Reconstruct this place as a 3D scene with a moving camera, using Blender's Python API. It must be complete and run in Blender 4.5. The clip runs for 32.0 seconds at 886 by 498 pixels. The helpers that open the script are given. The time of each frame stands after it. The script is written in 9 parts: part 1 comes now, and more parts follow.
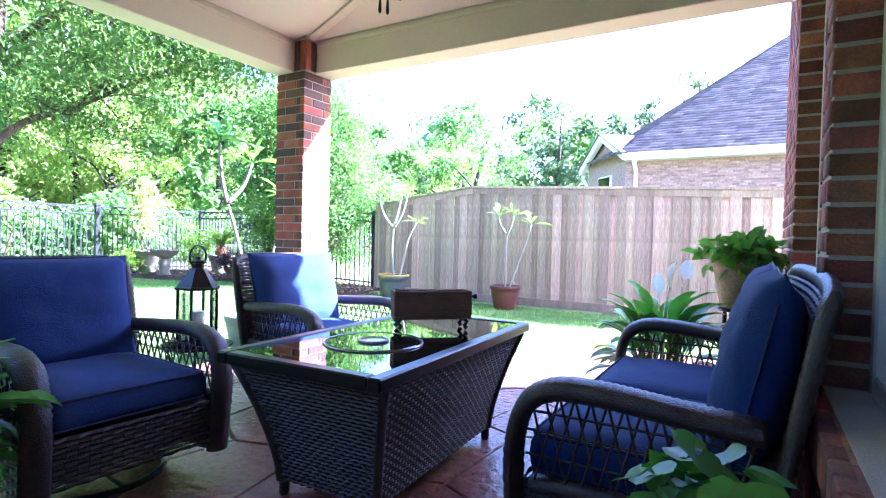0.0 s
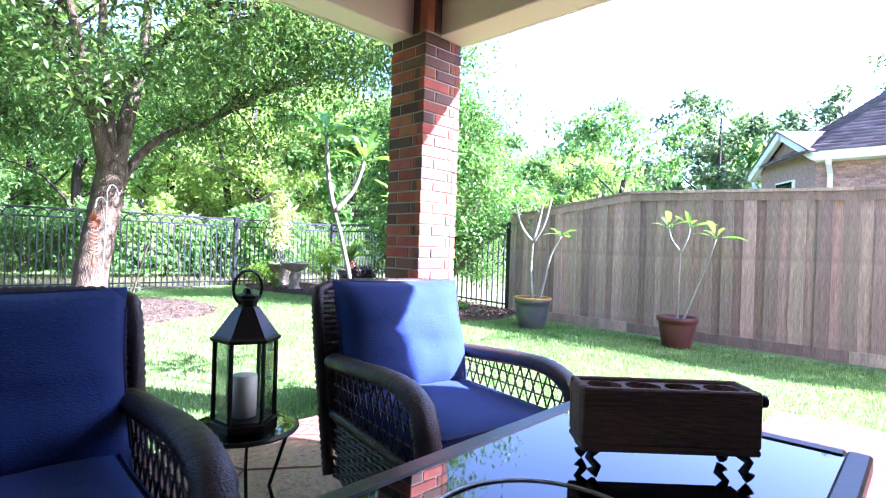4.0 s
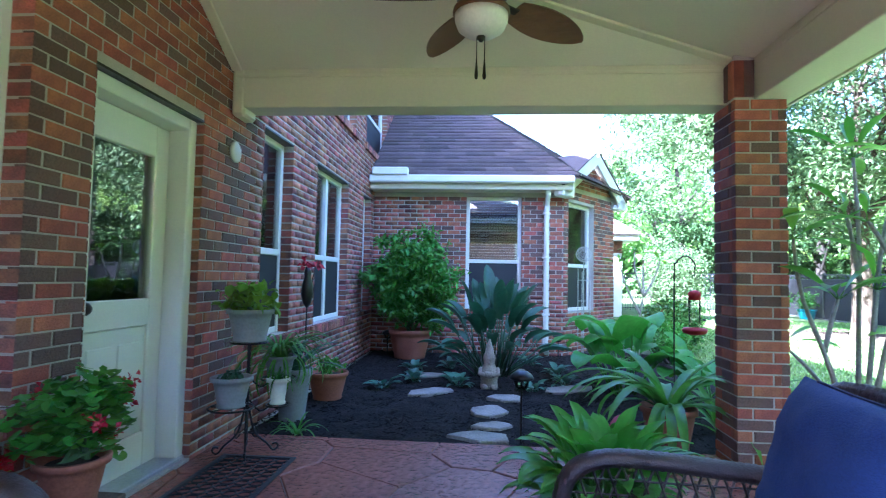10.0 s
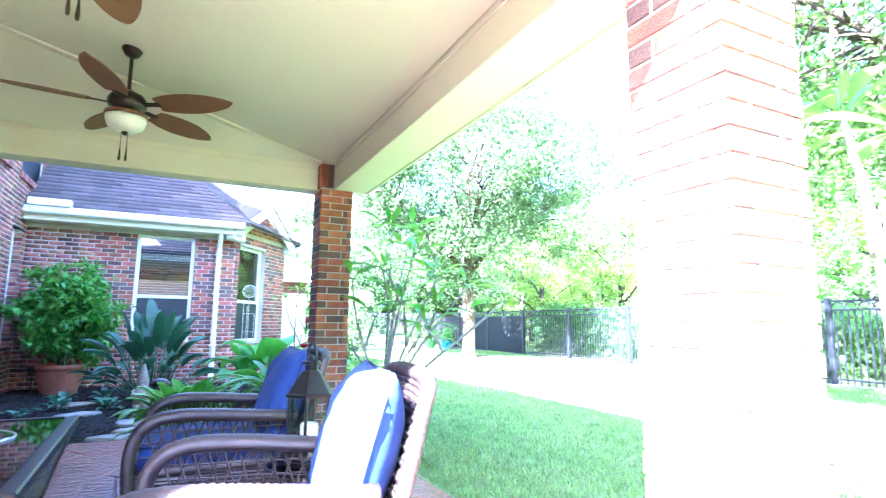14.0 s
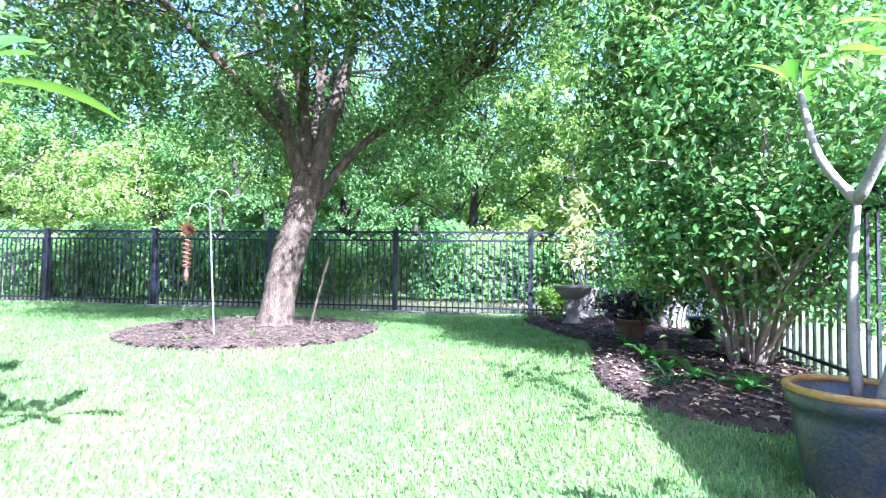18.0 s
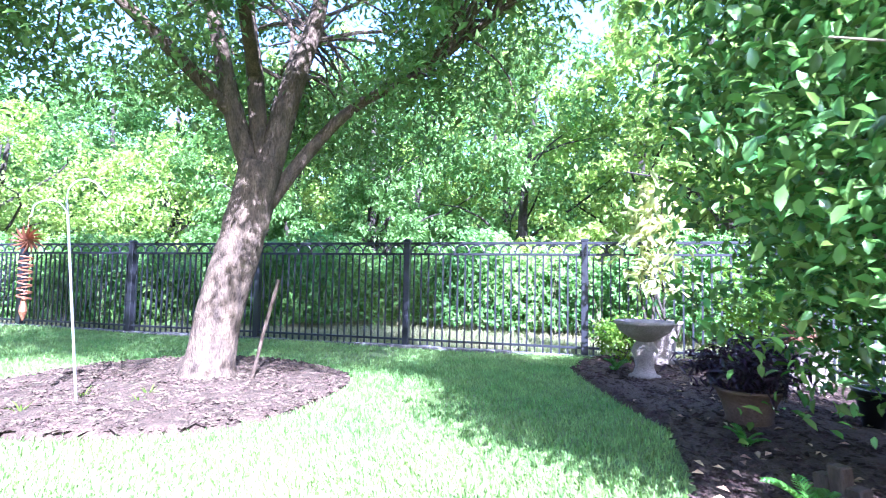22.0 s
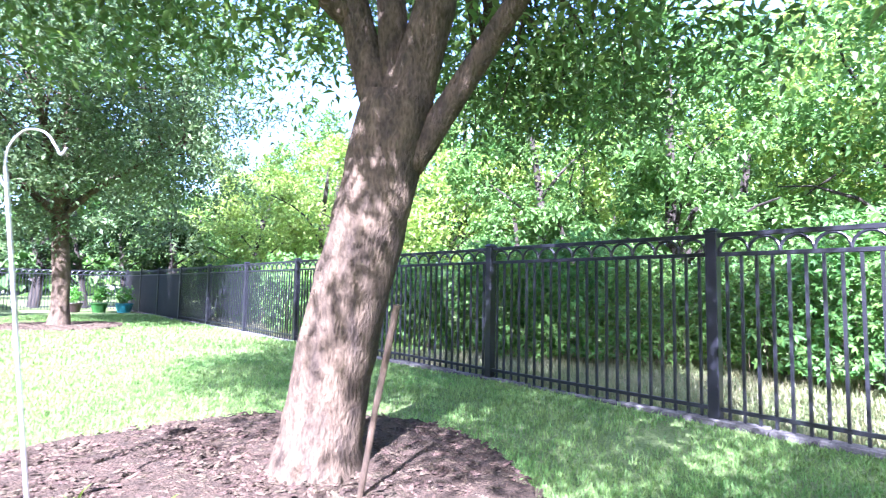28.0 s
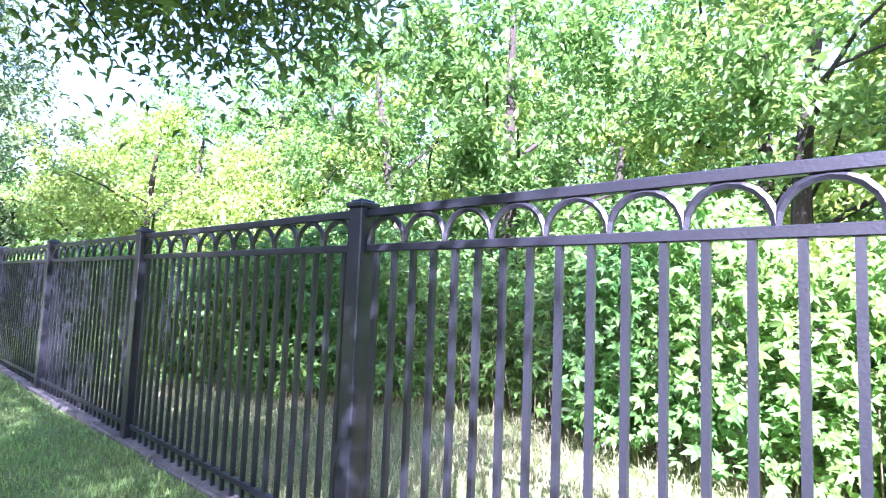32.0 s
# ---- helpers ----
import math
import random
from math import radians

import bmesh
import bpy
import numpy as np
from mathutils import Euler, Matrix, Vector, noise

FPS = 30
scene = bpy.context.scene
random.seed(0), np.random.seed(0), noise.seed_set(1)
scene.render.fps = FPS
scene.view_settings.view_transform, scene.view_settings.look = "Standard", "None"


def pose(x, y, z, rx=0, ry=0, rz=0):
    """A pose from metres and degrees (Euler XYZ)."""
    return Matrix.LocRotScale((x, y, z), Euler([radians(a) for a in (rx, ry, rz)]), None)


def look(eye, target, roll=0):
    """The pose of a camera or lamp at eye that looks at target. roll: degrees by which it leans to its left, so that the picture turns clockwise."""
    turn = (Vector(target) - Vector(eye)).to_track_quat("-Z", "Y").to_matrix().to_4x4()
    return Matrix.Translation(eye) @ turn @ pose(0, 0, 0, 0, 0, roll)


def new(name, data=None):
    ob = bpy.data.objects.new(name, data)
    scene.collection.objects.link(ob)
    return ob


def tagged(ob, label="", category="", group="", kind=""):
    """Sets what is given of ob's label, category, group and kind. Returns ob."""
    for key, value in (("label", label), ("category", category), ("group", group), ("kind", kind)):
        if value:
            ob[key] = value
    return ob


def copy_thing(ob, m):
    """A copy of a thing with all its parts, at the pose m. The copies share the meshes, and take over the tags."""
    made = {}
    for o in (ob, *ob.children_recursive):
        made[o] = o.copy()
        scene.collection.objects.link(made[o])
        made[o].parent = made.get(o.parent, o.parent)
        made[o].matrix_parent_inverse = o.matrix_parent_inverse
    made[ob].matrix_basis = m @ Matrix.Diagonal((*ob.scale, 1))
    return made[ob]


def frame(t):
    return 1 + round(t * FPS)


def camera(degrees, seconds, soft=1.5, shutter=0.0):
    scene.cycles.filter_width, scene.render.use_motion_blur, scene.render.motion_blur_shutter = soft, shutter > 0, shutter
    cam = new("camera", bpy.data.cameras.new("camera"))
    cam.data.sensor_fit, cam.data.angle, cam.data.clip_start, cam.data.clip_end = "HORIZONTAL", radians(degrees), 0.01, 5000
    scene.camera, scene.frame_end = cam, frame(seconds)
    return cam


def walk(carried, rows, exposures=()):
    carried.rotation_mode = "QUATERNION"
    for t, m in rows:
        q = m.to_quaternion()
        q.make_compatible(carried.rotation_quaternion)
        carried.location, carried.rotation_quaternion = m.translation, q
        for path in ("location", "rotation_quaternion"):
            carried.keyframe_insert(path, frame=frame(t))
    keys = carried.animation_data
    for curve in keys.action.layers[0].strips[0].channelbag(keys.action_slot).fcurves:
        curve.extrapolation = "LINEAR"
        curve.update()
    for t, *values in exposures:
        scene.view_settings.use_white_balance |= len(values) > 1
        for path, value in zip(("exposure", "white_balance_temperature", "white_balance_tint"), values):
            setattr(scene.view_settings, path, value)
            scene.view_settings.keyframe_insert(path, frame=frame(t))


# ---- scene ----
# lens and path: seconds, eye, then pitch, lean and heading
cam = camera(79.43, 32.0, soft=1.1, shutter=0.14)
PATH = [
    (0.0, -0.155, 0.386, 0.998, 88.81, -1.36, 30.49),
    (0.5, -0.255, 0.410, 1.012, 88.46, -1.39, 33.91),
    (1.0, -0.414, 0.349, 1.020, 88.19, -1.74, 38.19),
    (1.5, -0.569, 0.272, 1.028, 88.00, -1.88, 41.83),
    (2.0, -0.676, 0.394, 1.029, 87.74, -1.87, 45.88),
    (2.5, -0.725, 0.604, 1.048, 88.18, -2.21, 47.41),
    (3.0, -0.812, 0.831, 1.010, 88.75, -1.96, 47.47),
    (3.5, -0.925, 1.079, 1.012, 89.81, -1.88, 44.37),
    (5.5, -1.197, 2.236, 1.143, 92.44, -1.91, 52.88),
    (6.0, -1.313, 2.388, 1.174, 93.22, -2.19, 74.59),
    (6.5, -1.483, 2.481, 1.174, 93.26, -2.13, 92.26),
    (7.0, -1.401, 2.595, 1.176, 92.99, -1.99, 107.45),
    (7.5, -1.234, 2.824, 1.188, 92.65, -1.68, 123.09),
    (8.0, -1.305, 2.848, 1.203, 92.22, -1.49, 136.30),
    (8.5, -1.387, 2.906, 1.191, 92.07, -1.08, 146.97),
    (9.0, -1.536, 2.873, 1.169, 92.12, -0.84, 156.79),
    (9.5, -1.666, 2.911, 1.167, 92.66, -0.78, 170.48),
    (10.0, -1.837, 3.078, 1.172, 93.03, -1.16, 184.49),
    (10.5, -1.851, 3.244, 1.147, 93.75, -0.73, 189.25),
    (11.0, -1.897, 3.421, 1.155, 94.68, -0.82, 189.69),
    (11.5, -1.999, 3.546, 1.120, 95.90, -0.40, 190.17),
    (12.0, -2.086, 3.682, 1.083, 96.10, -0.45, 192.23),
    (12.5, -2.138, 3.891, 1.060, 96.22, -0.91, 190.40),
    (13.0, -2.165, 4.212, 1.021, 97.41, -0.96, 179.08),
    (13.5, -2.157, 4.590, 1.016, 98.00, -1.10, 166.83),
    (14.0, -2.225, 4.771, 1.014, 98.09, -0.58, 153.75),
    (14.5, -2.208, 4.970, 0.988, 97.80, -0.79, 142.55),
    (16.5, -2.090, 5.750, 0.805, 93.63, -0.74, 122.28),
    (17.0, -2.261, 5.983, 0.815, 92.85, -0.77, 114.13),
    (17.5, -2.603, 6.146, 0.821, 92.22, -0.80, 106.85),
    (18.0, -2.961, 6.260, 0.827, 92.19, -0.86, 97.65),
    (18.5, -3.300, 6.311, 0.841, 91.98, -0.81, 93.89),
    (19.0, -3.559, 6.344, 0.872, 92.20, -0.78, 89.93),
    (19.5, -3.844, 6.418, 0.901, 92.66, -0.90, 88.05),
    (20.0, -4.105, 6.524, 0.907, 92.94, -0.96, 88.40),
    (20.5, -4.449, 6.598, 0.919, 93.40, -0.93, 88.99),
    (21.0, -4.758, 6.661, 0.924, 93.59, -0.86, 91.01),
    (21.5, -5.021, 6.667, 0.948, 93.69, -1.10, 99.22),
    (22.0, -5.309, 6.513, 0.976, 93.41, -1.02, 104.64),
    (22.5, -5.425, 6.339, 0.975, 94.30, -1.19, 111.83),
    (23.0, -5.534, 6.244, 0.970, 94.85, -1.07, 120.88),
    (23.5, -5.682, 6.152, 0.970, 95.00, -1.25, 128.85),
    (24.0, -5.625, 6.142, 0.988, 95.16, -1.10, 135.85),
    (24.5, -5.577, 6.184, 0.993, 94.60, -1.06, 146.32),
    (26.5, -6.860, 5.800, 0.996, 93.61, -1.09, 157.80),
    (27.0, -7.294, 5.664, 1.023, 93.94, -0.87, 148.52),
    (27.5, -7.686, 5.726, 1.027, 94.14, -0.94, 143.07),
    (28.0, -8.077, 5.789, 1.032, 94.34, -1.01, 137.61),
    (28.5, -8.530, 5.757, 1.014, 95.06, -1.63, 128.99),
    (29.0, -8.997, 5.823, 1.016, 95.28, -1.40, 123.84),
    (29.5, -9.365, 5.859, 1.029, 95.72, -1.41, 120.58),
    (30.0, -9.691, 5.909, 1.047, 96.29, -1.24, 115.69),
    (30.5, -10.078, 5.920, 1.075, 96.22, -1.00, 113.67),
    (31.0, -10.464, 5.901, 1.106, 95.67, -1.23, 118.68),
    (31.5, -10.788, 5.859, 1.137, 94.87, -1.60, 123.45),
    (32.0, -10.994, 5.842, 1.172, 94.64, -2.17, 129.77),
]
walk(cam, [(r[0], pose(*r[1:])) for r in PATH],
     exposures=[(0.0, 4.20, 4700, 32), (2.0, 3.77, 4750, 33), (3.5, 3.58, 4900, 33), (6.0, 2.85, 5300, 28), (8.0, 3.10, 4950, 38), (9.0, 3.52, 4650, 30), (10.0, 4.30, 4700, 24), (11.0, 5.02, 4800, 18), (13.0, 5.88, 4700, 20), (14.5, 5.05, 4750, 24), (17.0, 3.24, 4700, 30), (18.0, 2.90, 4700, 27), (19.0, 3.08, 4650, 32), (21.0, 3.42, 4650, 33), (22.0, 3.32, 4700, 34), (24.0, 3.20, 4850, 34), (27.0, 3.10, 5250, 30), (28.0, 3.25, 5050, 36), (29.0, 3.42, 5050, 42), (31.0, 3.45, 5100, 44), (32.0, 3.40, 5200, 45)])

# ---- daylight ----
SUN = Vector((1.05, 0.78, 1.0)).normalized()
world = bpy.data.worlds.new("sky")
scene.world = world
world.use_nodes = True
wn = world.node_tree.nodes
sky = wn.new("ShaderNodeTexSky")
sky.sky_type = 'NISHITA'
sky.sun_disc = False
sky.sun_elevation = math.asin(SUN.z)
sky.sun_rotation = math.atan2(SUN.x, SUN.y)
sky.air_density, sky.dust_density, sky.ozone_density = 1.0, 2.0, 1.0
wn["Background"].inputs["Strength"].default_value = 0.10
world.node_tree.links.new(sky.outputs[0], wn["Background"].inputs["Color"])
sun = new("sun", bpy.data.lights.new("sun", 'SUN'))
sun.data.energy, sun.data.angle, sun.data.color = 5.0, radians(0.55), (1.0, 0.95, 0.86)
sun.matrix_world = look(SUN * 60, (0, 0, 0))

# ---- materials ----
def mat(name, base, rough=0.6, metal=0.0, var=0.15, scale=4.0, fine=60.0, bump=0.2, tint=None, island=0.0, objrand=0.0,
        translucent=0.0, spec=0.5, sheen=0.0, stretch=(1, 1, 1), alpha=1.0, stain=0.0, coat=0.0):
    """A surface with two scales of colour noise, fine relief and, where asked, a shift of its own for each piece."""
    m = bpy.data.materials.new(name)
    m.use_nodes = True
    nt = m.node_tree
    nd, lk = nt.nodes, nt.links
    b = nd["Principled BSDF"]
    b.inputs["Roughness"].default_value = rough
    b.inputs["Metallic"].default_value = metal
    b.inputs["Specular IOR Level"].default_value = spec
    b.inputs["Coat Weight"].default_value = coat
    if sheen:
        b.inputs["Sheen Weight"].default_value = sheen
    co = nd.new("ShaderNodeTexCoord")
    mp = nd.new("ShaderNodeMapping")
    mp.inputs["Scale"].default_value = stretch
    lk.new(co.outputs["Object"], mp.inputs["Vector"])
    n1 = nd.new("ShaderNodeTexNoise")
    n1.inputs["Scale"].default_value, n1.inputs["Detail"].default_value = scale, 5.0
    n2 = nd.new("ShaderNodeTexNoise")
    n2.inputs["Scale"].default_value, n2.inputs["Detail"].default_value = fine, 4.0
    lk.new(mp.outputs[0], n1.inputs["Vector"])
    lk.new(mp.outputs[0], n2.inputs["Vector"])
    ramp = nd.new("ShaderNodeMapRange")
    ramp.inputs[1].default_value, ramp.inputs[2].default_value = 0.3, 0.7
    lk.new(n1.outputs["Fac"], ramp.inputs[0])
    mix = nd.new("ShaderNodeMix")
    mix.data_type = 'RGBA'
    other = tint if tint else tuple(c * (1 - var * 1.8) for c in base)
    mix.inputs[6].default_value = (*base, 1)
    mix.inputs[7].default_value = (*other, 1)
    lk.new(ramp.outputs[0], mix.inputs[0])
    hsv = nd.new("ShaderNodeHueSaturation")
    lk.new(mix.outputs[2], hsv.inputs["Color"])
    val = nd.new("ShaderNodeMapRange")
    val.inputs[1].default_value, val.inputs[2].default_value = 0.3, 0.7
    val.inputs[3].default_value, val.inputs[4].default_value = 1 - var, 1 + var
    lk.new(n2.outputs["Fac"], val.inputs[0])
    last = val.outputs[0]
    for amount, node, sock in ((island, "ShaderNodeNewGeometry", "Random Per Island"), (objrand, "ShaderNodeObjectInfo", "Random")):
        if amount:
            src = nd.new(node)
            mr = nd.new("ShaderNodeMapRange")
            mr.inputs[3].default_value, mr.inputs[4].default_value = 1 - amount, 1 + amount
            lk.new(src.outputs[sock], mr.inputs[0])
            mul = nd.new("ShaderNodeMath")
            mul.operation = 'MULTIPLY'
            lk.new(last, mul.inputs[0])
            lk.new(mr.outputs[0], mul.inputs[1])
            last = mul.outputs[0]
            hr = nd.new("ShaderNodeMapRange")
            hr.inputs[3].default_value, hr.inputs[4].default_value = 0.5 - 0.05 * amount, 0.5 + 0.05 * amount
            wob = nd.new("ShaderNodeMath")
            wob.operation = 'FRACT'
            m7 = nd.new("ShaderNodeMath")
            m7.operation = 'MULTIPLY'
            m7.inputs[1].default_value = 7.31
            lk.new(src.outputs[sock], m7.inputs[0])
            lk.new(m7.outputs[0], wob.inputs[0])
            lk.new(wob.outputs[0], hr.inputs[0])
            lk.new(hr.outputs[0], hsv.inputs["Hue"])
    lk.new(last, hsv.inputs["Value"])
    colour = hsv.outputs["Color"]
    if stain:
        n3 = nd.new("ShaderNodeTexNoise")
        n3.inputs["Scale"].default_value, n3.inputs["Detail"].default_value = scale * 0.35, 7.0
        lk.new(co.outputs["Object"], n3.inputs["Vector"])
        r3 = nd.new("ShaderNodeMapRange")
        r3.inputs[1].default_value, r3.inputs[2].default_value = 0.5, 0.72
        r3.inputs[4].default_value = stain
        lk.new(n3.outputs["Fac"], r3.inputs[0])
        m3 = nd.new("ShaderNodeMix")
        m3.data_type = 'RGBA'
        lk.new(r3.outputs[0], m3.inputs[0])
        lk.new(colour, m3.inputs[6])
        m3.inputs[7].default_value = (*(c * 0.35 for c in base), 1)
        colour = m3.outputs[2]
    lk.new(colour, b.inputs["Base Color"])
    if bump:
        bp = nd.new("ShaderNodeBump")
        bp.inputs["Strength"].default_value, bp.inputs["Distance"].default_value = bump, 0.02
        lk.new(n2.outputs["Fac"], bp.inputs["Height"])
        lk.new(bp.outputs[0], b.inputs["Normal"])
    if translucent:
        tr = nd.new("ShaderNodeBsdfTranslucent")
        hs2 = nd.new("ShaderNodeHueSaturation")
        hs2.inputs["Hue"].default_value, hs2.inputs["Saturation"].default_value, hs2.inputs["Value"].default_value = 0.485, 1.1, 1.5
        lk.new(colour, hs2.inputs["Color"])
        lk.new(hs2.outputs[0], tr.inputs["Color"])
        mx = nd.new("ShaderNodeMixShader")
        mx.inputs[0].default_value = translucent
        lk.new(b.outputs[0], mx.inputs[1])
        lk.new(tr.outputs[0], mx.inputs[2])
        lk.new(mx.outputs[0], nd["Material Output"].inputs["Surface"])
    return m


def glass_mat(name, tint=(0.9, 0.95, 0.95), rough=0.0, body=0.15):
    """Thin window glass: mostly clear, with a true mirror-like gloss."""
    m = bpy.data.materials.new(name)
    m.use_nodes = True
    nd, lk = m.node_tree.nodes, m.node_tree.links
    nd.remove(nd["Principled BSDF"])
    clear = nd.new("ShaderNodeBsdfTransparent")
    clear.inputs[0].default_value = (*tint, 1)
    gloss = nd.new("ShaderNodeBsdfGlossy")
    gloss.inputs["Roughness"].default_value = rough
    fr = nd.new("ShaderNodeFresnel")
    fr.inputs[0].default_value = 1.5
    add = nd.new("ShaderNodeMath")
    add.operation = 'ADD'
    add.use_clamp = True
    add.inputs[1].default_value = body
    lk.new(fr.outputs[0], add.inputs[0])
    mx = nd.new("ShaderNodeMixShader")
    lk.new(add.outputs[0], mx.inputs[0])
    lk.new(clear.outputs[0], mx.inputs[1])
    lk.new(gloss.outputs[0], mx.inputs[2])
    lk.new(mx.outputs[0], nd["Material Output"].inputs["Surface"])
    return m


M_BRICK = mat("brick_red", (0.42, 0.135, 0.065), 0.85, var=0.22, scale=9, fine=140, bump=0.5, tint=(0.25, 0.08, 0.055), objrand=0.28, island=0.0)
M_BRICK_DARK = mat("brick_dark", (0.115, 0.075, 0.065), 0.85, var=0.25, scale=9, fine=140, bump=0.5, tint=(0.14, 0.07, 0.055), objrand=0.25)
M_BRICKS = mat("brick_field", (0.39, 0.13, 0.075), 0.85, var=0.22, scale=9, fine=140, bump=0.5, tint=(0.15, 0.07, 0.06), island=0.5)
M_MORTAR = mat("mortar", (0.50, 0.45, 0.39), 0.95, var=0.12, scale=5, fine=200, bump=0.4)
M_WHITE = mat("white_paint", (0.74, 0.72, 0.65), 0.45, var=0.03, scale=2, fine=90, bump=0.05)
M_TRIM = mat("cream_trim_paint", (0.68, 0.62, 0.47), 0.5, var=0.03, scale=1.5, fine=70, bump=0.06)
M_CEIL = mat("cream_ceiling_paint", (0.66, 0.61, 0.48), 0.6, var=0.03, scale=1.2, fine=80, bump=0.08)
M_SHINGLE = mat("shingle", (0.085, 0.06, 0.06), 0.9, var=0.25, scale=3, fine=150, bump=0.5, tint=(0.12, 0.085, 0.075), island=0.3)
M_SHINGLE_N = mat("neighbour_shingle", (0.20, 0.145, 0.13), 0.9, var=0.25, scale=3, fine=150, bump=0.5, island=0.3)
M_SLAB = mat("stamped_concrete", (0.26, 0.098, 0.07), 0.27, var=0.24, scale=2.2, fine=26, bump=0.5, tint=(0.23, 0.10, 0.075), island=0.05, stain=0.5)
M_JOINT = mat("slab_joint", (0.10, 0.043, 0.034), 0.7, var=0.2)
M_LAWN = mat("lawn_soil", (0.125, 0.18, 0.06), 0.95, var=0.3, scale=1.5, fine=40, bump=0.6, tint=(0.175, 0.21, 0.08), spec=0.15)
M_BLADE = mat("grass_blade", (0.15, 0.285, 0.078), 0.6, spec=0.22, var=0.2, scale=1.1, fine=6, bump=0, tint=(0.225, 0.325, 0.105), island=0.35, translucent=0.4)
M_WILD = mat("wild_grass", (0.17, 0.22, 0.08), 0.6, var=0.2, scale=0.6, fine=5, bump=0, tint=(0.42, 0.37, 0.22), island=0.3, translucent=0.35)
M_MULCH = mat("mulch", (0.045, 0.03, 0.024), 0.95, var=0.35, scale=12, fine=70, bump=0.9, tint=(0.075, 0.05, 0.038), island=0.5, spec=0.15)
M_MULCH_DRY = mat("dry_mulch", (0.07, 0.053, 0.038), 0.95, var=0.35, scale=12, fine=70, bump=0.9, tint=(0.12, 0.085, 0.058), island=0.5, spec=0.15)
M_SOIL = mat("black_soil", (0.010, 0.009, 0.009), 0.95, var=0.4, scale=9, fine=60, bump=1.0, tint=(0.020, 0.016, 0.014), island=0.5, spec=0.12)
M_BARK = mat("oak_bark", (0.145, 0.108, 0.07), 0.95, spec=0.15, var=0.4, scale=15, fine=75, bump=1.0, tint=(0.06, 0.046, 0.034), stretch=(1, 1, 0.35))
M_BARK2 = mat("grey_bark", (0.05, 0.04, 0.03), 0.95, var=0.3, scale=5, fine=40, bump=0.9, stretch=(1, 1, 0.4))
M_OAK = mat("oak_leaf", (0.095, 0.175, 0.045), 0.42, spec=0.35, var=0.2, scale=0.7, fine=8, bump=0, tint=(0.12, 0.20, 0.05), island=0.4, translucent=0.42)
# dark foliage, with the shade under the far oak put into the leaf colour
M_UNDER_SHADED = mat("undergrowth_leaf_shaded", (0.03, 0.065, 0.02), 0.5, spec=0.25, var=0.2, scale=0.6, fine=8, bump=0, tint=(0.045, 0.09, 0.025), island=0.35, translucent=0.2)
M_LIVE = mat("grey_green_leaf", (0.10, 0.165, 0.065), 0.55, spec=0.25, var=0.2, scale=0.6, fine=8, bump=0, tint=(0.14, 0.20, 0.09), island=0.35, translucent=0.35)
M_WOOD_LEAF = mat("woodland_leaf", (0.215, 0.335, 0.075), 0.55, var=0.2, scale=0.25, fine=4, bump=0, tint=(0.32, 0.41, 0.12), island=0.3, spec=0.3, translucent=0.45)
M_WOOD_LEAF2 = mat("woodland_leaf_dark", (0.10, 0.21, 0.055), 0.55, spec=0.3, var=0.2, scale=0.25, fine=4, bump=0, tint=(0.14, 0.24, 0.07), island=0.22, translucent=0.4)
M_VINE = mat("vine_leaf", (0.10, 0.235, 0.06), 0.45, spec=0.3, var=0.2, scale=0.8, fine=6, bump=0, tint=(0.16, 0.27, 0.06), island=0.4, translucent=0.4)
M_SHRUB = mat("glossy_leaf", (0.085, 0.20, 0.05), 0.25, var=0.2, scale=1.2, fine=9, bump=0, tint=(0.17, 0.29, 0.07), island=0.5, translucent=0.3)
M_LUSH = mat("lush_leaf", (0.085, 0.24, 0.035), 0.36, spec=0.35, var=0.15, scale=3, fine=25, bump=0.05, tint=(0.11, 0.27, 0.045), island=0.3, translucent=0.35)
M_DEEP = mat("deep_green_leaf", (0.06, 0.18, 0.04), 0.33, spec=0.35, var=0.15, scale=3, fine=25, bump=0.05, island=0.3, translucent=0.3)
M_BLUEGREEN = mat("blue_green_leaf", (0.045, 0.115, 0.055), 0.38, var=0.15, scale=3, fine=25, bump=0.05, island=0.25, translucent=0.25)
M_LIME = mat("lime_leaf", (0.17, 0.30, 0.04), 0.4, var=0.15, scale=3, fine=25, bump=0.05, island=0.25, translucent=0.45)
M_PALE = mat("pale_yellow_leaf", (0.42, 0.46, 0.17), 0.45, var=0.15, scale=3, fine=25, bump=0.05, island=0.3, translucent=0.45)
M_PURPLE = mat("purple_leaf", (0.045, 0.02, 0.04), 0.4, var=0.25, island=0.4, bump=0, translucent=0.2)
M_STEM = mat("pale_stem", (0.30, 0.27, 0.21), 0.7, var=0.15, scale=8, fine=60, bump=0.3)
M_STEM_G = mat("green_stem", (0.10, 0.17, 0.06), 0.6, var=0.15, bump=0.1)
M_IRON = mat("black_iron", (0.018, 0.019, 0.025), 0.36, 0.0, var=0.15, scale=3, fine=120, bump=0.08, spec=0.6)
M_METAL = mat("dark_metal", (0.015, 0.014, 0.014), 0.35, 0.4, var=0.1, bump=0.05)
M_STEEL = mat("galvanised", (0.55, 0.55, 0.54), 0.4, 0.7, var=0.1, bump=0.05)
M_FENCE = mat("weathered_cedar", (0.42, 0.31, 0.23), 0.9, var=0.3, scale=2.2, fine=26, bump=0.7, tint=(0.27, 0.205, 0.16), objrand=0.34, stretch=(6, 6, 0.5), stain=0.6)
M_WICKER = mat("dark_wicker", (0.022, 0.014, 0.013), 0.42, var=0.3, scale=20, fine=160, bump=0.3, tint=(0.045, 0.028, 0.024), spec=0.6)
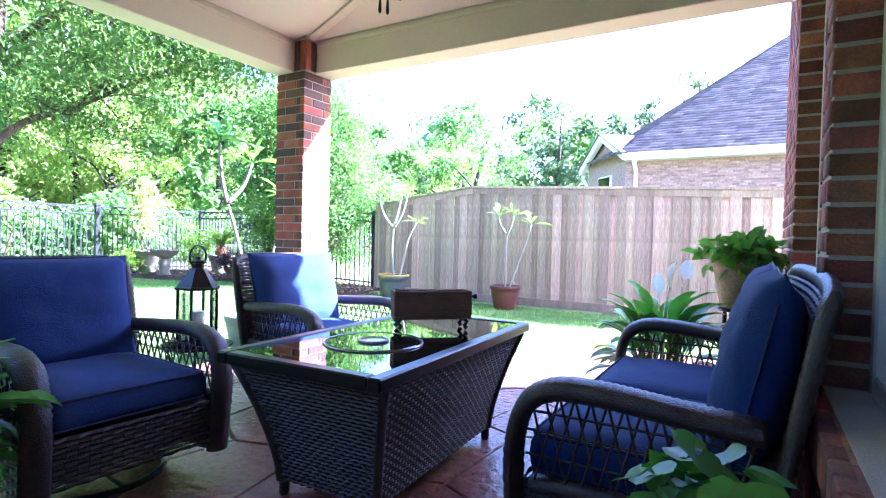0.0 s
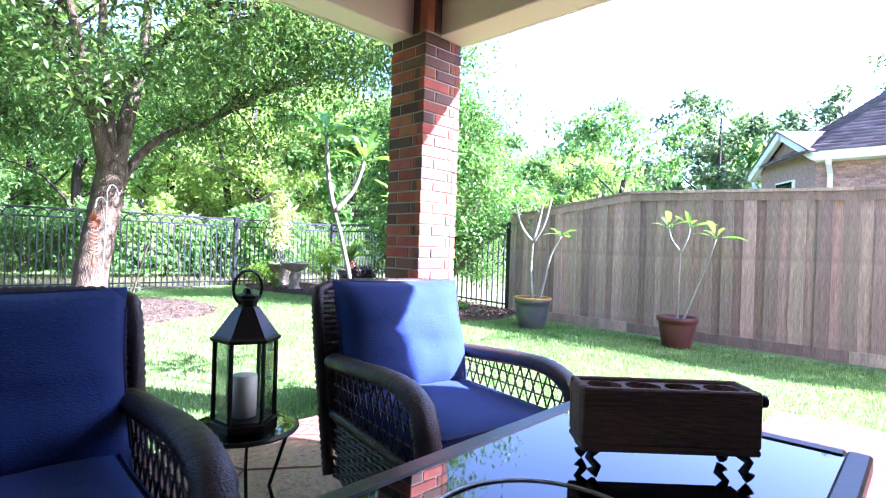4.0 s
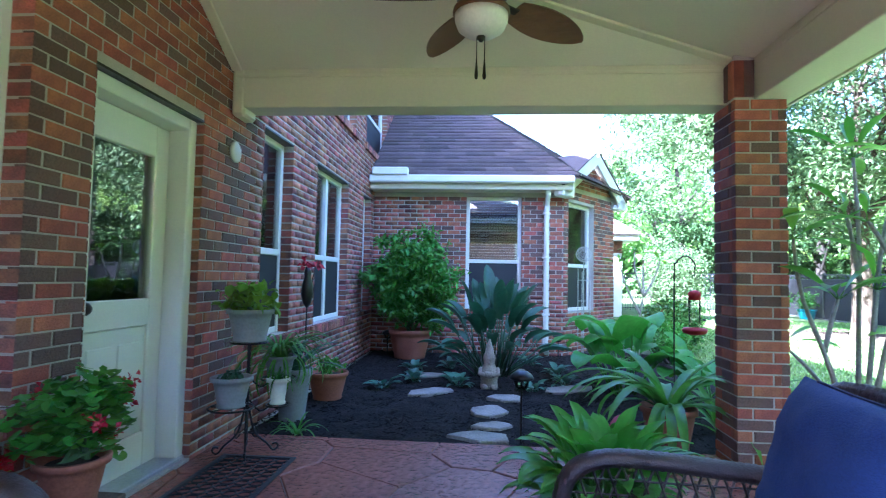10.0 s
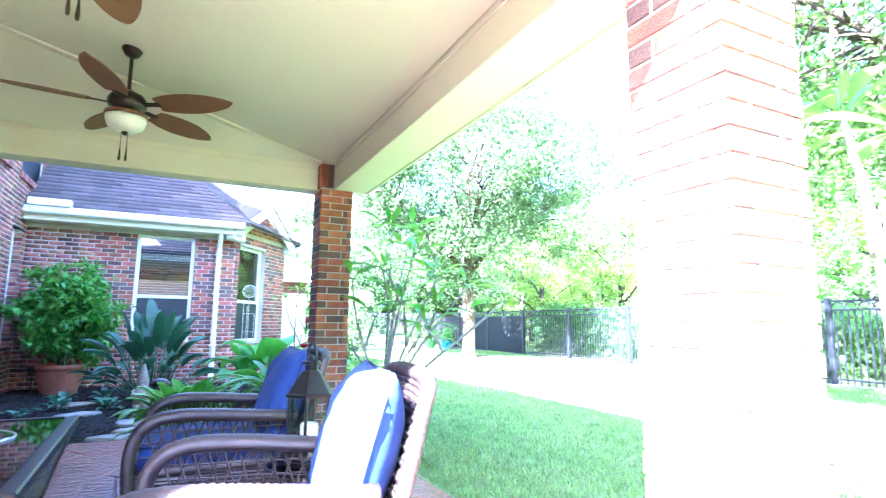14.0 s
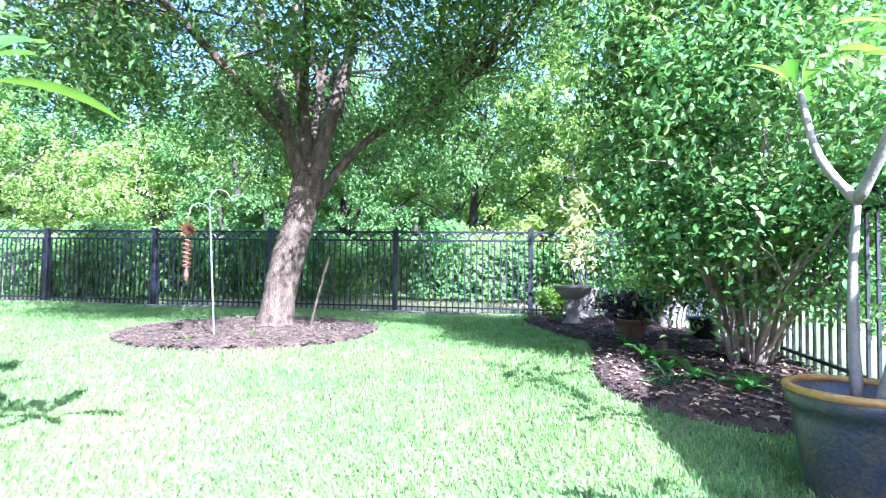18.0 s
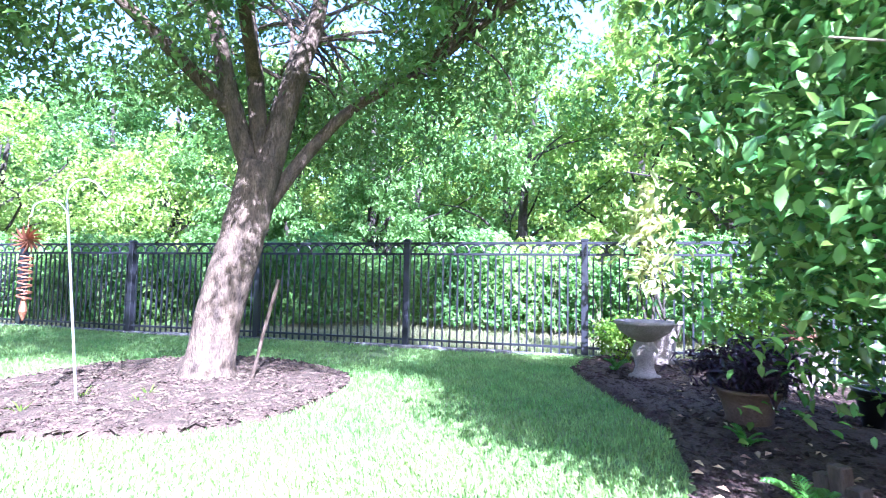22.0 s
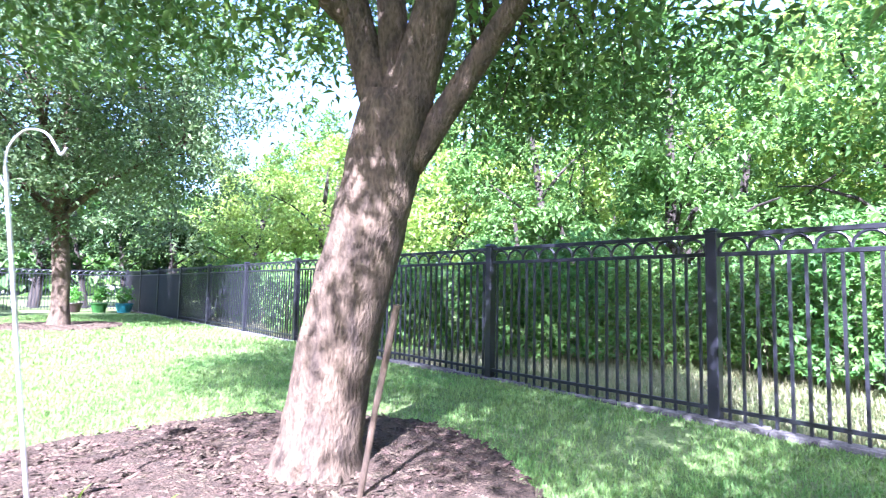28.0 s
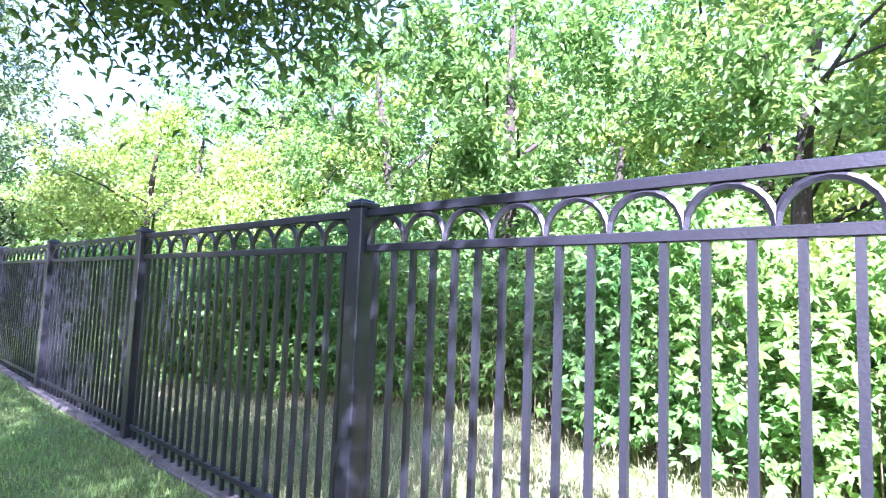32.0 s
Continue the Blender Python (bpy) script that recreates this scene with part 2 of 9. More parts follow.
M_BLUE = mat("navy_cushion", (0.020, 0.040, 0.15), 0.88, var=0.2, scale=4, fine=330, bump=0.35, tint=(0.027, 0.052, 0.18), sheen=0.02, spec=0.3, stretch=(1, 0.25, 1))
M_PIPING = mat("navy_piping", (0.009, 0.016, 0.075), 0.75, var=0.1, bump=0.1)
M_BLACKGLASS = mat("black_glass", (0.004, 0.004, 0.005), 0.03, var=0.0, bump=0.0, spec=0.8)
M_TERRA = mat("terracotta", (0.34, 0.12, 0.065), 0.8, var=0.15, scale=5, fine=70, bump=0.2, stain=0.3)
M_TERRADARK = mat("brown_stone", (0.17, 0.105, 0.065), 0.85, var=0.25, scale=6, fine=70, bump=0.4, stain=0.4)
M_PLASTIC = mat("brown_plastic_pot", (0.035, 0.02, 0.018), 0.45, var=0.1, bump=0.08)
M_MAROON = mat("maroon_pot", (0.10, 0.025, 0.022), 0.45, var=0.12, bump=0.08)
M_GREYPOT = mat("grey_pot", (0.24, 0.25, 0.255), 0.6, var=0.1, bump=0.15, stain=0.2)
M_BLUEPOT = mat("blue_glazed_pot", (0.035, 0.05, 0.085), 0.3, var=0.3, scale=8, bump=0.2, tint=(0.09, 0.08, 0.06))
M_TANPOT = mat("tan_pot", (0.30, 0.25, 0.17), 0.6, var=0.2, scale=14, bump=0.4)
M_OCHRE = mat("ochre_glaze", (0.42, 0.24, 0.05), 0.4, var=0.2, bump=0.15)
M_STONE = mat("flagstone", (0.33, 0.29, 0.25), 0.9, var=0.2, scale=5, fine=60, bump=0.5, stain=0.3)
M_KERB = mat("kerb_concrete", (0.17, 0.16, 0.15), 0.9, var=0.3, scale=6, fine=70, bump=0.5, stain=0.5)
M_CAST = mat("cast_stone", (0.36, 0.30, 0.24), 0.9, var=0.2, scale=6, fine=70, bump=0.5, stain=0.4)
M_CANDLE = mat("candle_wax", (0.85, 0.80, 0.66), 0.5, var=0.04, bump=0.05)
M_FANBLADE = mat("palm_fan_blade", (0.17, 0.075, 0.028), 0.5, var=0.2, scale=8, fine=90, bump=0.3, stretch=(1, 6, 1))
M_BRONZE = mat("oiled_bronze", (0.03, 0.02, 0.016), 0.35, 0.5, var=0.15, bump=0.05)
M_FROST = mat("frosted_glass", (0.75, 0.72, 0.64), 0.35, var=0.06, scale=12, bump=0.05)
M_CRATE = mat("pine_box", (0.20, 0.105, 0.062), 0.7, var=0.2, scale=3, fine=40, bump=0.3, stretch=(0.6, 4, 4))
# indoor gloom as a near-black base colour
M_INSIDE = mat("interior_painted_dim", (0.05, 0.045, 0.04), 0.9, var=0.1, bump=0.0)
M_BLIND = mat("window_blind", (0.55, 0.55, 0.55), 0.6, var=0.05, bump=0.0)
M_SCREEN = mat("insect_screen", (0.022, 0.024, 0.026), 0.6, var=0.1, bump=0.0)
M_RUBBER = mat("rubber_mat", (0.012, 0.012, 0.013), 0.7, var=0.2, bump=0.3)
M_RED = mat("red_petal", (0.45, 0.012, 0.02), 0.5, var=0.1, bump=0.0, translucent=0.2)
M_PINK = mat("pink_petal", (0.6, 0.12, 0.22), 0.5, var=0.1, bump=0.0, translucent=0.2)
M_PETAL = mat("white_petal", (0.8, 0.8, 0.72), 0.5, var=0.05, bump=0.0, translucent=0.3)
M_YELLOW = mat("yellow_petal", (0.75, 0.42, 0.02), 0.5, var=0.1, bump=0.0, translucent=0.2)
M_STAKE = mat("bare_wood_stake", (0.13, 0.09, 0.055), 0.8, var=0.3, scale=5, fine=60, bump=0.3, stretch=(4, 4, 0.6))
M_STUCCO = mat("white_siding", (0.72, 0.70, 0.66), 0.8, var=0.04, bump=0.1)
M_LAMP = bpy.data.materials.new("lit_lamp_shade")
M_LAMP.use_nodes = True
M_LAMP.node_tree.nodes["Principled BSDF"].inputs["Base Color"].default_value = (0.8, 0.5, 0.2, 1)
M_LAMP.node_tree.nodes["Principled BSDF"].inputs["Emission Color"].default_value = (1.0, 0.42, 0.08, 1)
M_LAMP.node_tree.nodes["Principled BSDF"].inputs["Emission Strength"].default_value = 0.35
M_GLASS = glass_mat("window_glass")
M_CLEAR = glass_mat("lantern_glass", (0.93, 0.97, 0.95), 0.0, 0.02)
M_SCREENCLOTH = mat("black_fence_cloth", (0.006, 0.006, 0.008), 0.7, var=0.25, scale=2, fine=50, bump=0.2)

# ---- building helpers ----


def ground_z(x, y):
    """Height of the garden: a shallow dip north of the patio, rising a little towards the iron fence."""
    s = np.clip((-4.6 - x) / 4.0, 0, 1)
    s = s * s * (3 - 2 * s)
    low = -0.08 - 0.12 * np.exp(-((y - 4.8) / 1.8) ** 2)
    return low + s * (0.03 - low)


def finish(name, bm, material, parent=None, label="", smooth=False):
    me = bpy.data.meshes.new(name)
    bm.to_mesh(me)
    bm.free()
    if smooth:
        me.polygons.foreach_set("use_smooth", [True] * len(me.polygons))
    me.materials.append(material)
    ob = new(name, me)
    if parent:
        ob.parent = parent
    if label:
        ob["label"] = label
    return ob


def part(name, bm, material, parent, label="", smooth=False):
    return finish(name, bm, material, parent, label, smooth)


def mesh_np(name, verts, faces, material, parent=None, smooth=False):
    """A mesh object from arrays: faces all of one size."""
    me = bpy.data.meshes.new(name)
    verts = np.asarray(verts, dtype=np.float32)
    faces = np.asarray(faces, dtype=np.int32)
    k = faces.shape[1]
    me.vertices.add(len(verts))
    me.vertices.foreach_set("co", verts.ravel())
    me.loops.add(faces.size)
    me.loops.foreach_set("vertex_index", faces.ravel())
    me.polygons.add(len(faces))
    me.polygons.foreach_set("loop_start", np.arange(0, faces.size, k, dtype=np.int32))
    if smooth:
        me.polygons.foreach_set("use_smooth", np.ones(len(faces), dtype=bool))
    me.update(calc_edges=True)
    me.materials.append(material)
    ob = new(name, me)
    if parent:
        ob.parent = parent
    return ob


def thing(name, at=(0, 0, 0), turn=0, label="", category="", group="", kind=""):
    ob = new(name)
    ob.matrix_basis = pose(*at, 0, 0, turn)
    ob.empty_display_size = 0.1
    return tagged(ob, label, category, group, kind)


def box(bm, lo, hi, bevel=0.0, m=None, segs=1):
    x0, y0, z0 = lo
    x1, y1, z1 = hi
    vs = [bm.verts.new(p) for p in ((x0, y0, z0), (x1, y0, z0), (x1, y1, z0), (x0, y1, z0), (x0, y0, z1), (x1, y0, z1), (x1, y1, z1), (x0, y1, z1))]
    fs = [bm.faces.new([vs[i] for i in q]) for q in ((0, 3, 2, 1), (4, 5, 6, 7), (0, 1, 5, 4), (1, 2, 6, 5), (2, 3, 7, 6), (3, 0, 4, 7))]
    if m is not None:
        for v in vs:
            v.co = m @ v.co
    if bevel:
        es = list({e for f in fs for e in f.edges})
        bmesh.ops.bevel(bm, geom=es, offset=bevel, segments=segs, affect='EDGES', profile=0.5, clamp_overlap=True)
    return bm


def one_box(lo, hi, bevel=0.0, m=None, segs=1):
    return box(bmesh.new(), lo, hi, bevel, m, segs)


def tube(bm, pts, radius, seg=8, closed=False, squash=1.0):
    """A round bar along points; radius is one number or one for each point."""
    pts = [Vector(p) for p in pts]
    n = len(pts)
    rad = radius if hasattr(radius, "__len__") else [radius] * n
    rings = []
    up = Vector((0, 0, 1))
    side = None
    for i, p in enumerate(pts):
        if closed:
            d = pts[(i + 1) % n] - pts[i - 1]
        else:
            d = pts[min(i + 1, n - 1)] - pts[max(i - 1, 0)]
        d.normalize()
        if side is None:
            side = d.cross(up if abs(d.z) < 0.9 else Vector((1, 0, 0))).normalized()
        side = (side - d * side.dot(d)).normalized()
        other = d.cross(side)
        rings.append([bm.verts.new(p + (side * math.cos(a) + other * math.sin(a) * squash) * rad[i]) for a in [2 * math.pi * j / seg for j in range(seg)]])
    for i in range(n if closed else n - 1):
        a, b = rings[i], rings[(i + 1) % n]
        for j in range(seg):
            bm.faces.new((a[j], a[(j + 1) % seg], b[(j + 1) % seg], b[j]))
    if not closed:
        bm.faces.new(rings[0][::-1])
        bm.faces.new(rings[-1])
    return bm


def one_tube(pts, radius, seg=8, closed=False, squash=1.0):
    return tube(bmesh.new(), pts, radius, seg, closed, squash)


def lathe(bm, prof, seg=28, at=(0, 0, 0), close=True):
    rings = []
    for r, z in prof:
        rings.append([bm.verts.new((at[0] + r * math.cos(2 * math.pi * j / seg), at[1] + r * math.sin(2 * math.pi * j / seg), at[2] + z)) for j in range(seg)])
    for a, b in zip(rings, rings[1:]):
        for j in range(seg):
            bm.faces.new((a[j], a[(j + 1) % seg], b[(j + 1) % seg], b[j]))
    if close:
        bm.faces.new(rings[0][::-1])
        bm.faces.new(rings[-1])
    return bm


def one_lathe(prof, seg=28, at=(0, 0, 0), close=True):
    return lathe(bmesh.new(), prof, seg, at, close)


def prism(bm, outline, z0, z1):
    """An upright block over a flat outline; z0 and z1 are numbers or functions of x, y."""
    f0 = z0 if callable(z0) else (lambda x, y: z0)
    f1 = z1 if callable(z1) else (lambda x, y: z1)
    lo = [bm.verts.new((x, y, f0(x, y))) for x, y in outline]
    hi = [bm.verts.new((x, y, f1(x, y))) for x, y in outline]
    n = len(outline)
    bm.faces.new(lo[::-1])
    bm.faces.new(hi)
    for i in range(n):
        bm.faces.new((lo[i], lo[(i + 1) % n], hi[(i + 1) % n], hi[i]))
    return bm


def slab_from(bm, corners, thick):
    """A sloping plate: corners of its lower face in order, thickened upwards."""
    lo = [bm.verts.new(c) for c in corners]
    hi = [bm.verts.new((c[0], c[1], c[2] + thick)) for c in corners]
    n = len(corners)
    bm.faces.new(lo[::-1])
    bm.faces.new(hi)
    for i in range(n):
        bm.faces.new((lo[i], lo[(i + 1) % n], hi[(i + 1) % n], hi[i]))
    return bm


def leaf_arrays(base, direction, length, width, normal, fold=0.25):
    """Many folded leaves: each four points and two faces along its midrib."""
    d = direction / (np.linalg.norm(direction, axis=1, keepdims=True) + 1e-9)
    s = np.cross(d, normal)
    s /= np.linalg.norm(s, axis=1, keepdims=True) + 1e-9
    u = np.cross(s, d)
    L, W = length[:, None], width[:, None]
    tip = base + d * L - u * L * 0.12
    mid = base + d * L * 0.45
    left = mid + s * W * 0.5 + u * W * fold
    right = mid - s * W * 0.5 + u * W * fold
    n = len(base)
    v = np.stack([base, left, tip, right], 1).reshape(-1, 3)
    i = np.arange(n)[:, None] * 4
    f = np.concatenate([i + [0, 2, 1], i + [0, 3, 2]], 0)
    return v, f


def oval_arrays(base, direction, length, width, normal, fold=0.22):
    """Many oval leaves with a drooping tip: eight points and six faces each."""
    d = direction / (np.linalg.norm(direction, axis=1, keepdims=True) + 1e-9)
    s = np.cross(d, normal)
    s /= np.linalg.norm(s, axis=1, keepdims=True) + 1e-9
    u = np.cross(s, d)
    L, W = length[:, None], width[:, None]
    mid1, mid2 = base + d * L * 0.33 + u * L * 0.03, base + d * L * 0.70
    rows = [base, mid1 + s * W * 0.46 + u * W * fold, mid2 + s * W * 0.40 + u * W * fold * 0.8, base + d * L - u * L * 0.12,
            mid2 - s * W * 0.40 + u * W * fold * 0.8, mid1 - s * W * 0.46 + u * W * fold, mid1, mid2]
    v = np.stack(rows, 1).reshape(-1, 3)
    i = np.arange(len(base))[:, None] * 8
    f = np.concatenate([i + q for q in ([0, 6, 1], [0, 5, 6], [6, 7, 1], [1, 7, 2], [5, 4, 6], [6, 4, 7], [7, 3, 2], [7, 4, 3])], 0)
    return v, f


def rand_dirs(n, rng, up=0.0):
    d = rng.normal(size=(n, 3))
    d /= np.linalg.norm(d, axis=1, keepdims=True)
    d[:, 2] += up
    return d / np.linalg.norm(d, axis=1, keepdims=True)


def leaves_at(name, points, size, material, parent, rng, aspect=0.5, up=0.5, kind="", oval=False):
    n = len(points)
    d = rand_dirs(n, rng, -0.1)
    nrm = rand_dirs(n, rng, up * 2)
    ln = size * rng.uniform(0.65, 1.25, n)
    v, f = (oval_arrays if oval else leaf_arrays)(points, d, ln, ln * aspect, nrm)
    ob = mesh_np(name, v, f, material, parent, smooth=oval)
    if kind:
        ob["kind"] = kind
    return ob


def round_leaves(name, points, size, material, parent, rng):
    """Rounded, scalloped, slightly cupped leaves, each a fan of small faces."""
    n, k = len(points), 11
    nrm = rand_dirs(n, rng, 1.6)
    ax = np.cross(nrm, rand_dirs(n, rng))
    ax /= np.linalg.norm(ax, axis=1, keepdims=True) + 1e-9
    ay = np.cross(nrm, ax)
    r = (size * rng.uniform(0.7, 1.2, n))[:, None]
    rows = [points]
    for j in range(k):
        t = 0.35 + (2 * math.pi - 0.7) * j / (k - 1)
        w = r * (1.0 if j % 2 else 0.86) * rng.uniform(0.92, 1.08, (n, 1))
        rows.append(points + (ax * math.cos(t) + ay * math.sin(t)) * w + nrm * w * (0.22 + 0.10 * math.sin(3 * t)))
    v = np.stack(rows, 1).reshape(-1, 3)
    i = np.arange(n)[:, None] * (k + 1)
    f = np.concatenate([i + [0, j, j + 1] for j in range(1, k)], 0)
    return mesh_np(name, v, f, material, parent, smooth=True)


def crown_points(centre, radii, clumps, per, spread, rng, low=-1.0, gap=0.35, hollow=0.35):
    """Leaf places in clumps over an uneven rounded crown with gaps; returns points and clump centres."""
    c = []
    k = 0
    while len(c) < clumps and k < clumps * 40:
        k += 1
        d = rng.normal(size=3)
        d /= np.linalg.norm(d)
        r = rng.uniform(hollow, 1.0) ** 0.6
        wob = 0.78 + 0.45 * noise.noise(Vector(d * 2.3 + np.array(centre) * 0.37))
        p = d * r * wob
        if p[2] < low:
            continue
        if noise.noise(Vector(p * 2.7 + np.array(centre))) < gap - 0.75:
            continue
        c.append(p * radii + centre)
    c = np.array(c)
    idx = rng.integers(0, len(c), clumps * per)
    sp = spread * rng.uniform(0.6, 1.2, len(c))
    pts = c[idx] + rng.normal(size=(len(idx), 3)) * sp[idx][:, None] * [0.55, 0.55, 0.38]
    return pts, c


def limb_path(a, b, bend, rng, n=7):
    a, b = Vector(a), Vector(b)
    side = Vector((rng.normal(), rng.normal(), rng.normal() * 0.3)) * bend * (b - a).length
    pts = []
    for i in range(n):
        t = i / (n - 1)
        pts.append(a.lerp(b, t) + side * math.sin(math.pi * t) + Vector((0, 0, 0.10 * (b - a).length * math.sin(math.pi * t))))
    return pts


def bark_tube(bm, pts, radii, seg=16, rough=0.12, seed=0.0):
    """A trunk with a ridged, uneven skin."""
    first = len(bm.verts)
    tube(bm, pts, radii, seg)
    bm.verts.ensure_lookup_table()
    n = len(pts)
    for i in range(n):
        for j in range(seg):
            v = bm.verts[first + i * seg + j]
            c = Vector(pts[i])
            f = 1 + rough * (noise.noise(Vector((j * 2.1, i * 0.55, seed))) + 0.5 * noise.noise(Vector((j * 4.3, i * 1.7, seed + 3))))
            v.co = c + (v.co - c) * f
    return bm


def smooth_path(pts, per=6):
    pts = [Vector(p) for p in pts]
    out = []
    for i in range(len(pts) - 1):
        p0, p1, p2, p3 = pts[max(i - 1, 0)], pts[i], pts[i + 1], pts[min(i + 2, len(pts) - 1)]
        for k in range(per):
            t = k / per
            out.append(0.5 * ((2 * p1) + (p2 - p0) * t + (2 * p0 - 5 * p1 + 4 * p2 - p3) * t * t + (3 * p1 - p0 - 3 * p2 + p3) * t ** 3))
    out.append(pts[-1])
    return out


def taper(n, r0, r1, power=1.0):
    return [r0 + (r1 - r0) * (i / (n - 1)) ** power for i in range(n)]


def bush(name, x, y, z, radii, clumps, per, spread, leaf, leafmat, label, seed, stems=0, aspect=0.5, category="shrub", low=-1.0, centre_z=None, stem_r=0.03):
    rng = np.random.default_rng(seed)
    b = thing(name, (x, y, z), label=label, category=category)
    cz = radii[2] if centre_z is None else centre_z
    pl, cl = crown_points(np.array((0, 0, cz)), np.array(radii), clumps, per, spread, rng, low)
    pl = pl[pl[:, 2] > 0.03]
    for k in range(stems):
        a = rng.uniform(0, 6.28)
        c = Vector(cl[rng.integers(0, len(cl))])
        bm = bmesh.new()
        s = Vector((math.cos(a) * 0.12, math.sin(a) * 0.12, 0))
        tube(bm, limb_path(s, c, 0.08, rng, 7), taper(7, stem_r * rng.uniform(0.7, 1.2), 0.008), 6)
        part("stem", bm, M_BARK2, b)
    leaves_at("leaves", pl, leaf, leafmat, b, rng, aspect, 0.5)
    return b

# ---- ground ----
def grid_mesh(name, x0, x1, y0, y1, nx, ny, zf, material, parent=None):
    xs, ys = np.linspace(x0, x1, nx), np.linspace(y0, y1, ny)
    X, Y = np.meshgrid(xs, ys, indexing="ij")
    v = np.stack([X, Y, zf(X, Y)], -1).reshape(-1, 3)
    i, j = np.meshgrid(np.arange(nx - 1), np.arange(ny - 1), indexing="ij")
    a = (i * ny + j).ravel()
    f = np.stack([a, a + ny, a + ny + 1, a + 1], 1)
    return mesh_np(name, v, f, material, parent, smooth=True)


def far_ground(X, Y):
    z = ground_z(X, Y) + 0.02 * np.sin(X * 1.7) * np.cos(Y * 1.3) * (np.hypot(X + 4, Y) > 7)
    return np.where(np.hypot(X, Y) > 60, -0.1, z)


ground = grid_mesh("ground", -60, 60, -60, 60, 161, 161, far_ground, M_LAWN)
tagged(ground, "green lawn and soil of the garden", "ground", kind="structure")
bm = bmesh.new()
ring = [bm.verts.new((60 * sx, 60 * sy, -0.12)) for sx, sy in ((-1, -1), (1, -1), (1, 1), (-1, 1))]
outer = [bm.verts.new((1500 * sx, 1500 * sy, -0.12)) for sx, sy in ((-1, -1), (1, -1), (1, 1), (-1, 1))]
for i in range(4):
    bm.faces.new((ring[i], ring[(i + 1) % 4], outer[(i + 1) % 4], outer[i]))
tagged(finish("ground_far", bm, M_WILD), "far grassy ground reaching to the horizon", "ground", kind="structure")

# ---- patio slab with stamped flagstone pattern ----
SX0, SX1, SY0, SY1 = -3.77, 0.0, -0.78, 4.15
patio = thing("patio_floor", label="reddish brown stamped concrete patio floor with irregular stone pattern", category="floor", kind="structure")
part("slab", one_box((SX0, SY0, -0.40), (SX1, SY1, -0.012), 0.01), M_JOINT, patio)
WALK = (-1.95, 0.9, SY1 + 0.004, 5.75)
path = tagged(finish("path", one_box((WALK[0], WALK[2], -0.40), (WALK[1], WALK[3], -0.045), 0.012), M_SLAB), "reddish concrete walk at the end of the patio", "path", kind="structure")

# ---- house walls: openings go right through ----
def wall_along_y(name, x0, x1, ya, yb, z0, z1, holes, label):
    """A wall block between x0 and x1 with rectangular openings (ya, yb, za, zb)."""
    bm = bmesh.new()
    cuts = sorted({ya, yb, *[h[0] for h in holes], *[h[1] for h in holes]})
    for a, b in zip(cuts, cuts[1:]):
        inside = sorted([h for h in holes if h[0] <= a + 1e-6 and h[1] >= b - 1e-6], key=lambda h: h[2])
        z = z0
        for h in inside:
            if h[2] > z:
                box(bm, (x0, a, z), (x1, b, h[2]))
            z = h[3]
        if z < z1:
            box(bm, (x0, a, z), (x1, b, z1))
    return tagged(finish(name, bm, M_MORTAR), label, "wall", kind="structure")


def wall_along_x(name, y0, y1, xa, xb, z0, z1, holes, label):
    bm = bmesh.new()
    cuts = sorted({xa, xb, *[h[0] for h in holes], *[h[1] for h in holes]})
    for a, b in zip(cuts, cuts[1:]):
        inside = sorted([h for h in holes if h[0] <= a + 1e-6 and h[1] >= b - 1e-6], key=lambda h: h[2])
        z = z0
        for h in inside:
            if h[2] > z:
                box(bm, (a, y0, z), (b, y1, h[2]))
            z = h[3]
        if z < z1:
            box(bm, (a, y0, z), (b, y1, z1))
    return tagged(finish(name, bm, M_MORTAR), label, "wall", kind="structure")


DOOR = (-0.22, 0.748, 0.0, 2.15)
WIN0 = (2.32, 3.62, 0.63, 2.395)
WIN1 = (1.10, 2.10, 0.63, 2.395)
YN = 4.9
WIN2 = (-1.842, -1.16, 0.63, 2.395)
WIN3 = (-3.904, -2.57, 0.63, 2.395)
WIN4 = (-5.30, -4.78, 0.63, 2.395)
UP1 = (-4.2, -2.95, 3.2, 4.6)
UP2 = (-6.5, -4.85, 3.2, 4.6)
MAIN_HOLES = [DOOR, WIN0, WIN1, WIN2, WIN3, WIN4, UP1, UP2]
wall_east = wall_along_y("wall_east", 0.007, 0.25, -14.0, YN, -0.3, 6.0, MAIN_HOLES, "red brick house wall with pale mortar beside the patio")
wall_north = wall_along_x("wall_north", YN - 0.25, YN - 0.012, 0.25, 9.0, -0.3, 6.0, [], "red brick end wall of the house")
WY = -5.523
WX = -3.08
BWIN = (-2.41, -1.52, 0.68, 2.496)
wall_wing = wall_along_x("wall_wing", WY - 0.25, WY - 0.007, WX, 0.012, -0.3, 2.67, [BWIN], "red brick wall of the single-storey wing with pale mortar")

# clipped corner of the wing: a slanting wall, and the west wall behind it
BAYTURN = radians(233)
bay_m = Matrix.Translation((WX, WY, 0)) @ Matrix.Rotation(BAYTURN, 4, 'Z')
BAYLEN = 1.88
BAYWIN = (0.15, 1.07, 0.66, 2.44)
bm = bmesh.new()
for a, b, z0, z1 in ((0, BAYWIN[0], -0.3, 2.67), (BAYWIN[0], BAYWIN[1], -0.3, BAYWIN[2]), (BAYWIN[0], BAYWIN[1], BAYWIN[3], 2.67), (BAYWIN[1], BAYLEN, -0.3, 2.67)):
    box(bm, (a, 0.007, z0), (b, 0.25, z1), m=bay_m)
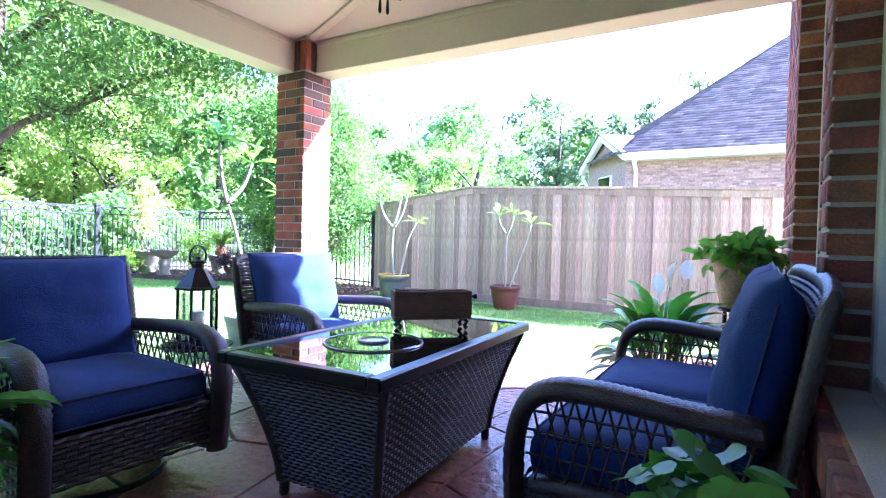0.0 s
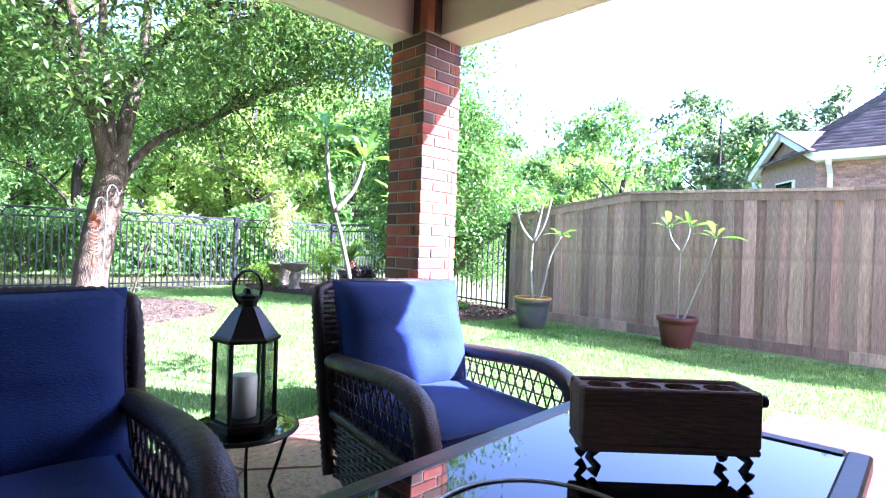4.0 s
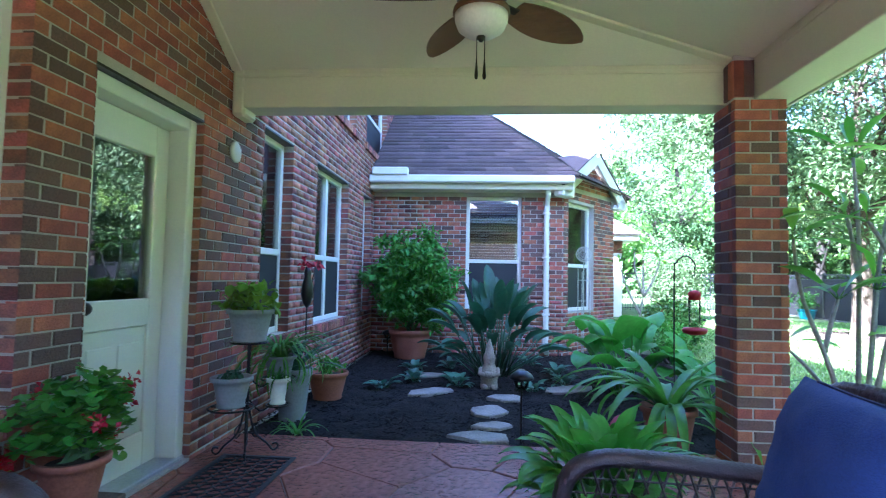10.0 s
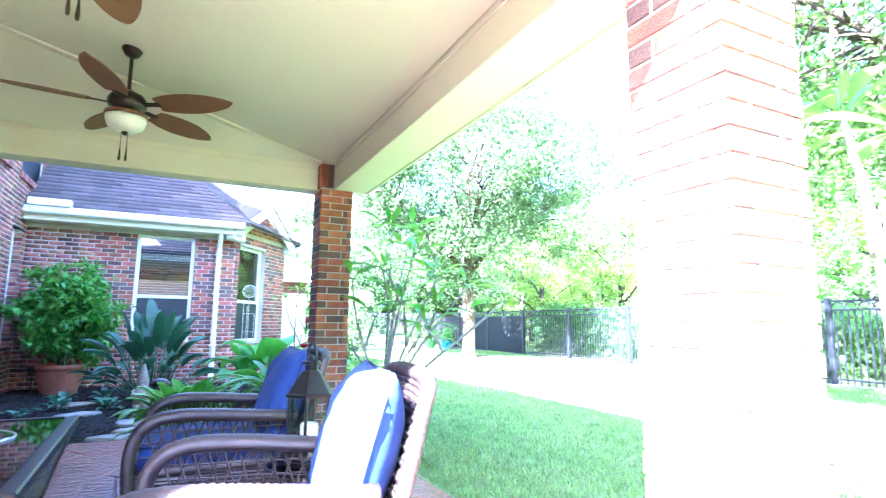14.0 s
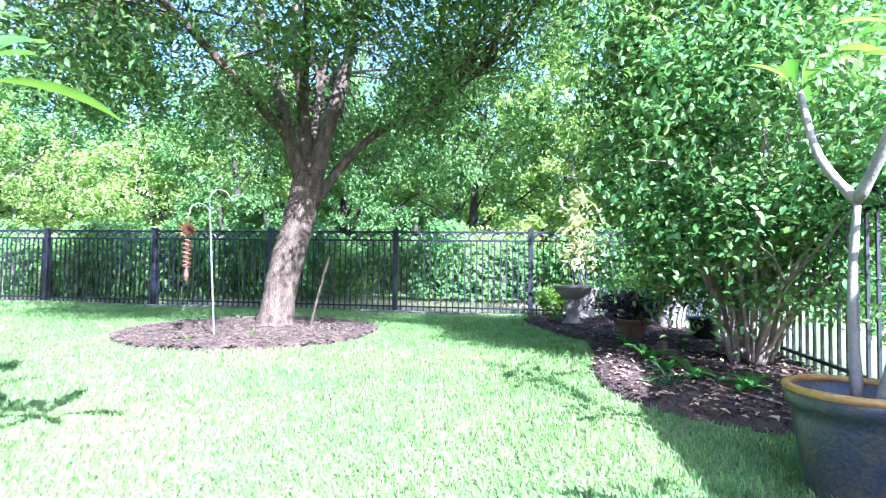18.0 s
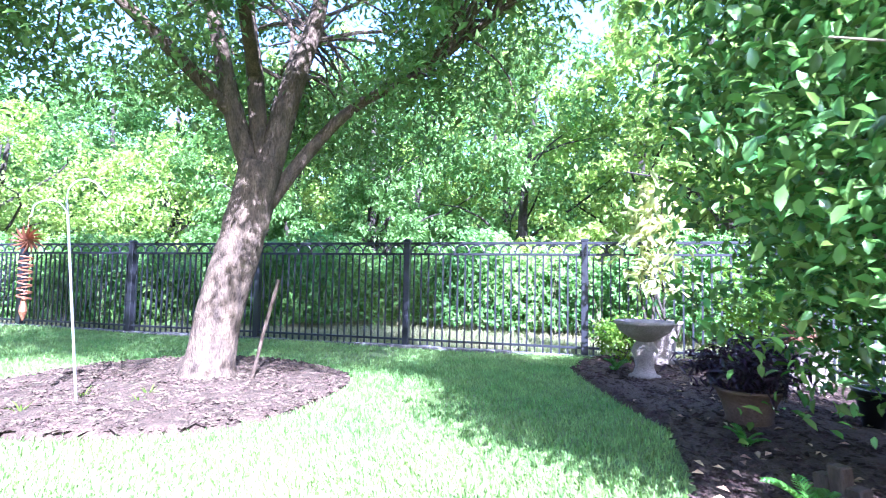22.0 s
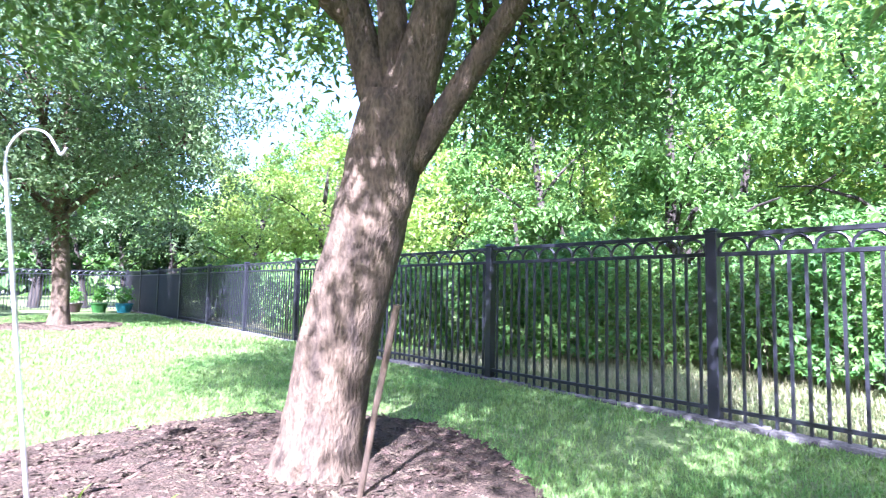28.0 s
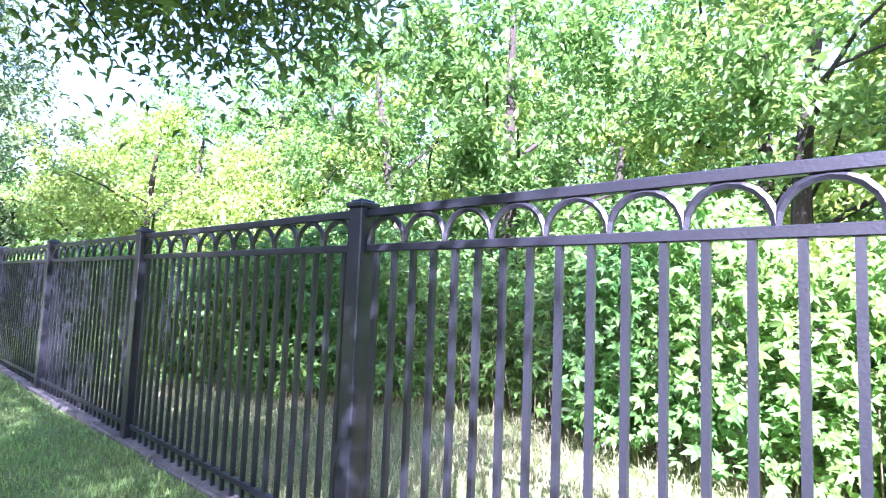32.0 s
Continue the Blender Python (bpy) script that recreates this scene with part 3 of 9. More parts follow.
# gable above
g = [bm.verts.new(bay_m @ Vector(p)) for p in ((0.0, 0.012, 2.67), (BAYLEN, 0.012, 2.67), (BAYLEN / 2, 0.012, 3.22), (0.0, 0.25, 2.67), (BAYLEN, 0.25, 2.67), (BAYLEN / 2, 0.25, 3.22))]
for q in ((0, 1, 2), (5, 4, 3), (0, 3, 4, 1), (1, 4, 5, 2), (2, 5, 3, 0)):
    bm.faces.new([g[i] for i in q])
wall_bay = tagged(finish("wall_bay", bm, M_MORTAR), "red brick gabled corner wall of the wing", "wall", kind="structure")
BCX, BCY = WX + BAYLEN * math.cos(BAYTURN), WY + BAYLEN * math.sin(BAYTURN)
wall_west = wall_along_y("wall_west", BCX + 0.012, BCX + 0.25, -16.0, BCY, -0.3, 2.67, [], "red brick west wall of the wing")
# closed rooms behind the windows; their dimness is put into the dark wall colour
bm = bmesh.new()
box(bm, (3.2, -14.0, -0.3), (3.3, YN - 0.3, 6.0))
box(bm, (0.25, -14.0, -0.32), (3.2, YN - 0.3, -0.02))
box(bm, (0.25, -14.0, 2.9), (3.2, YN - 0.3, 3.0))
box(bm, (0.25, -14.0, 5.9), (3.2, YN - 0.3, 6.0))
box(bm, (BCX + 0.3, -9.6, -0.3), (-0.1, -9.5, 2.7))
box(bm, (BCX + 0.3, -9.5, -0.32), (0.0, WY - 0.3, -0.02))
tagged(finish("wall_inside", bm, M_INSIDE), "inner walls and floors behind the glass, coloured dark to look unlit", "wall", kind="structure")

# ---- roofs ----
def shingle_roof(name, corners, material, label, course=0.145, thick=0.012, width=0.33, jitter=0.012, parent=None):
    """A roof slope laid with lapped shingle tabs. corners: eave left, eave right, top right, top left (top may be a point)."""
    a, b, c, d = [np.array(p, float) for p in corners]
    up = ((c + d) / 2 - (a + b) / 2)
    run = np.linalg.norm(up)
    nrm = np.cross(b - a, up)
    nrm /= np.linalg.norm(nrm)
    if nrm[2] < 0:
        nrm = -nrm
    V, Fq = [], []
    rows = int(run / course)
    rng = np.random.default_rng(len(name) + rows)
    for r in range(rows):
        t0, t1 = r / rows, min((r + 1.15) / rows, 1)
        l0, r0 = a + (d - a) * t0, b + (c - b) * t0
        l1, r1 = a + (d - a) * t1, b + (c - b) * t1
        w = np.linalg.norm(r0 - l0)
        if w < 0.05:
            continue
        n = max(1, int(w / width))
        s = np.linspace(0, 1, n + 1)
        if n > 2:
            s[1:-1] += rng.uniform(-0.3, 0.3, n - 1) / n + (0.25 / n if r % 2 else 0)
            s = np.clip(s, 0, 1)
        for i in range(n):
            lift = thick * rng.uniform(0.6, 1.6)
            drop = rng.uniform(-jitter, jitter) / max(run, 0.1)
            p0 = l0 + (r0 - l0) * s[i] - up * drop
            p1 = l0 + (r0 - l0) * s[i + 1] - up * drop
            q0 = l1 + (r1 - l1) * s[i]
            q1 = l1 + (r1 - l1) * s[i + 1]
            k = len(V)
            V += [p0 + nrm * lift, p1 + nrm * lift, q1 + nrm * 0.002, q0 + nrm * 0.002, p0 - nrm * 0.002, p1 - nrm * 0.002]
            Fq += [(k, k + 1, k + 2, k + 3), (k + 4, k + 5, k + 1, k)]
    ob = mesh_np("shingles", V, Fq, material)
    ob["kind"] = "stuff"
    bm = bmesh.new()
    pts = [a, b, c, d] if np.linalg.norm(c - d) > 0.02 else [a, b, c]
    slab_from(bm, [tuple(p - nrm * 0.05) for p in pts], 0.03)
    base = finish(name, bm, material)
    ob.parent = base
    if parent:
        base.parent = parent
        return base
    return tagged(base, label, "roof", kind="structure")


# wing: slope facing the garden bed, with hips
EZ = 2.77
EY = WY + 0.36
BX = -3.28
shingle_roof("roof_wing", ((0.0, EY, EZ), (BX, EY, EZ), (-1.1, EY - 3.1, EZ + 2.4), (0.0, EY - 3.1, EZ + 2.4)), M_SHINGLE, "dark brown shingle roof of the single-storey wing")
shingle_roof("roof_wing_hip", ((BX, EY, EZ), (BCX - 0.4, BCY - 0.3, EZ), (-1.1, EY - 3.1, EZ + 2.4), (-1.1, EY - 3.1, EZ + 2.4)), M_SHINGLE, "dark brown shingle hip of the wing roof")
shingle_roof("roof_wing_west", ((BCX - 0.4, BCY - 0.3, EZ), (BCX - 0.4, -16.3, EZ), (-1.1, -16.3, EZ + 2.4), (-1.1, EY - 3.1, EZ + 2.4)), M_SHINGLE, "dark brown shingle west slope of the wing roof")
shingle_roof("roof_wing_back", ((0.0, EY - 3.1, EZ + 2.4), (-1.1, EY - 3.1, EZ + 2.4), (-1.1, -16.3, EZ + 2.4), (0.0, -16.3, EZ + 2.4)), M_SHINGLE, "dark brown shingle top of the wing roof")
# main roof above the second storey
shingle_roof("roof_main", ((-0.5, -14.5, 6.05), (-0.5, 4.45, 6.05), (4.5, 1.5, 8.6), (4.5, -12.0, 8.6)), M_SHINGLE, "dark brown shingle roof of the two-storey house", width=0.6)
shingle_roof("roof_main_end", ((-0.5, 4.45, 6.05), (9.5, 4.45, 6.05), (4.5, 1.5, 8.6), (4.5, 1.5, 8.6)), M_SHINGLE, "dark brown shingle end slope of the two-storey house", width=0.6)
# patio roof
RX, RY0, RY1, RZ = -4.11, -1.12, 4.28, 2.68
shingle_roof("roof_patio", ((RX, RY0, RZ), (RX, RY1, RZ), (0.0, 2.98, 3.69), (0.0, 0.2, 3.69)), M_SHINGLE, "dark brown shingle roof over the patio")
shingle_roof("roof_patio_south", ((0.0, RY0, RZ), (RX, RY0, RZ), (0.0, 0.2, 3.69), (0.0, 0.2, 3.69)), M_SHINGLE, "dark brown shingle slope over the patio")
shingle_roof("roof_patio_north", ((RX, RY1, RZ), (0.0, RY1, RZ), (0.0, 2.98, 3.69), (0.0, 2.98, 3.69)), M_SHINGLE, "dark brown shingle slope over the patio")

# ---- patio beams, fascia and ceiling ----
BZ = 2.36
BT = 2.66
trim = lambda name, lo, hi, label, bev=0.006, material=M_TRIM: tagged(finish(name, one_box(lo, hi, bev), material), label, "trim", kind="structure")
trim("beam_west", (-3.756, -0.77, BZ), (-3.556, 3.953, BT), "cream painted boxed beam between the patio columns")
trim("beam_south", (-3.554, -0.77, BZ), (-0.004, -0.565, BT), "cream painted boxed beam at the south end of the patio")
trim("beam_north", (-3.554, 3.738, BZ), (-0.004, 3.953, BT), "cream painted boxed beam at the north end of the patio")
trim("trim_beam_south", (-3.40, -0.564, BZ + 0.215), (-0.05, -0.551, BZ + 0.24), "thin cream moulding along the beam", 0.003)
trim("trim_beam_west", (-3.555, -0.40, BZ + 0.215), (-3.542, 3.58, BZ + 0.24), "thin cream moulding along the beam", 0.003)
trim("trim_beam_north", (-3.40, 3.724, BZ + 0.215), (-0.05, 3.737, BZ + 0.24), "thin cream moulding along the beam", 0.003)
trim("fascia_west", (RX - 0.02, RY0, RZ - 0.16), (RX + 0.015, RY1, RZ - 0.01), "cream painted fascia board of the patio roof")
trim("fascia_south", (RX + 0.016, RY0 - 0.02, RZ - 0.16), (-0.004, RY0 + 0.015, RZ - 0.01), "cream painted fascia board of the patio roof")
trim("fascia_north", (RX + 0.016, RY1 - 0.015, RZ - 0.16), (-0.004, RY1 + 0.02, RZ - 0.01), "cream painted fascia board of the patio roof")
trim("soffit_west", (RX + 0.016, RY0 + 0.016, RZ - 0.15), (-3.758, RY1 - 0.016, RZ - 0.13), "cream painted soffit under the patio eaves", 0.0)
trim("soffit_north", (-3.756, 3.955, RZ - 0.15), (-0.004, RY1 - 0.016, RZ - 0.13), "cream painted soffit under the patio eaves", 0.0)
trim("soffit_south", (-3.756, RY0 + 0.016, RZ - 0.15), (-0.004, -0.772, RZ - 0.13), "cream painted soffit under the patio eaves", 0.0)
CX, CY0, CY1, CZ, CT = -3.55, -0.555, 3.73, 2.63, 3.25
HS, HN = 0.50, 2.68
bm = bmesh.new()
slab_from(bm, [(CX, CY0, CZ), (CX, CY1, CZ), (-0.004, HN, CT), (-0.004, HS, CT)], 0.03)
slab_from(bm, [(CX, CY0 , CZ + 0.001), (-0.004, HS, CT + 0.001), (-0.004, CY0, CZ + 0.001)], 0.03)
slab_from(bm, [(CX, CY1, CZ + 0.001), (-0.004, CY1, CZ + 0.001), (-0.004, HN, CT + 0.001)], 0.03)
tagged(finish("ceiling", bm, M_CEIL), "cream painted vaulted patio ceiling with sloping sides", "ceiling", kind="structure")


def batten(name, a, b, w=0.075, t=0.02, label="cream painted batten over a ceiling joint"):
    a, b = Vector(a), Vector(b)
    d = (b - a)
    m = Matrix.Translation(a) @ d.to_track_quat('X', 'Z').to_matrix().to_4x4()
    return tagged(finish(name, one_box((0, -w / 2, -t), (d.length, w / 2, 0.0), 0.004, m), M_TRIM), label, "trim", kind="structure")


batten("trim_hip_south", (CX + 0.03, CY0 + 0.01, CZ), (-0.01, HS, CT))
batten("trim_hip_north", (CX + 0.03, CY1 - 0.01, CZ), (-0.01, HN, CT))
batten("trim_rake_south", (-0.04, CY0, CZ + 0.005), (-0.04, HS, CT), 0.07)
batten("trim_rake_north", (-0.04, CY1, CZ + 0.005), (-0.04, HN, CT), 0.07)
batten("trim_rake_top", (-0.04, HS, CT - 0.002), (-0.04, HN, CT - 0.002), 0.07)
trim("trim_post_south", (-0.10, -0.765, 2.30), (-0.003, -0.555, 2.74), "cream painted bracket where the beam meets the brick wall", 0.02)

# wing gutter, fascia, gable trim and downspout
trim("gutter_wing", (BX + 0.10, EY - 0.02, EZ - 0.13), (-0.004, EY + 0.10, EZ - 0.01), "white metal gutter along the wing eave", 0.02, M_WHITE)
trim("fascia_wing", (BX + 0.10, WY + 0.004, EZ - 0.22), (-0.004, EY - 0.022, EZ - 0.12), "cream painted eave box under the gutter", 0.01)
trim("gutter_end", (-0.62, EY + 0.0, EZ - 0.02), (-0.06, EY + 0.14, EZ + 0.10), "white metal splash guard on the gutter", 0.015, M_WHITE)

# ---- columns (cores; the bricks come last) ----
COLS = {"column_north": (-3.746, 3.618, -3.424, 3.940), "column_south": (-3.746, -0.765, -3.424, -0.443)}
for cname, (x0, y0, x1, y1) in COLS.items():
    col = thing(cname, label="square red and grey brick patio column with pale mortar", category="column", kind="structure")
    part("core", one_box((x0 + 0.007, y0 + 0.007, -0.05), (x1 - 0.007, y1 - 0.007, BZ - 0.002)), M_MORTAR, col)
    ny0, ny1 = (y0 + 0.01, y0 + 0.155) if "north" in cname else (y1 - 0.12, y1 - 0.005)
    part("neck", one_box((x1 - 0.125, ny0, BZ + 0.001), (x1, ny1, CZ + 0.02)), M_MORTAR, col)


# ---- windows and door ----
def window(name, yc, w, z0, z1, place, sash=True, mullion=False, blind=False, label="white framed sash window in the brick wall", screen=True):
    """A window built facing -Y of its own frame, centred on x=0 with its outer face at y=0, then set at place."""
    win = new(name)
    win.matrix_basis = place
    tagged(win, label, "window", kind="structure")
    h, fw = w / 2, 0.055
    fr = bmesh.new()
    for lo, hi in (((-h, 0, z0), (-h + fw, 0.07, z1)), ((h - fw, 0, z0), (h, 0.07, z1)), ((-h + fw, 0.001, z1 - fw), (h - fw, 0.069, z1)), ((-h + fw, 0.001, z0), (h - fw, 0.069, z0 + fw))):
        box(fr, lo, hi, 0.006)
    part("window_frame", fr, M_WHITE, win)
    zm = z0 + (z1 - z0) * 0.42
    if sash:
        part("meeting_rail", one_box((-h + fw, -0.004, zm - 0.03), (h - fw, 0.06, zm + 0.03), 0.006), M_WHITE, win)
    if mullion:
        part("mullion", one_box((-0.04, -0.008, z0 + fw), (0.04, 0.066, z1 - fw), 0.006), M_WHITE, win)
    cuts = [-h + fw, -0.04, 0.04, h - fw] if mullion else [-h + fw, h - fw]
    for a, b in zip(cuts[::2], cuts[1::2]):
        for za, zb in ((z0 + fw, zm - 0.03), (zm + 0.03, z1 - fw)) if sash else ((z0 + fw, z1 - fw),):
            p = part("pane", one_box((a, 0.03, za), (b, 0.036, zb)), M_GLASS, win, "reflecting window pane")
            p.visible_shadow = False
    if sash and screen:
        part("insect_screen", one_box((-h + fw, 0.012, z0 + fw), (h - fw, 0.015, zm - 0.03)), M_SCREEN, win, "dark insect screen over the lower sash")
    if blind:
        bl = bmesh.new()
        z = zm + 0.06
        while z < z1 - fw:
            box(bl, (-h + fw + 0.01, 0.075, z), (h - fw - 0.01, 0.10, z + 0.004), m=Matrix.Translation((0, 0, 0)))
            z += 0.045
        part("blind", bl, M_BLIND, win, "pale horizontal window blind")
    return win


def on_east(yc, x=0.10):
    return Matrix.Translation((x, yc, 0)) @ Matrix.Rotation(radians(-90), 4, 'Z')


def on_wing(xc):
    return Matrix.Translation((xc, WY - 0.10, 0)) @ Matrix.Rotation(radians(180), 4, 'Z')


window("window_0", 0, WIN0[1] - WIN0[0], WIN0[2], WIN0[3], on_east((WIN0[0] + WIN0[1]) / 2), screen=False, label="large white framed sash window near the north end of the patio")
window("window_1", 0, WIN1[1] - WIN1[0], WIN1[2], WIN1[3], on_east((WIN1[0] + WIN1[1]) / 2), screen=False, label="large white framed sash window beside the patio seat")
window("window_2", 0, WIN2[1] - WIN2[0], WIN2[2], WIN2[3], on_east((WIN2[0] + WIN2[1]) / 2), blind=True)
window("window_3", 0, WIN3[1] - WIN3[0], WIN3[2], WIN3[3], on_east((WIN3[0] + WIN3[1]) / 2), mullion=True, label="wide white framed double sash window")
window("window_4", 0, WIN4[1] - WIN4[0], WIN4[2], WIN4[3], on_east((WIN4[0] + WIN4[1]) / 2))
for k, U in ((5, UP1), (6, UP2)):
    window("window_%d" % k, 0, U[1] - U[0], U[2], U[3], on_east((U[0] + U[1]) / 2), label="white framed upper storey window")
window("window_7", 0, BWIN[1] - BWIN[0], BWIN[2], BWIN[3], on_wing((BWIN[0] + BWIN[1]) / 2), blind=True, label="white framed sash window of the wing with pale blinds")
window("window_8", 0, BAYWIN[1] - BAYWIN[0], BAYWIN[2], BAYWIN[3], bay_m @ Matrix.Translation(((BAYWIN[0] + BAYWIN[1]) / 2, 0.10, 0)), label="white framed sash window under the gable")

door = new("door_1")
door.matrix_basis = Matrix.Translation((0.15, (DOOR[0] + DOOR[1]) / 2, 0)) @ Matrix.Rotation(radians(-90), 4, 'Z')
tagged(door, "white panelled back door with a tall glass pane", "door", kind="structure")
h = (DOOR[1] - DOOR[0]) / 2
bm = bmesh.new()
for lo, hi in (((-h, -0.10, 0), (-h + 0.08, 0.12, 2.15)), ((h - 0.08, -0.10, 0), (h, 0.12, 2.15)), ((-h + 0.08, -0.099, 2.07), (h - 0.08, 0.119, 2.15))):
    box(bm, lo, hi, 0.008)
part("door_frame", bm, M_WHITE, door)
bm = bmesh.new()
w = h - 0.085
for lo, hi in (((-w, 0.03, 0.02), (-w + 0.13, 0.075, 2.065)), ((w - 0.13, 0.03, 0.02), (w, 0.075, 2.065)), ((-w + 0.13, 0.03, 1.87), (w - 0.13, 0.075, 2.065)), ((-w + 0.13, 0.03, 0.85), (w - 0.13, 0.075, 1.01)), ((-w + 0.13, 0.03, 0.02), (w - 0.13, 0.075, 0.22)), ((-w + 0.13, 0.045, 0.22), (w - 0.13, 0.065, 0.85))):
    box(bm, lo, hi, 0.006)
for lo, hi in (((-w + 0.18, 0.034, 0.28), (-0.02, 0.046, 0.76)), ((0.02, 0.034, 0.28), (w - 0.18, 0.046, 0.76))):
    box(bm, lo, hi, 0.012)
part("door_leaf", bm, M_WHITE, door)
gl = part("door_glass", one_box((-w + 0.13, 0.05, 1.01), (w - 0.13, 0.056, 1.87)), M_GLASS, door, "tall clear pane in the door")
gl.visible_shadow = False
bm = one_lathe([(0.008, 0), (0.008, 0.05), (0.03, 0.055), (0.033, 0.075), (0.02, 0.09), (0.004, 0.093)], 16)
bmesh.ops.transform(bm, matrix=Matrix.Translation((-w + 0.065, 0.03, 0.98)) @ Matrix.Rotation(radians(90), 4, 'X'), verts=bm.verts)
part("door_handle", bm, M_BRONZE, door, "dark bronze door knob", True)
part("threshold", one_box((-h, -0.11, -0.01), (h, 0.12, 0.022), 0.006), M_STEEL, door)
for nm, H, mtx in (("sill_0", WIN0, on_east((WIN0[0] + WIN0[1]) / 2)), ("sill_1", WIN1, on_east((WIN1[0] + WIN1[1]) / 2)), ("sill_2", WIN2, on_east((WIN2[0] + WIN2[1]) / 2)), ("sill_3", WIN3, on_east((WIN3[0] + WIN3[1]) / 2)), ("sill_5", UP1, on_east((UP1[0] + UP1[1]) / 2)), ("sill_6", UP2, on_east((UP2[0] + UP2[1]) / 2)), ("sill_7", BWIN, on_wing((BWIN[0] + BWIN[1]) / 2))):
    hw = (H[1] - H[0]) / 2
    bm = bmesh.new()
    n = int((2 * hw + 0.2) / 0.078)
    for i in range(n):
        a = -hw - 0.1 + i * (2 * hw + 0.2) / n
        box(bm, (a + 0.004, -0.135, H[2] - 0.105), (a + (2 * hw + 0.2) / n - 0.004, 0.0, H[2] - 0.008), 0.004)
    ob = tagged(finish(nm, bm, M_BRICKS), "sloping brick sill under the window", "trim", kind="structure")
    ob.matrix_basis = mtx
    bm = one_box((-hw, -0.1, H[2] - 0.1), (hw, 0.0, H[2] - 0.012))
    ob2 = tagged(finish(nm + "_bed", bm, M_MORTAR), "mortar bed of the window sill", "trim", kind="structure")
    ob2.matrix_basis = mtx

# gable boards of the wing corner
for s in (0, 1):
    a = Vector((-0.26 if s == 0 else BAYLEN + 0.12, -0.14, 2.54))
    b = Vector((BAYLEN / 2 - 0.07, -0.14, 3.26))
    d = b - a
    m = bay_m @ Matrix.Translation(a) @ d.to_track_quat('X', 'Z').to_matrix().to_4x4()
    bm = one_box((0, -0.02, -0.10), (d.length, 0.02, 0.10), 0.006, m)
    tagged(finish("trim_gable", bm, M_WHITE), "white painted barge board on the gable", "trim", kind="structure")
    bm = one_box((0, -0.04 if s == 0 else -0.32, 0.10), (d.length, 0.9 if s == 0 else 0.04, 0.12), 0.0, m)
    tagged(finish("roof_gable", bm, M_SHINGLE), "small shingle gable roof over the corner window", "roof", kind="structure")
    bm = one_box((0.01, 0.022 if s == 0 else -0.32, 0.072), (d.length - 0.01, 0.32 if s == 0 else -0.022, 0.098), 0.0, m)
    tagged(finish("soffit_gable", bm, M_WHITE), "white painted soffit under the gable roof", "trim", kind="structure")
for x0, x1 in ((-0.30, 0.06), (BAYLEN - 0.10, BAYLEN + 0.20)):
    bm = one_box((x0, -0.16, 2.47), (x1, 0.02, 2.69), 0.02, bay_m)
    tagged(finish("trim_eave_return", bm, M_WHITE), "white boxed eave return at the gable corner", "trim", kind="structure")
spout = thing("downspout", (-2.80, WY, 0), label="white metal downspout on the brick wing wall", category="downspout")
bm = bmesh.new()
tube(bm, [(0, 0.26, EZ - 0.1), (0, 0.24, 2.50), (0, 0.06, 2.33), (0, 0.055, 0.25), (0, 0.055, 0.12), (0, 0.20, 0.04)], 0.042, 8)
part("pipe", bm, M_WHITE, spout)
for z in (0.6, 1.5, 2.2):
    part("strap", one_box((-0.06, 0.0, z), (0.06, 0.10, z + 0.03), 0.004), M_WHITE, spout)

# round white box on the wall
vent = thing("outlet_cover", (-0.0, -0.63, 2.05), label="small round white cover on the brick wall", category="cover")
bm = one_lathe([(0.03, 0), (0.075, 0.004), (0.078, 0.02), (0.06, 0.03)], 20)
bmesh.ops.transform(bm, matrix=Matrix.Rotation(radians(-90), 4, 'Y'), verts=bm.verts)
part("disc", bm, M_WHITE, vent, smooth=True)

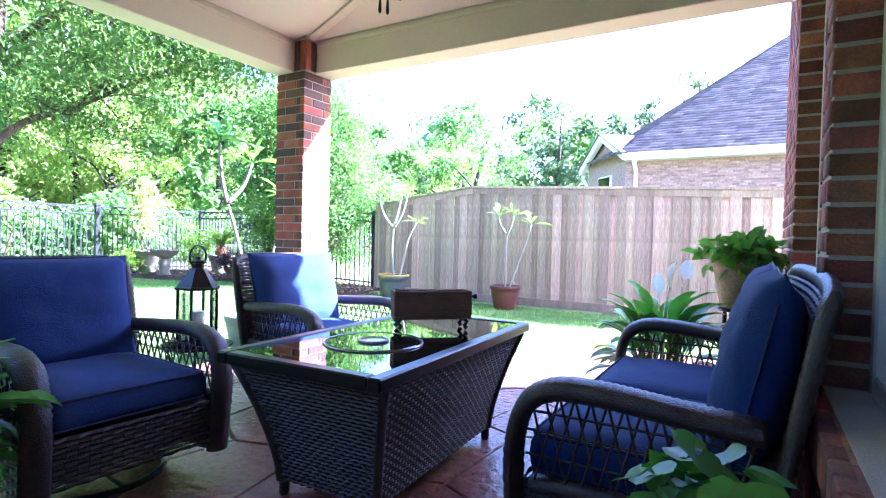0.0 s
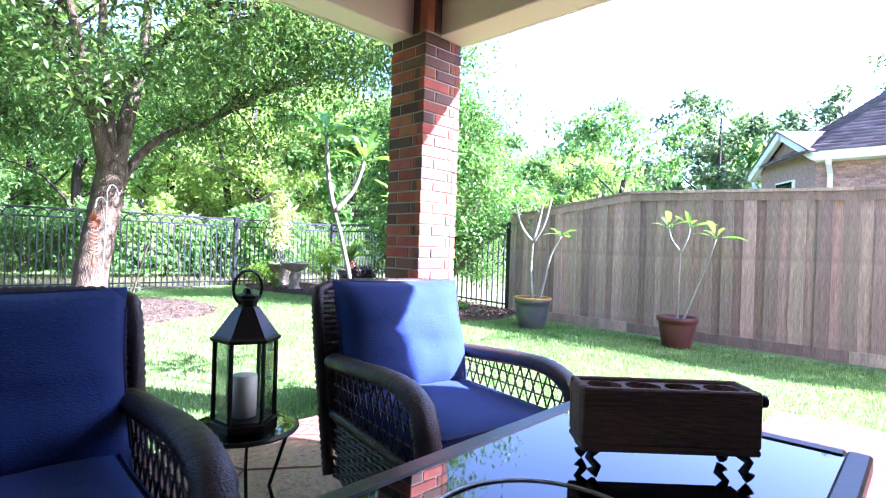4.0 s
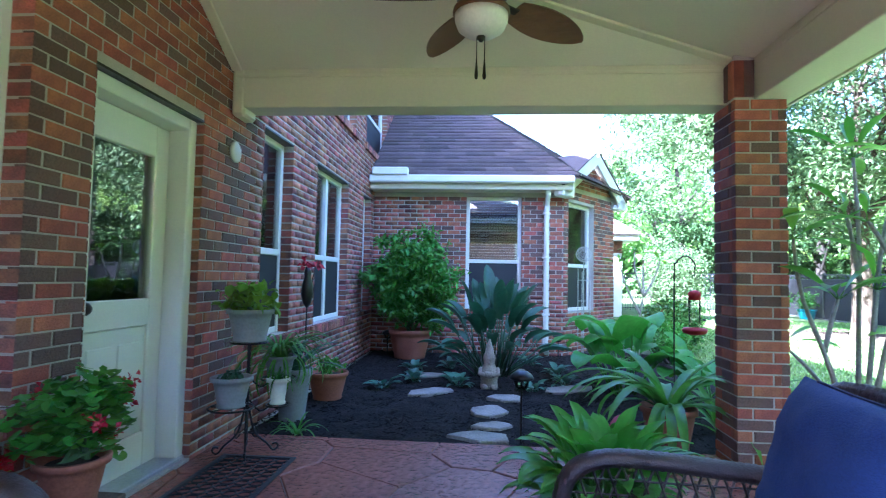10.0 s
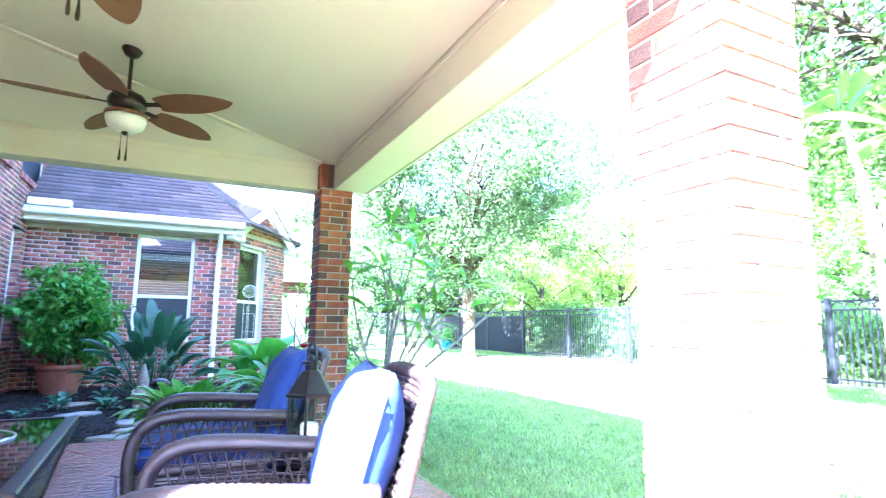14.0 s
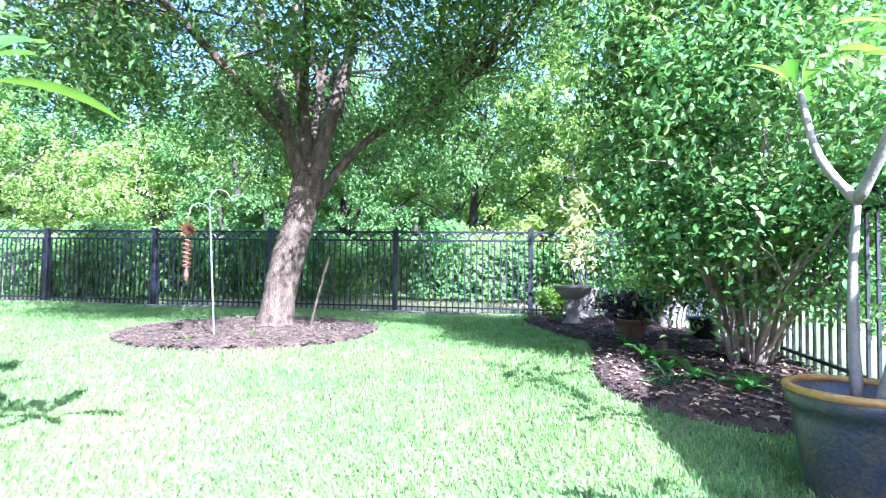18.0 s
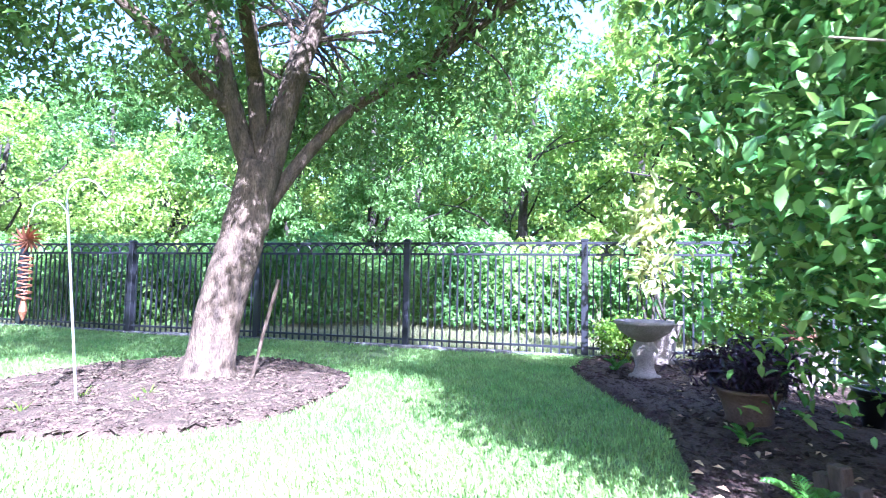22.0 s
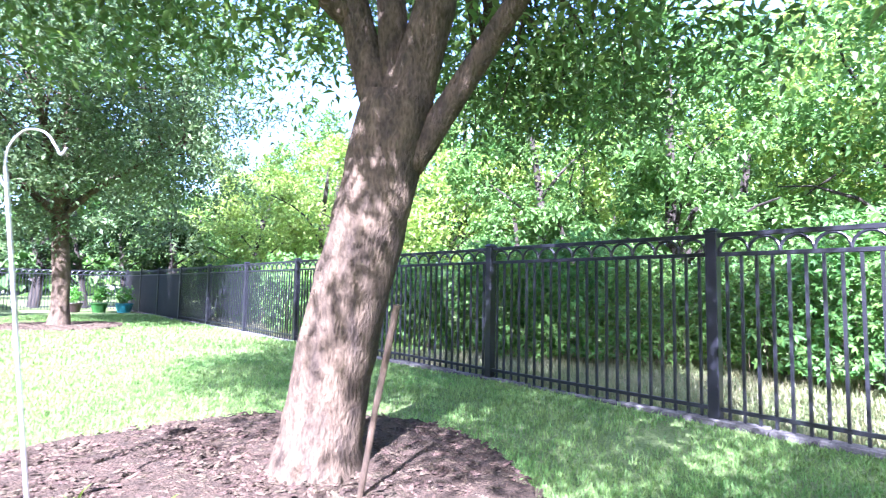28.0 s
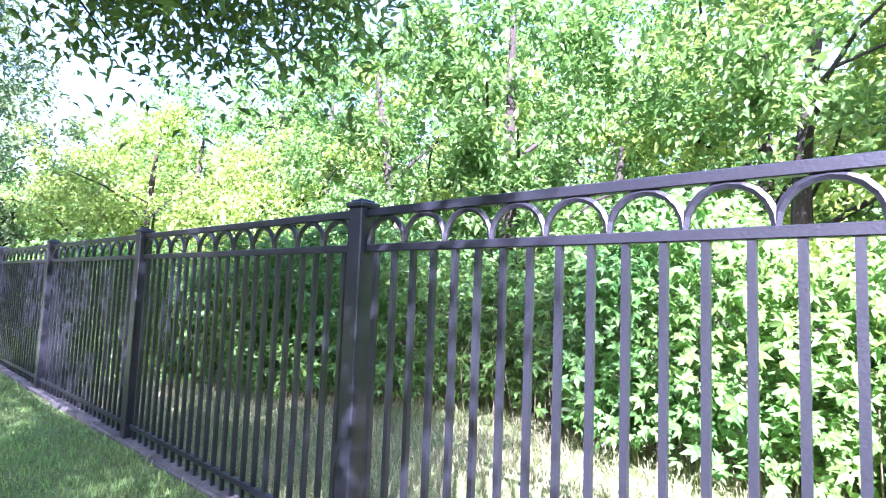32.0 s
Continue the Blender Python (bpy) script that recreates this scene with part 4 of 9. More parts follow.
# ---- iron fence ----
def iron_fence(name, start, end, panels, label, single=True, first=0, cloth=(), posts=(0, 99)):
    """Posts, rails, arches and pickets from start to end; single: every picket an object of its own."""
    fence = thing(name, label=label, category="fence")
    a, b = Vector((*start, 0)), Vector((*end, 0))
    d = (b - a) / panels
    ln = d.length
    ang = math.degrees(math.atan2(d.y, d.x))
    n = 22
    step = ln / (n + 1)
    pick_me = bpy.data.meshes.new("picket")
    bm = one_box((-0.0105, -0.0105, 0.02), (0.0105, 0.0105, 1.31))
    bm.to_mesh(pick_me)
    bm.free()
    pick_me.materials.append(M_IRON)
    post_bm = one_box((-0.044, -0.044, -0.15), (0.044, 0.044, 1.49), 0.005)
    box(post_bm, (-0.054, -0.054, 1.49), (0.054, 0.054, 1.515), 0.006)
    box(post_bm, (-0.04, -0.04, 1.515), (0.04, 0.04, 1.527), 0.006)
    post_me = bpy.data.meshes.new("post")
    post_bm.to_mesh(post_me)
    post_bm.free()
    post_me.materials.append(M_IRON)
    bm = one_tube([(step * (1 - math.cos(t)), 0, 0.113 * math.sin(t)) for t in [math.pi * j / 10 for j in range(11)]], 0.0125, 6)
    arch_me = bpy.data.meshes.new("arch")
    bm.to_mesh(arch_me)
    bm.free()
    arch_me.materials.append(M_IRON)
    for i in range(panels + 1):
        p = a + d * i
        z = float(ground_z(p.x, p.y))
        if posts[0] <= i < posts[1]:
            ob = new("post", post_me)
            ob.parent = fence
            ob.matrix_basis = pose(p.x, p.y, z, 0, 0, ang)
        if i == panels:
            break
        q = a + d * (i + 1)
        z2 = float(ground_z(q.x, q.y))
        shear = Matrix(((1, 0, 0, 0), (0, 1, 0, 0), ((z2 - z) / ln, 0, 1, 0), (0, 0, 0, 1)))
        base = pose(p.x, p.y, z, 0, 0, ang) @ shear
        for nm, za, zb in (("top_rail", 1.45, 1.485), ("middle_rail", 1.30, 1.332), ("bottom_rail", 0.10, 0.13)):
            part(nm, one_box((0.044, -0.016, za), (ln - 0.044, 0.016, zb), 0.003, base), M_IRON, fence)
        for k in range(n // 2):
            m = base @ Matrix.Translation((step * (2 * k + 0.5), 0, 1.332))
            loc = m.translation
            ar = new("arch", arch_me)
            ar.parent = fence
            ar.matrix_basis = pose(loc.x, loc.y, loc.z, 0, 0, ang)
        rest = bmesh.new()
        for k in range(n):
            m = base @ Matrix.Translation((step * (k + 1), 0, 0))
            if single and i >= first:
                pk = new("picket", pick_me)
                pk.parent = fence
                loc = m.translation
                pk.matrix_basis = pose(loc.x, loc.y, loc.z, 0, 0, ang)
            else:
                box(rest, (-0.0105, -0.0105, 0.02), (0.0105, 0.0105, 1.31), m=m)
        if len(rest.verts):
            part("picket_row", rest, M_IRON, fence)["kind"] = "stuff"
        else:
            rest.free()
        if i in cloth:
            c = bmesh.new()
            box(c, (0.03, 0.020, 0.05), (ln - 0.03, 0.024, 1.30), m=base)
            part("cloth", c, M_SCREENCLOTH, fence, "black shade cloth tied behind the pickets")
    return fence


def fence_x(y):
    return -12.47 + (y - 6.54) * 0.022


FC = (fence_x(9.0), 9.0)
iron_fence("iron_fence", (fence_x(6.54), 6.54), (fence_x(6.54 - 2.44 * 10), 6.54 - 2.44 * 10), 10, "black iron garden fence with small arches along the top",
           single=True, cloth=(7, 8, 9))
iron_fence("iron_fence", FC, (fence_x(6.54), 6.54), 1, "black iron fence panel at the garden corner", posts=(0, 1))
iron_fence("iron_fence", (-6.62, 8.72), FC, 2, "black iron fence running from the wooden fence", posts=(0, 2))
SFY = 6.54 - 2.44 * 10
iron_fence("iron_fence", (fence_x(SFY), SFY), (-6.4, SFY - 1.2), 3, "black iron fence at the far end of the garden", posts=(1, 99))
# mowing strip of pale concrete under the fence
bm = bmesh.new()
for i in range(24):
    y1, y0 = 9.0 - i * 1.13, 9.0 - (i + 1) * 1.13
    z = float(ground_z(fence_x(y1), y1))
    box(bm, (fence_x(y1) - 0.055, y0 + 0.006, z - 0.2), (fence_x(y1) + 0.055, y1 - 0.006, z + 0.035 + 0.008 * math.sin(i * 2.1)), 0.01)
tagged(finish("kerb", bm, M_KERB), "pale concrete strip under the iron fence", "kerb", kind="structure")

# ---- wooden fence ----
wood = thing("wooden_fence", label="weathered grey brown wooden board fence with a cap rail", category="fence")
WFY = 8.65


def wf_top(x):
    return 1.91 - (x + 4.42) * 0.033 if x > -4.42 else 1.91 - (-4.42 - x) * 0.137


x = 3.2
k = 0
brd = random.Random(4)
while x > -6.42:
    w = brd.uniform(0.132, 0.146)
    proud = 0.026 if k % 2 else 0.0
    z0 = float(ground_z(x, WFY)) - 0.03
    top = wf_top(x - w / 2)
    bm = one_box((-w / 2, -0.009, 0.0), (w / 2, 0.009, top - z0 - 0.04), 0.003)
    ob = part("board", bm, M_FENCE, wood)
    ob.matrix_basis = pose(x - w / 2, WFY - proud + brd.uniform(-0.003, 0.003), z0, brd.uniform(-0.3, 0.3), brd.uniform(-0.25, 0.25), 0)
    x -= w - 0.016
    k += 1
for x1, x0 in ((3.2, 0.6), (0.595, -1.9), (-1.905, -4.42), (-4.42, -6.45)):
    t1, t0 = wf_top(x1), wf_top(x0)
    for nm, ya, yb, dz0, dz1 in (("cap_rail", -0.07, 0.06, -0.035, 0.0), ("trim_board", -0.048, -0.028, -0.135, -0.036)):
        bm = bmesh.new()
        vs = [bm.verts.new(p) for p in ((x0, WFY + ya, t0 + dz0), (x1, WFY + ya, t1 + dz0), (x1, WFY + yb, t1 + dz0), (x0, WFY + yb, t0 + dz0), (x0, WFY + ya, t0 + dz1), (x1, WFY + ya, t1 + dz1), (x1, WFY + yb, t1 + dz1), (x0, WFY + yb, t0 + dz1))]
        for q in ((0, 3, 2, 1), (4, 5, 6, 7), (0, 1, 5, 4), (1, 2, 6, 5), (2, 3, 7, 6), (3, 0, 4, 7)):
            bm.faces.new([vs[i] for i in q])
        part(nm, bm, M_FENCE, wood)
    z0 = float(ground_z((x0 + x1) / 2, WFY))
    part("kick_board", one_box((x0 + 0.003, WFY - 0.055, z0 - 0.12), (x1 - 0.003, WFY - 0.031, z0 + 0.13), 0.003), M_FENCE, wood)
part("end_post", one_box((-6.54, WFY - 0.03, -0.3), (-6.455, WFY + 0.06, 1.66), 0.006), M_FENCE, wood)

# ---- neighbour's house behind the wooden fence ----
nb = thing("neighbour_house", label="neighbour's brick house with a brown hipped shingle roof", category="house")
M_NBRICK = mat("neighbour_brick", (0.38, 0.25, 0.20), 0.9, var=0.2, scale=14, fine=80, bump=0.3)
bm = bmesh.new()
prism(bm, [(14, 19.3), (14, 34), (-6.0, 34), (-6.0, 21.6), (-4.1, 19.3)], -0.2, 3.9)
g = [bm.verts.new(p) for p in ((-4.1, 19.3, 3.9), (-6.0, 21.6, 3.9), (-5.05, 20.45, 4.72), (-3.9, 19.5, 3.9), (-5.8, 21.8, 3.9), (-3.6, 21.6, 4.72))]
for q in ((0, 2, 1), (3, 4, 5), (0, 3, 5, 2), (1, 2, 5, 4)):
    bm.faces.new([g[i] for i in q])
part("wall", bm, M_NBRICK, nb)
bm = bmesh.new()
for r in range(32):
    x = -4.05 + (0.11 if r % 2 else 0)
    while x < 4:
        box(bm, (x, 19.285, 1.5 + r * 0.068), (x + 0.2, 19.3, 1.5 + r * 0.068 + 0.057))
        x += 0.212
part("bricks", bm, mat("neighbour_bricks", (0.40, 0.25, 0.19), 0.9, var=0.2, scale=14, fine=80, bump=0.3, island=0.3), nb)["kind"] = "stuff"
bm = bmesh.new()
box(bm, (-4.1, 18.85, 3.74), (14.3, 19.29, 4.0), 0.02)
box(bm, (-6.35, 21.6, 3.74), (-6.01, 34.3, 4.0), 0.02)
part("eave", bm, M_WHITE, nb, "white gutter and eave")
NR = (1.2, 26.8, 10.0)
shingle_roof("roof", ((-4.3, 18.85, 4.0), (14.4, 18.85, 4.0), (9.0, 26.8, 10.0), NR), M_SHINGLE_N, "", 0.19, 0.03, 0.4, parent=nb)
shingle_roof("roof", ((-6.35, 21.7, 4.0), (-4.3, 18.85, 4.0), NR, NR), M_SHINGLE_N, "", 0.19, 0.03, 0.4, parent=nb)
shingle_roof("roof", ((-6.35, 34.3, 4.0), (-6.35, 21.7, 4.0), NR, (1.2, 30.0, 10.0)), M_SHINGLE_N, "", 0.3, 0.03, 0.8, parent=nb)
for a, b in (((-4.15, 18.95, 3.95), (-5.18, 20.30, 4.80)), ((-6.28, 21.75, 3.80), (-5.18, 20.30, 4.80))):
    d = Vector(b) - Vector(a)
    m = Matrix.Translation(a) @ d.to_track_quat('X', 'Z').to_matrix().to_4x4()
    part("barge_board", one_box((-0.15, -0.12, -0.13), (d.length, 0.05, 0.10), 0.01, m), M_WHITE, nb, "white gable trim")
    part("gable_roof", one_box((-0.15, -0.15, 0.10), (d.length + 0.05, 1.9, 0.14), 0.0, m) if a[0] < -5 else one_box((-0.15, -1.9, 0.10), (d.length + 0.05, 0.15, 0.14), 0.0, m), M_SHINGLE_N, nb)
part("downspout", one_tube([(-3.75, 18.9, 3.85), (-3.75, 18.9, 3.65), (-3.75, 19.22, 3.4), (-3.75, 19.22, 0)], 0.07, 8), M_WHITE, nb)
part("downspout", one_tube([(-6.3, 21.9, 3.8), (-6.3, 21.9, 3.5), (-6.06, 21.6, 3.2), (-6.06, 21.6, 0)], 0.07, 8), M_WHITE, nb)
wm = Matrix.Translation((-5.05, 20.43, 0)) @ Matrix.Rotation(radians(-50.4), 4, 'Z')
part("window_frame", one_box((-0.5, -0.06, 1.6), (0.5, 0.02, 3.4), 0.01, wm), M_WHITE, nb)
part("window_pane", one_box((-0.44, -0.075, 1.66), (0.44, -0.061, 3.34), 0.0, wm), M_BLACKGLASS, nb)

# ---- pale house to the south ----
sb = thing("neighbour_house", label="pale house with a brown roof beyond the far bushes", category="house")
part("wall", one_box((-6.4, -22.5, -0.2), (2.0, -15.2, 2.65)), M_STUCCO, sb)
part("brick_band", one_box((-6.42, -22.48, 2.1), (1.98, -15.18, 2.5)), M_BRICKS, sb)
part("eave", one_box((-6.85, -22.9, 2.5), (2.4, -14.75, 2.7), 0.02), M_WHITE, sb)
bm = bmesh.new()
vs = [bm.verts.new(p) for p in ((-6.95, -14.65, 2.7), (2.5, -14.65, 2.7), (2.5, -23.0, 2.7), (-6.95, -23.0, 2.7), (-3.2, -18.8, 5.6), (2.5, -18.8, 5.6))]
for q in ((0, 1, 5, 4), (1, 2, 5), (2, 3, 4, 5), (3, 0, 4)):
    bm.faces.new([vs[i] for i in q])
part("roof", bm, M_SHINGLE_N, sb, "brown shingle roof")

# ---- woven furniture ----
def weave(bm, surf, nu, rows, h, amp=0.006, stakes=True, sub=2):
    """Flat strands woven over stakes. surf(u, v) gives a point and an outward normal for u, v in 0..1."""
    for j in range(rows):
        v0, v1 = (j + 0.06) / rows, (j + 0.94) / rows
        vm = (v0 + v1) / 2
        prev = None
        n = nu * sub
        for i in range(n + 1):
            u = i / n
            w = amp * math.cos(math.pi * (i / sub + j))
            a, na = surf(u, v0)
            b, nb_ = surf(u, v1)
            c, nc = surf(u, vm)
            row = (bm.verts.new(a + na * (w - 0.002)), bm.verts.new(c + nc * (w + 0.004)), bm.verts.new(b + nb_ * (w - 0.002)))
            if prev:
                bm.faces.new((prev[0], row[0], row[1], prev[1]))
                bm.faces.new((prev[1], row[1], row[2], prev[2]))
            prev = row
    return bm


def flat_surf(p00, p10, p01, p11, out):
    p00, p10, p01, p11, out = Vector(p00), Vector(p10), Vector(p01), Vector(p11), Vector(out).normalized()
    return lambda u, v: ((p00 * (1 - u) + p10 * u) * (1 - v) + (p01 * (1 - u) + p11 * u) * v, out)


def braided(bm, pts, radius, seg=10, squash=0.62, per=5, pitch=0.042, relief=0.13):
    """A wrapped, braided arm: the skin rises and falls with the winding strands."""
    sp = smooth_path(pts, per)
    fine = []
    for i in range(len(sp) - 1):
        k = max(1, int((sp[i + 1] - sp[i]).length / 0.012))
        fine += [sp[i].lerp(sp[i + 1], q / k) for q in range(k)]
    fine.append(sp[-1])
    first = len(bm.verts)
    tube(bm, fine, radius, seg, squash=squash)
    bm.verts.ensure_lookup_table()
    s = 0.0
    for i, p in enumerate(fine):
        if i:
            s += (fine[i] - fine[i - 1]).length
        for j in range(seg):
            v = bm.verts[first + i * seg + j]
            ph = 2 * math.pi * (s / pitch) + (2 * math.pi * j / seg) * (1 if (j % seg) < seg / 2 else -1)
            v.co = p + (v.co - p) * (1 + relief * math.sin(ph))
    return bm


def soft_box(bm, w, d, h, puff=0.03, n=10, edge=0.035, seed=0.0, wr=0.014):
    """A boxed cushion centred on x, y with its base at z=0: rounded edges, a swollen top and a few creases."""
    def layer(z, inset, sign):
        rows = []
        for i in range(n + 1):
            r = []
            for j in range(n + 1):
                u, v = 2 * i / n - 1, 2 * j / n - 1
                x, y = u * (w / 2 - inset), v * (d / 2 - inset)
                f = (1 - u ** 4) * (1 - v ** 4)
                zz = z + sign * (puff * f + wr * noise.noise(Vector((x * 7 + seed, y * 7, sign * 3))) * (1 - u ** 6) * (1 - v ** 6))
                r.append(bm.verts.new((x, y, zz)))
            rows.append(r)
        return rows

    top, bot = layer(h, edge * 0.6, 1), layer(0, edge * 0.6, -0.3)
    for rows, flip in ((top, False), (bot, True)):
        for i in range(n):
            for j in range(n):
                q = (rows[i][j], rows[i + 1][j], rows[i + 1][j + 1], rows[i][j + 1])
                bm.faces.new(q[::-1] if flip else q)
    rim = [(i, 0) for i in range(n)] + [(n, j) for j in range(n)] + [(i, n) for i in range(n, 0, -1)] + [(0, j) for j in range(n, 0, -1)]
    mid = []
    for k, zf in enumerate((0.22, 0.5, 0.78)):
        ring = []
        for i, j in rim:
            u, v = 2 * i / n - 1, 2 * j / n - 1
            out = 1.0 if k != 1 else 1.012
            ring.append(bm.verts.new((u * w / 2 * out, v * d / 2 * out, h * zf)))
        mid.append(ring)
    rings = [[bot[i][j] for i, j in rim]] + mid + [[top[i][j] for i, j in rim]]
    m = len(rim)
    for a, b in zip(rings, rings[1:]):
        for k in range(m):
            bm.faces.new((a[k], a[(k + 1) % m], b[(k + 1) % m], b[k]))
    return bm


def pillow(bm, w, h, t, n=14, seed=0.0):
    """A knife-edged back pillow standing in x (width) and z (height), thick in y."""
    for sgn in (1, -1):
        rows = []
        for i in range(n + 1):
            r = []
            for j in range(n + 1):
                u, v = 2 * i / n - 1, 2 * j / n - 1
                f = max(0.0, (1 - abs(u) ** 3.2) * (1 - abs(v) ** 3.2)) ** 0.55
                pull = 1 - 0.045 * (1 - abs(u) ** 2) * abs(v) ** 4
                pull2 = 1 - 0.05 * (1 - abs(v) ** 2) * abs(u) ** 4
                cr = 0.026 * noise.noise(Vector((u * 3.1 + seed, v * 3.1, sgn * 2))) * f + 0.017 * noise.noise(Vector((u * 9 + seed, v * 2.5, sgn * 5))) * f
                r.append(bm.verts.new((u * w / 2 * pull2, sgn * (t / 2 * f + cr), h / 2 + v * h / 2 * pull)))
            rows.append(r)
        for i in range(n):
            for j in range(n):
                q = (rows[i][j], rows[i + 1][j], rows[i + 1][j + 1], rows[i][j + 1])
                bm.faces.new(q if sgn < 0 else q[::-1])
    bmesh.ops.remove_doubles(bm, verts=bm.verts, dist=0.0005)
    return bm


def piping(w, d, z, r=0.006):
    pts = []
    for a in range(4):
        cx, cy = [(1, -1), (1, 1), (-1, 1), (-1, -1)][a]
        for k in range(4):
            t = math.radians(-90 + a * 90 + k * 30)
            pts.append((cx * (w / 2 - 0.03) + 0.03 * math.cos(t), cy * (d / 2 - 0.03) + 0.03 * math.sin(t), z))
    return one_tube(pts, r, 6, closed=True)


def woven_seat(name, width, places, label, swivel, category):
    """Deep wicker seat facing +X of its own frame. places: number of seat cushions side by side."""
    ch = thing(name, label=label, category=category)
    hw = width / 2
    F, B = 0.40, -0.40
    SB, ST = 0.17, 0.34
    iw = hw - 0.10
    # skirt under the seat
    sk = bmesh.new()
    for sy in (-1, 1):
        weave(sk, flat_surf((B + 0.05, sy * (iw + 0.03), SB), (F, sy * (iw + 0.03), SB), (B + 0.05, sy * (iw + 0.03), ST), (F, sy * (iw + 0.03), ST), (0, sy, 0)), 14, 8, 0.02)
    weave(sk, flat_surf((F + 0.005, -iw - 0.03, SB - 0.03), (F + 0.005, iw + 0.03, SB - 0.03), (F + 0.02, -iw - 0.03, ST), (F + 0.02, iw + 0.03, ST), (1, 0, 0)), int(width * 20), 10, 0.02)
    part("seat_skirt", sk, M_WICKER, ch)["kind"] = "stuff"
    part("seat_deck", one_box((B + 0.06, -iw - 0.02, SB), (F - 0.01, iw + 0.02, ST - 0.01), 0.01), M_WICKER, ch)
    # arms: braided, rolling over to the ground
    for sy in (-1, 1):
        y = sy * (hw - 0.055)
        arm = bmesh.new()
        braided(arm, [(B - 0.02, y * 0.98, 0.60), (-0.20, y, 0.615), (0.10, y * 1.01, 0.635), (0.28, y * 1.01, 0.625), (0.385, y * 1.01, 0.565), (0.425, y * 1.01, 0.44), (0.42, y, 0.28), (0.40, y, 0.10)], 0.054, 14, 0.62, 5, 0.026, 0.06)
        part("arm", arm, M_WICKER, ch, smooth=True)
        under = bmesh.new()
        braided(under, [(B, y, 0.36), (-0.1, y, 0.36), (0.2, y, 0.355), (0.36, y, 0.34)], 0.022, 8, 1.0, 4, 0.03)
        part("side_rail", under, M_WICKER, ch, smooth=True)
        lat = bmesh.new()
        for k in range(13):
            x0 = B + 0.02 + k * 0.060
            for lean in (-1, 1):
                x1 = x0 + lean * 0.085
                if B - 0.02 < x1 < 0.38:
                    tube(lat, [(x0, y - 0.004 * lean, 0.36), (x1, y + 0.004 * lean, 0.60)], 0.0052, 4)
        for z in (0.43, 0.50, 0.555):
            tube(lat, [(B, y, z), (0.38, y, z)], 0.004, 4)
        part("side_lattice", lat, M_WICKER, ch, "open crossed wicker lattice")
        lo = bmesh.new()
        weave(lo, flat_surf((B + 0.03, y, 0.08), (0.38, y, 0.08), (B + 0.03, y, 0.345), (0.38, y, 0.345), (0, sy, 0)), 14, 13, 0.02)
        weave(lo, flat_surf((B + 0.03, y - sy * 0.012, 0.08), (0.38, y - sy * 0.012, 0.08), (B + 0.03, y - sy * 0.012, 0.345), (0.38, y - sy * 0.012, 0.345), (0, -sy, 0)), 14, 13, 0.02)
        part("side_panel", lo, M_WICKER, ch)["kind"] = "stuff"
    # back
    tilt = 0.24
    bk = bmesh.new()
    zb0, zb1 = 0.20, 0.92
    xb = lambda z: B - 0.02 - (z - 0.30) * tilt
    curve = lambda u: -0.045 * (1 - (2 * u - 1) ** 2)
    def back_surf(side):
        def f(u, v):
            z = zb0 + (zb1 - zb0) * v
            yy = -hw + 0.02 + (2 * hw - 0.04) * u
            return Vector((xb(z) + curve(u) * v + (0.012 if side > 0 else -0.012), yy, z)), Vector((side, 0, 0))
        return f
    weave(bk, back_surf(-1), int(width * 17), 30, 0.02)
    weave(bk, back_surf(1), int(width * 17), 30, 0.02)
    part("backrest", bk, M_WICKER, ch, "woven wicker backrest")["kind"] = "stuff"
    rim = bmesh.new()
    top_pts = [(xb(0.10) , -hw + 0.03, 0.10), (xb(0.5), -hw + 0.02, 0.5), (xb(0.86), -hw + 0.02, 0.86), (xb(0.93) - 0.01, -hw + 0.06, 0.925)]
    top_pts += [(xb(0.94) + curve(u), -hw + 0.04 + (2 * hw - 0.08) * u, 0.94) for u in (0.2, 0.4, 0.6, 0.8)]
    top_pts += [(x_, -y_, z_) for x_, y_, z_ in top_pts[3::-1]]
    braided(rim, top_pts, 0.030, 8, 0.9, 4, 0.03)
    part("back_frame", rim, M_WICKER, ch, smooth=True)
    for k in range(places):
        cw = (2 * iw - 0.01) / places
        cy = -iw + cw * (k + 0.5)
        cu = bmesh.new()
        soft_box(cu, 0.72, cw - 0.012, 0.13, 0.025, 10, 0.03, k * 3.1)
        ob = part("seat_cushion", cu, M_BLUE, ch, "navy blue seat cushion", True)
        ob.matrix_basis = pose(0.03, cy, ST + 0.005)
        for z in (0.012, 0.122):
            p2 = part("piping", piping(0.72, cw - 0.012, z), M_PIPING, ob)
        pb = bmesh.new()
        pillow(pb, cw + 0.09 / places, 0.60, 0.25, 14, k * 2.3 + width)
        for q in pb.verts:
            q.co = Vector((q.co.y, q.co.x, q.co.z))
        bmesh.ops.reverse_faces(pb, faces=pb.faces)
        ob = part("back_cushion", pb, M_BLUE, ch, "plump navy blue back cushion", True)
        ob.matrix_basis = pose(-0.30, cy, ST + 0.055, 0, -16, 0)
        seam = []
        for q in range(40):
            t = 2 * math.pi * q / 40
            u = max(-1, min(1, 1.25 * math.cos(t)))
            v = max(-1, min(1, 1.25 * math.sin(t)))
            seam.append((0.0, u * (cw + 0.09 / places) / 2 * (1 - 0.05 * (1 - v * v)), 0.30 + v * 0.30 * (1 - 0.045 * (1 - u * u))))
        part("piping", one_tube(seam, 0.006, 6, closed=True), M_PIPING, ob)
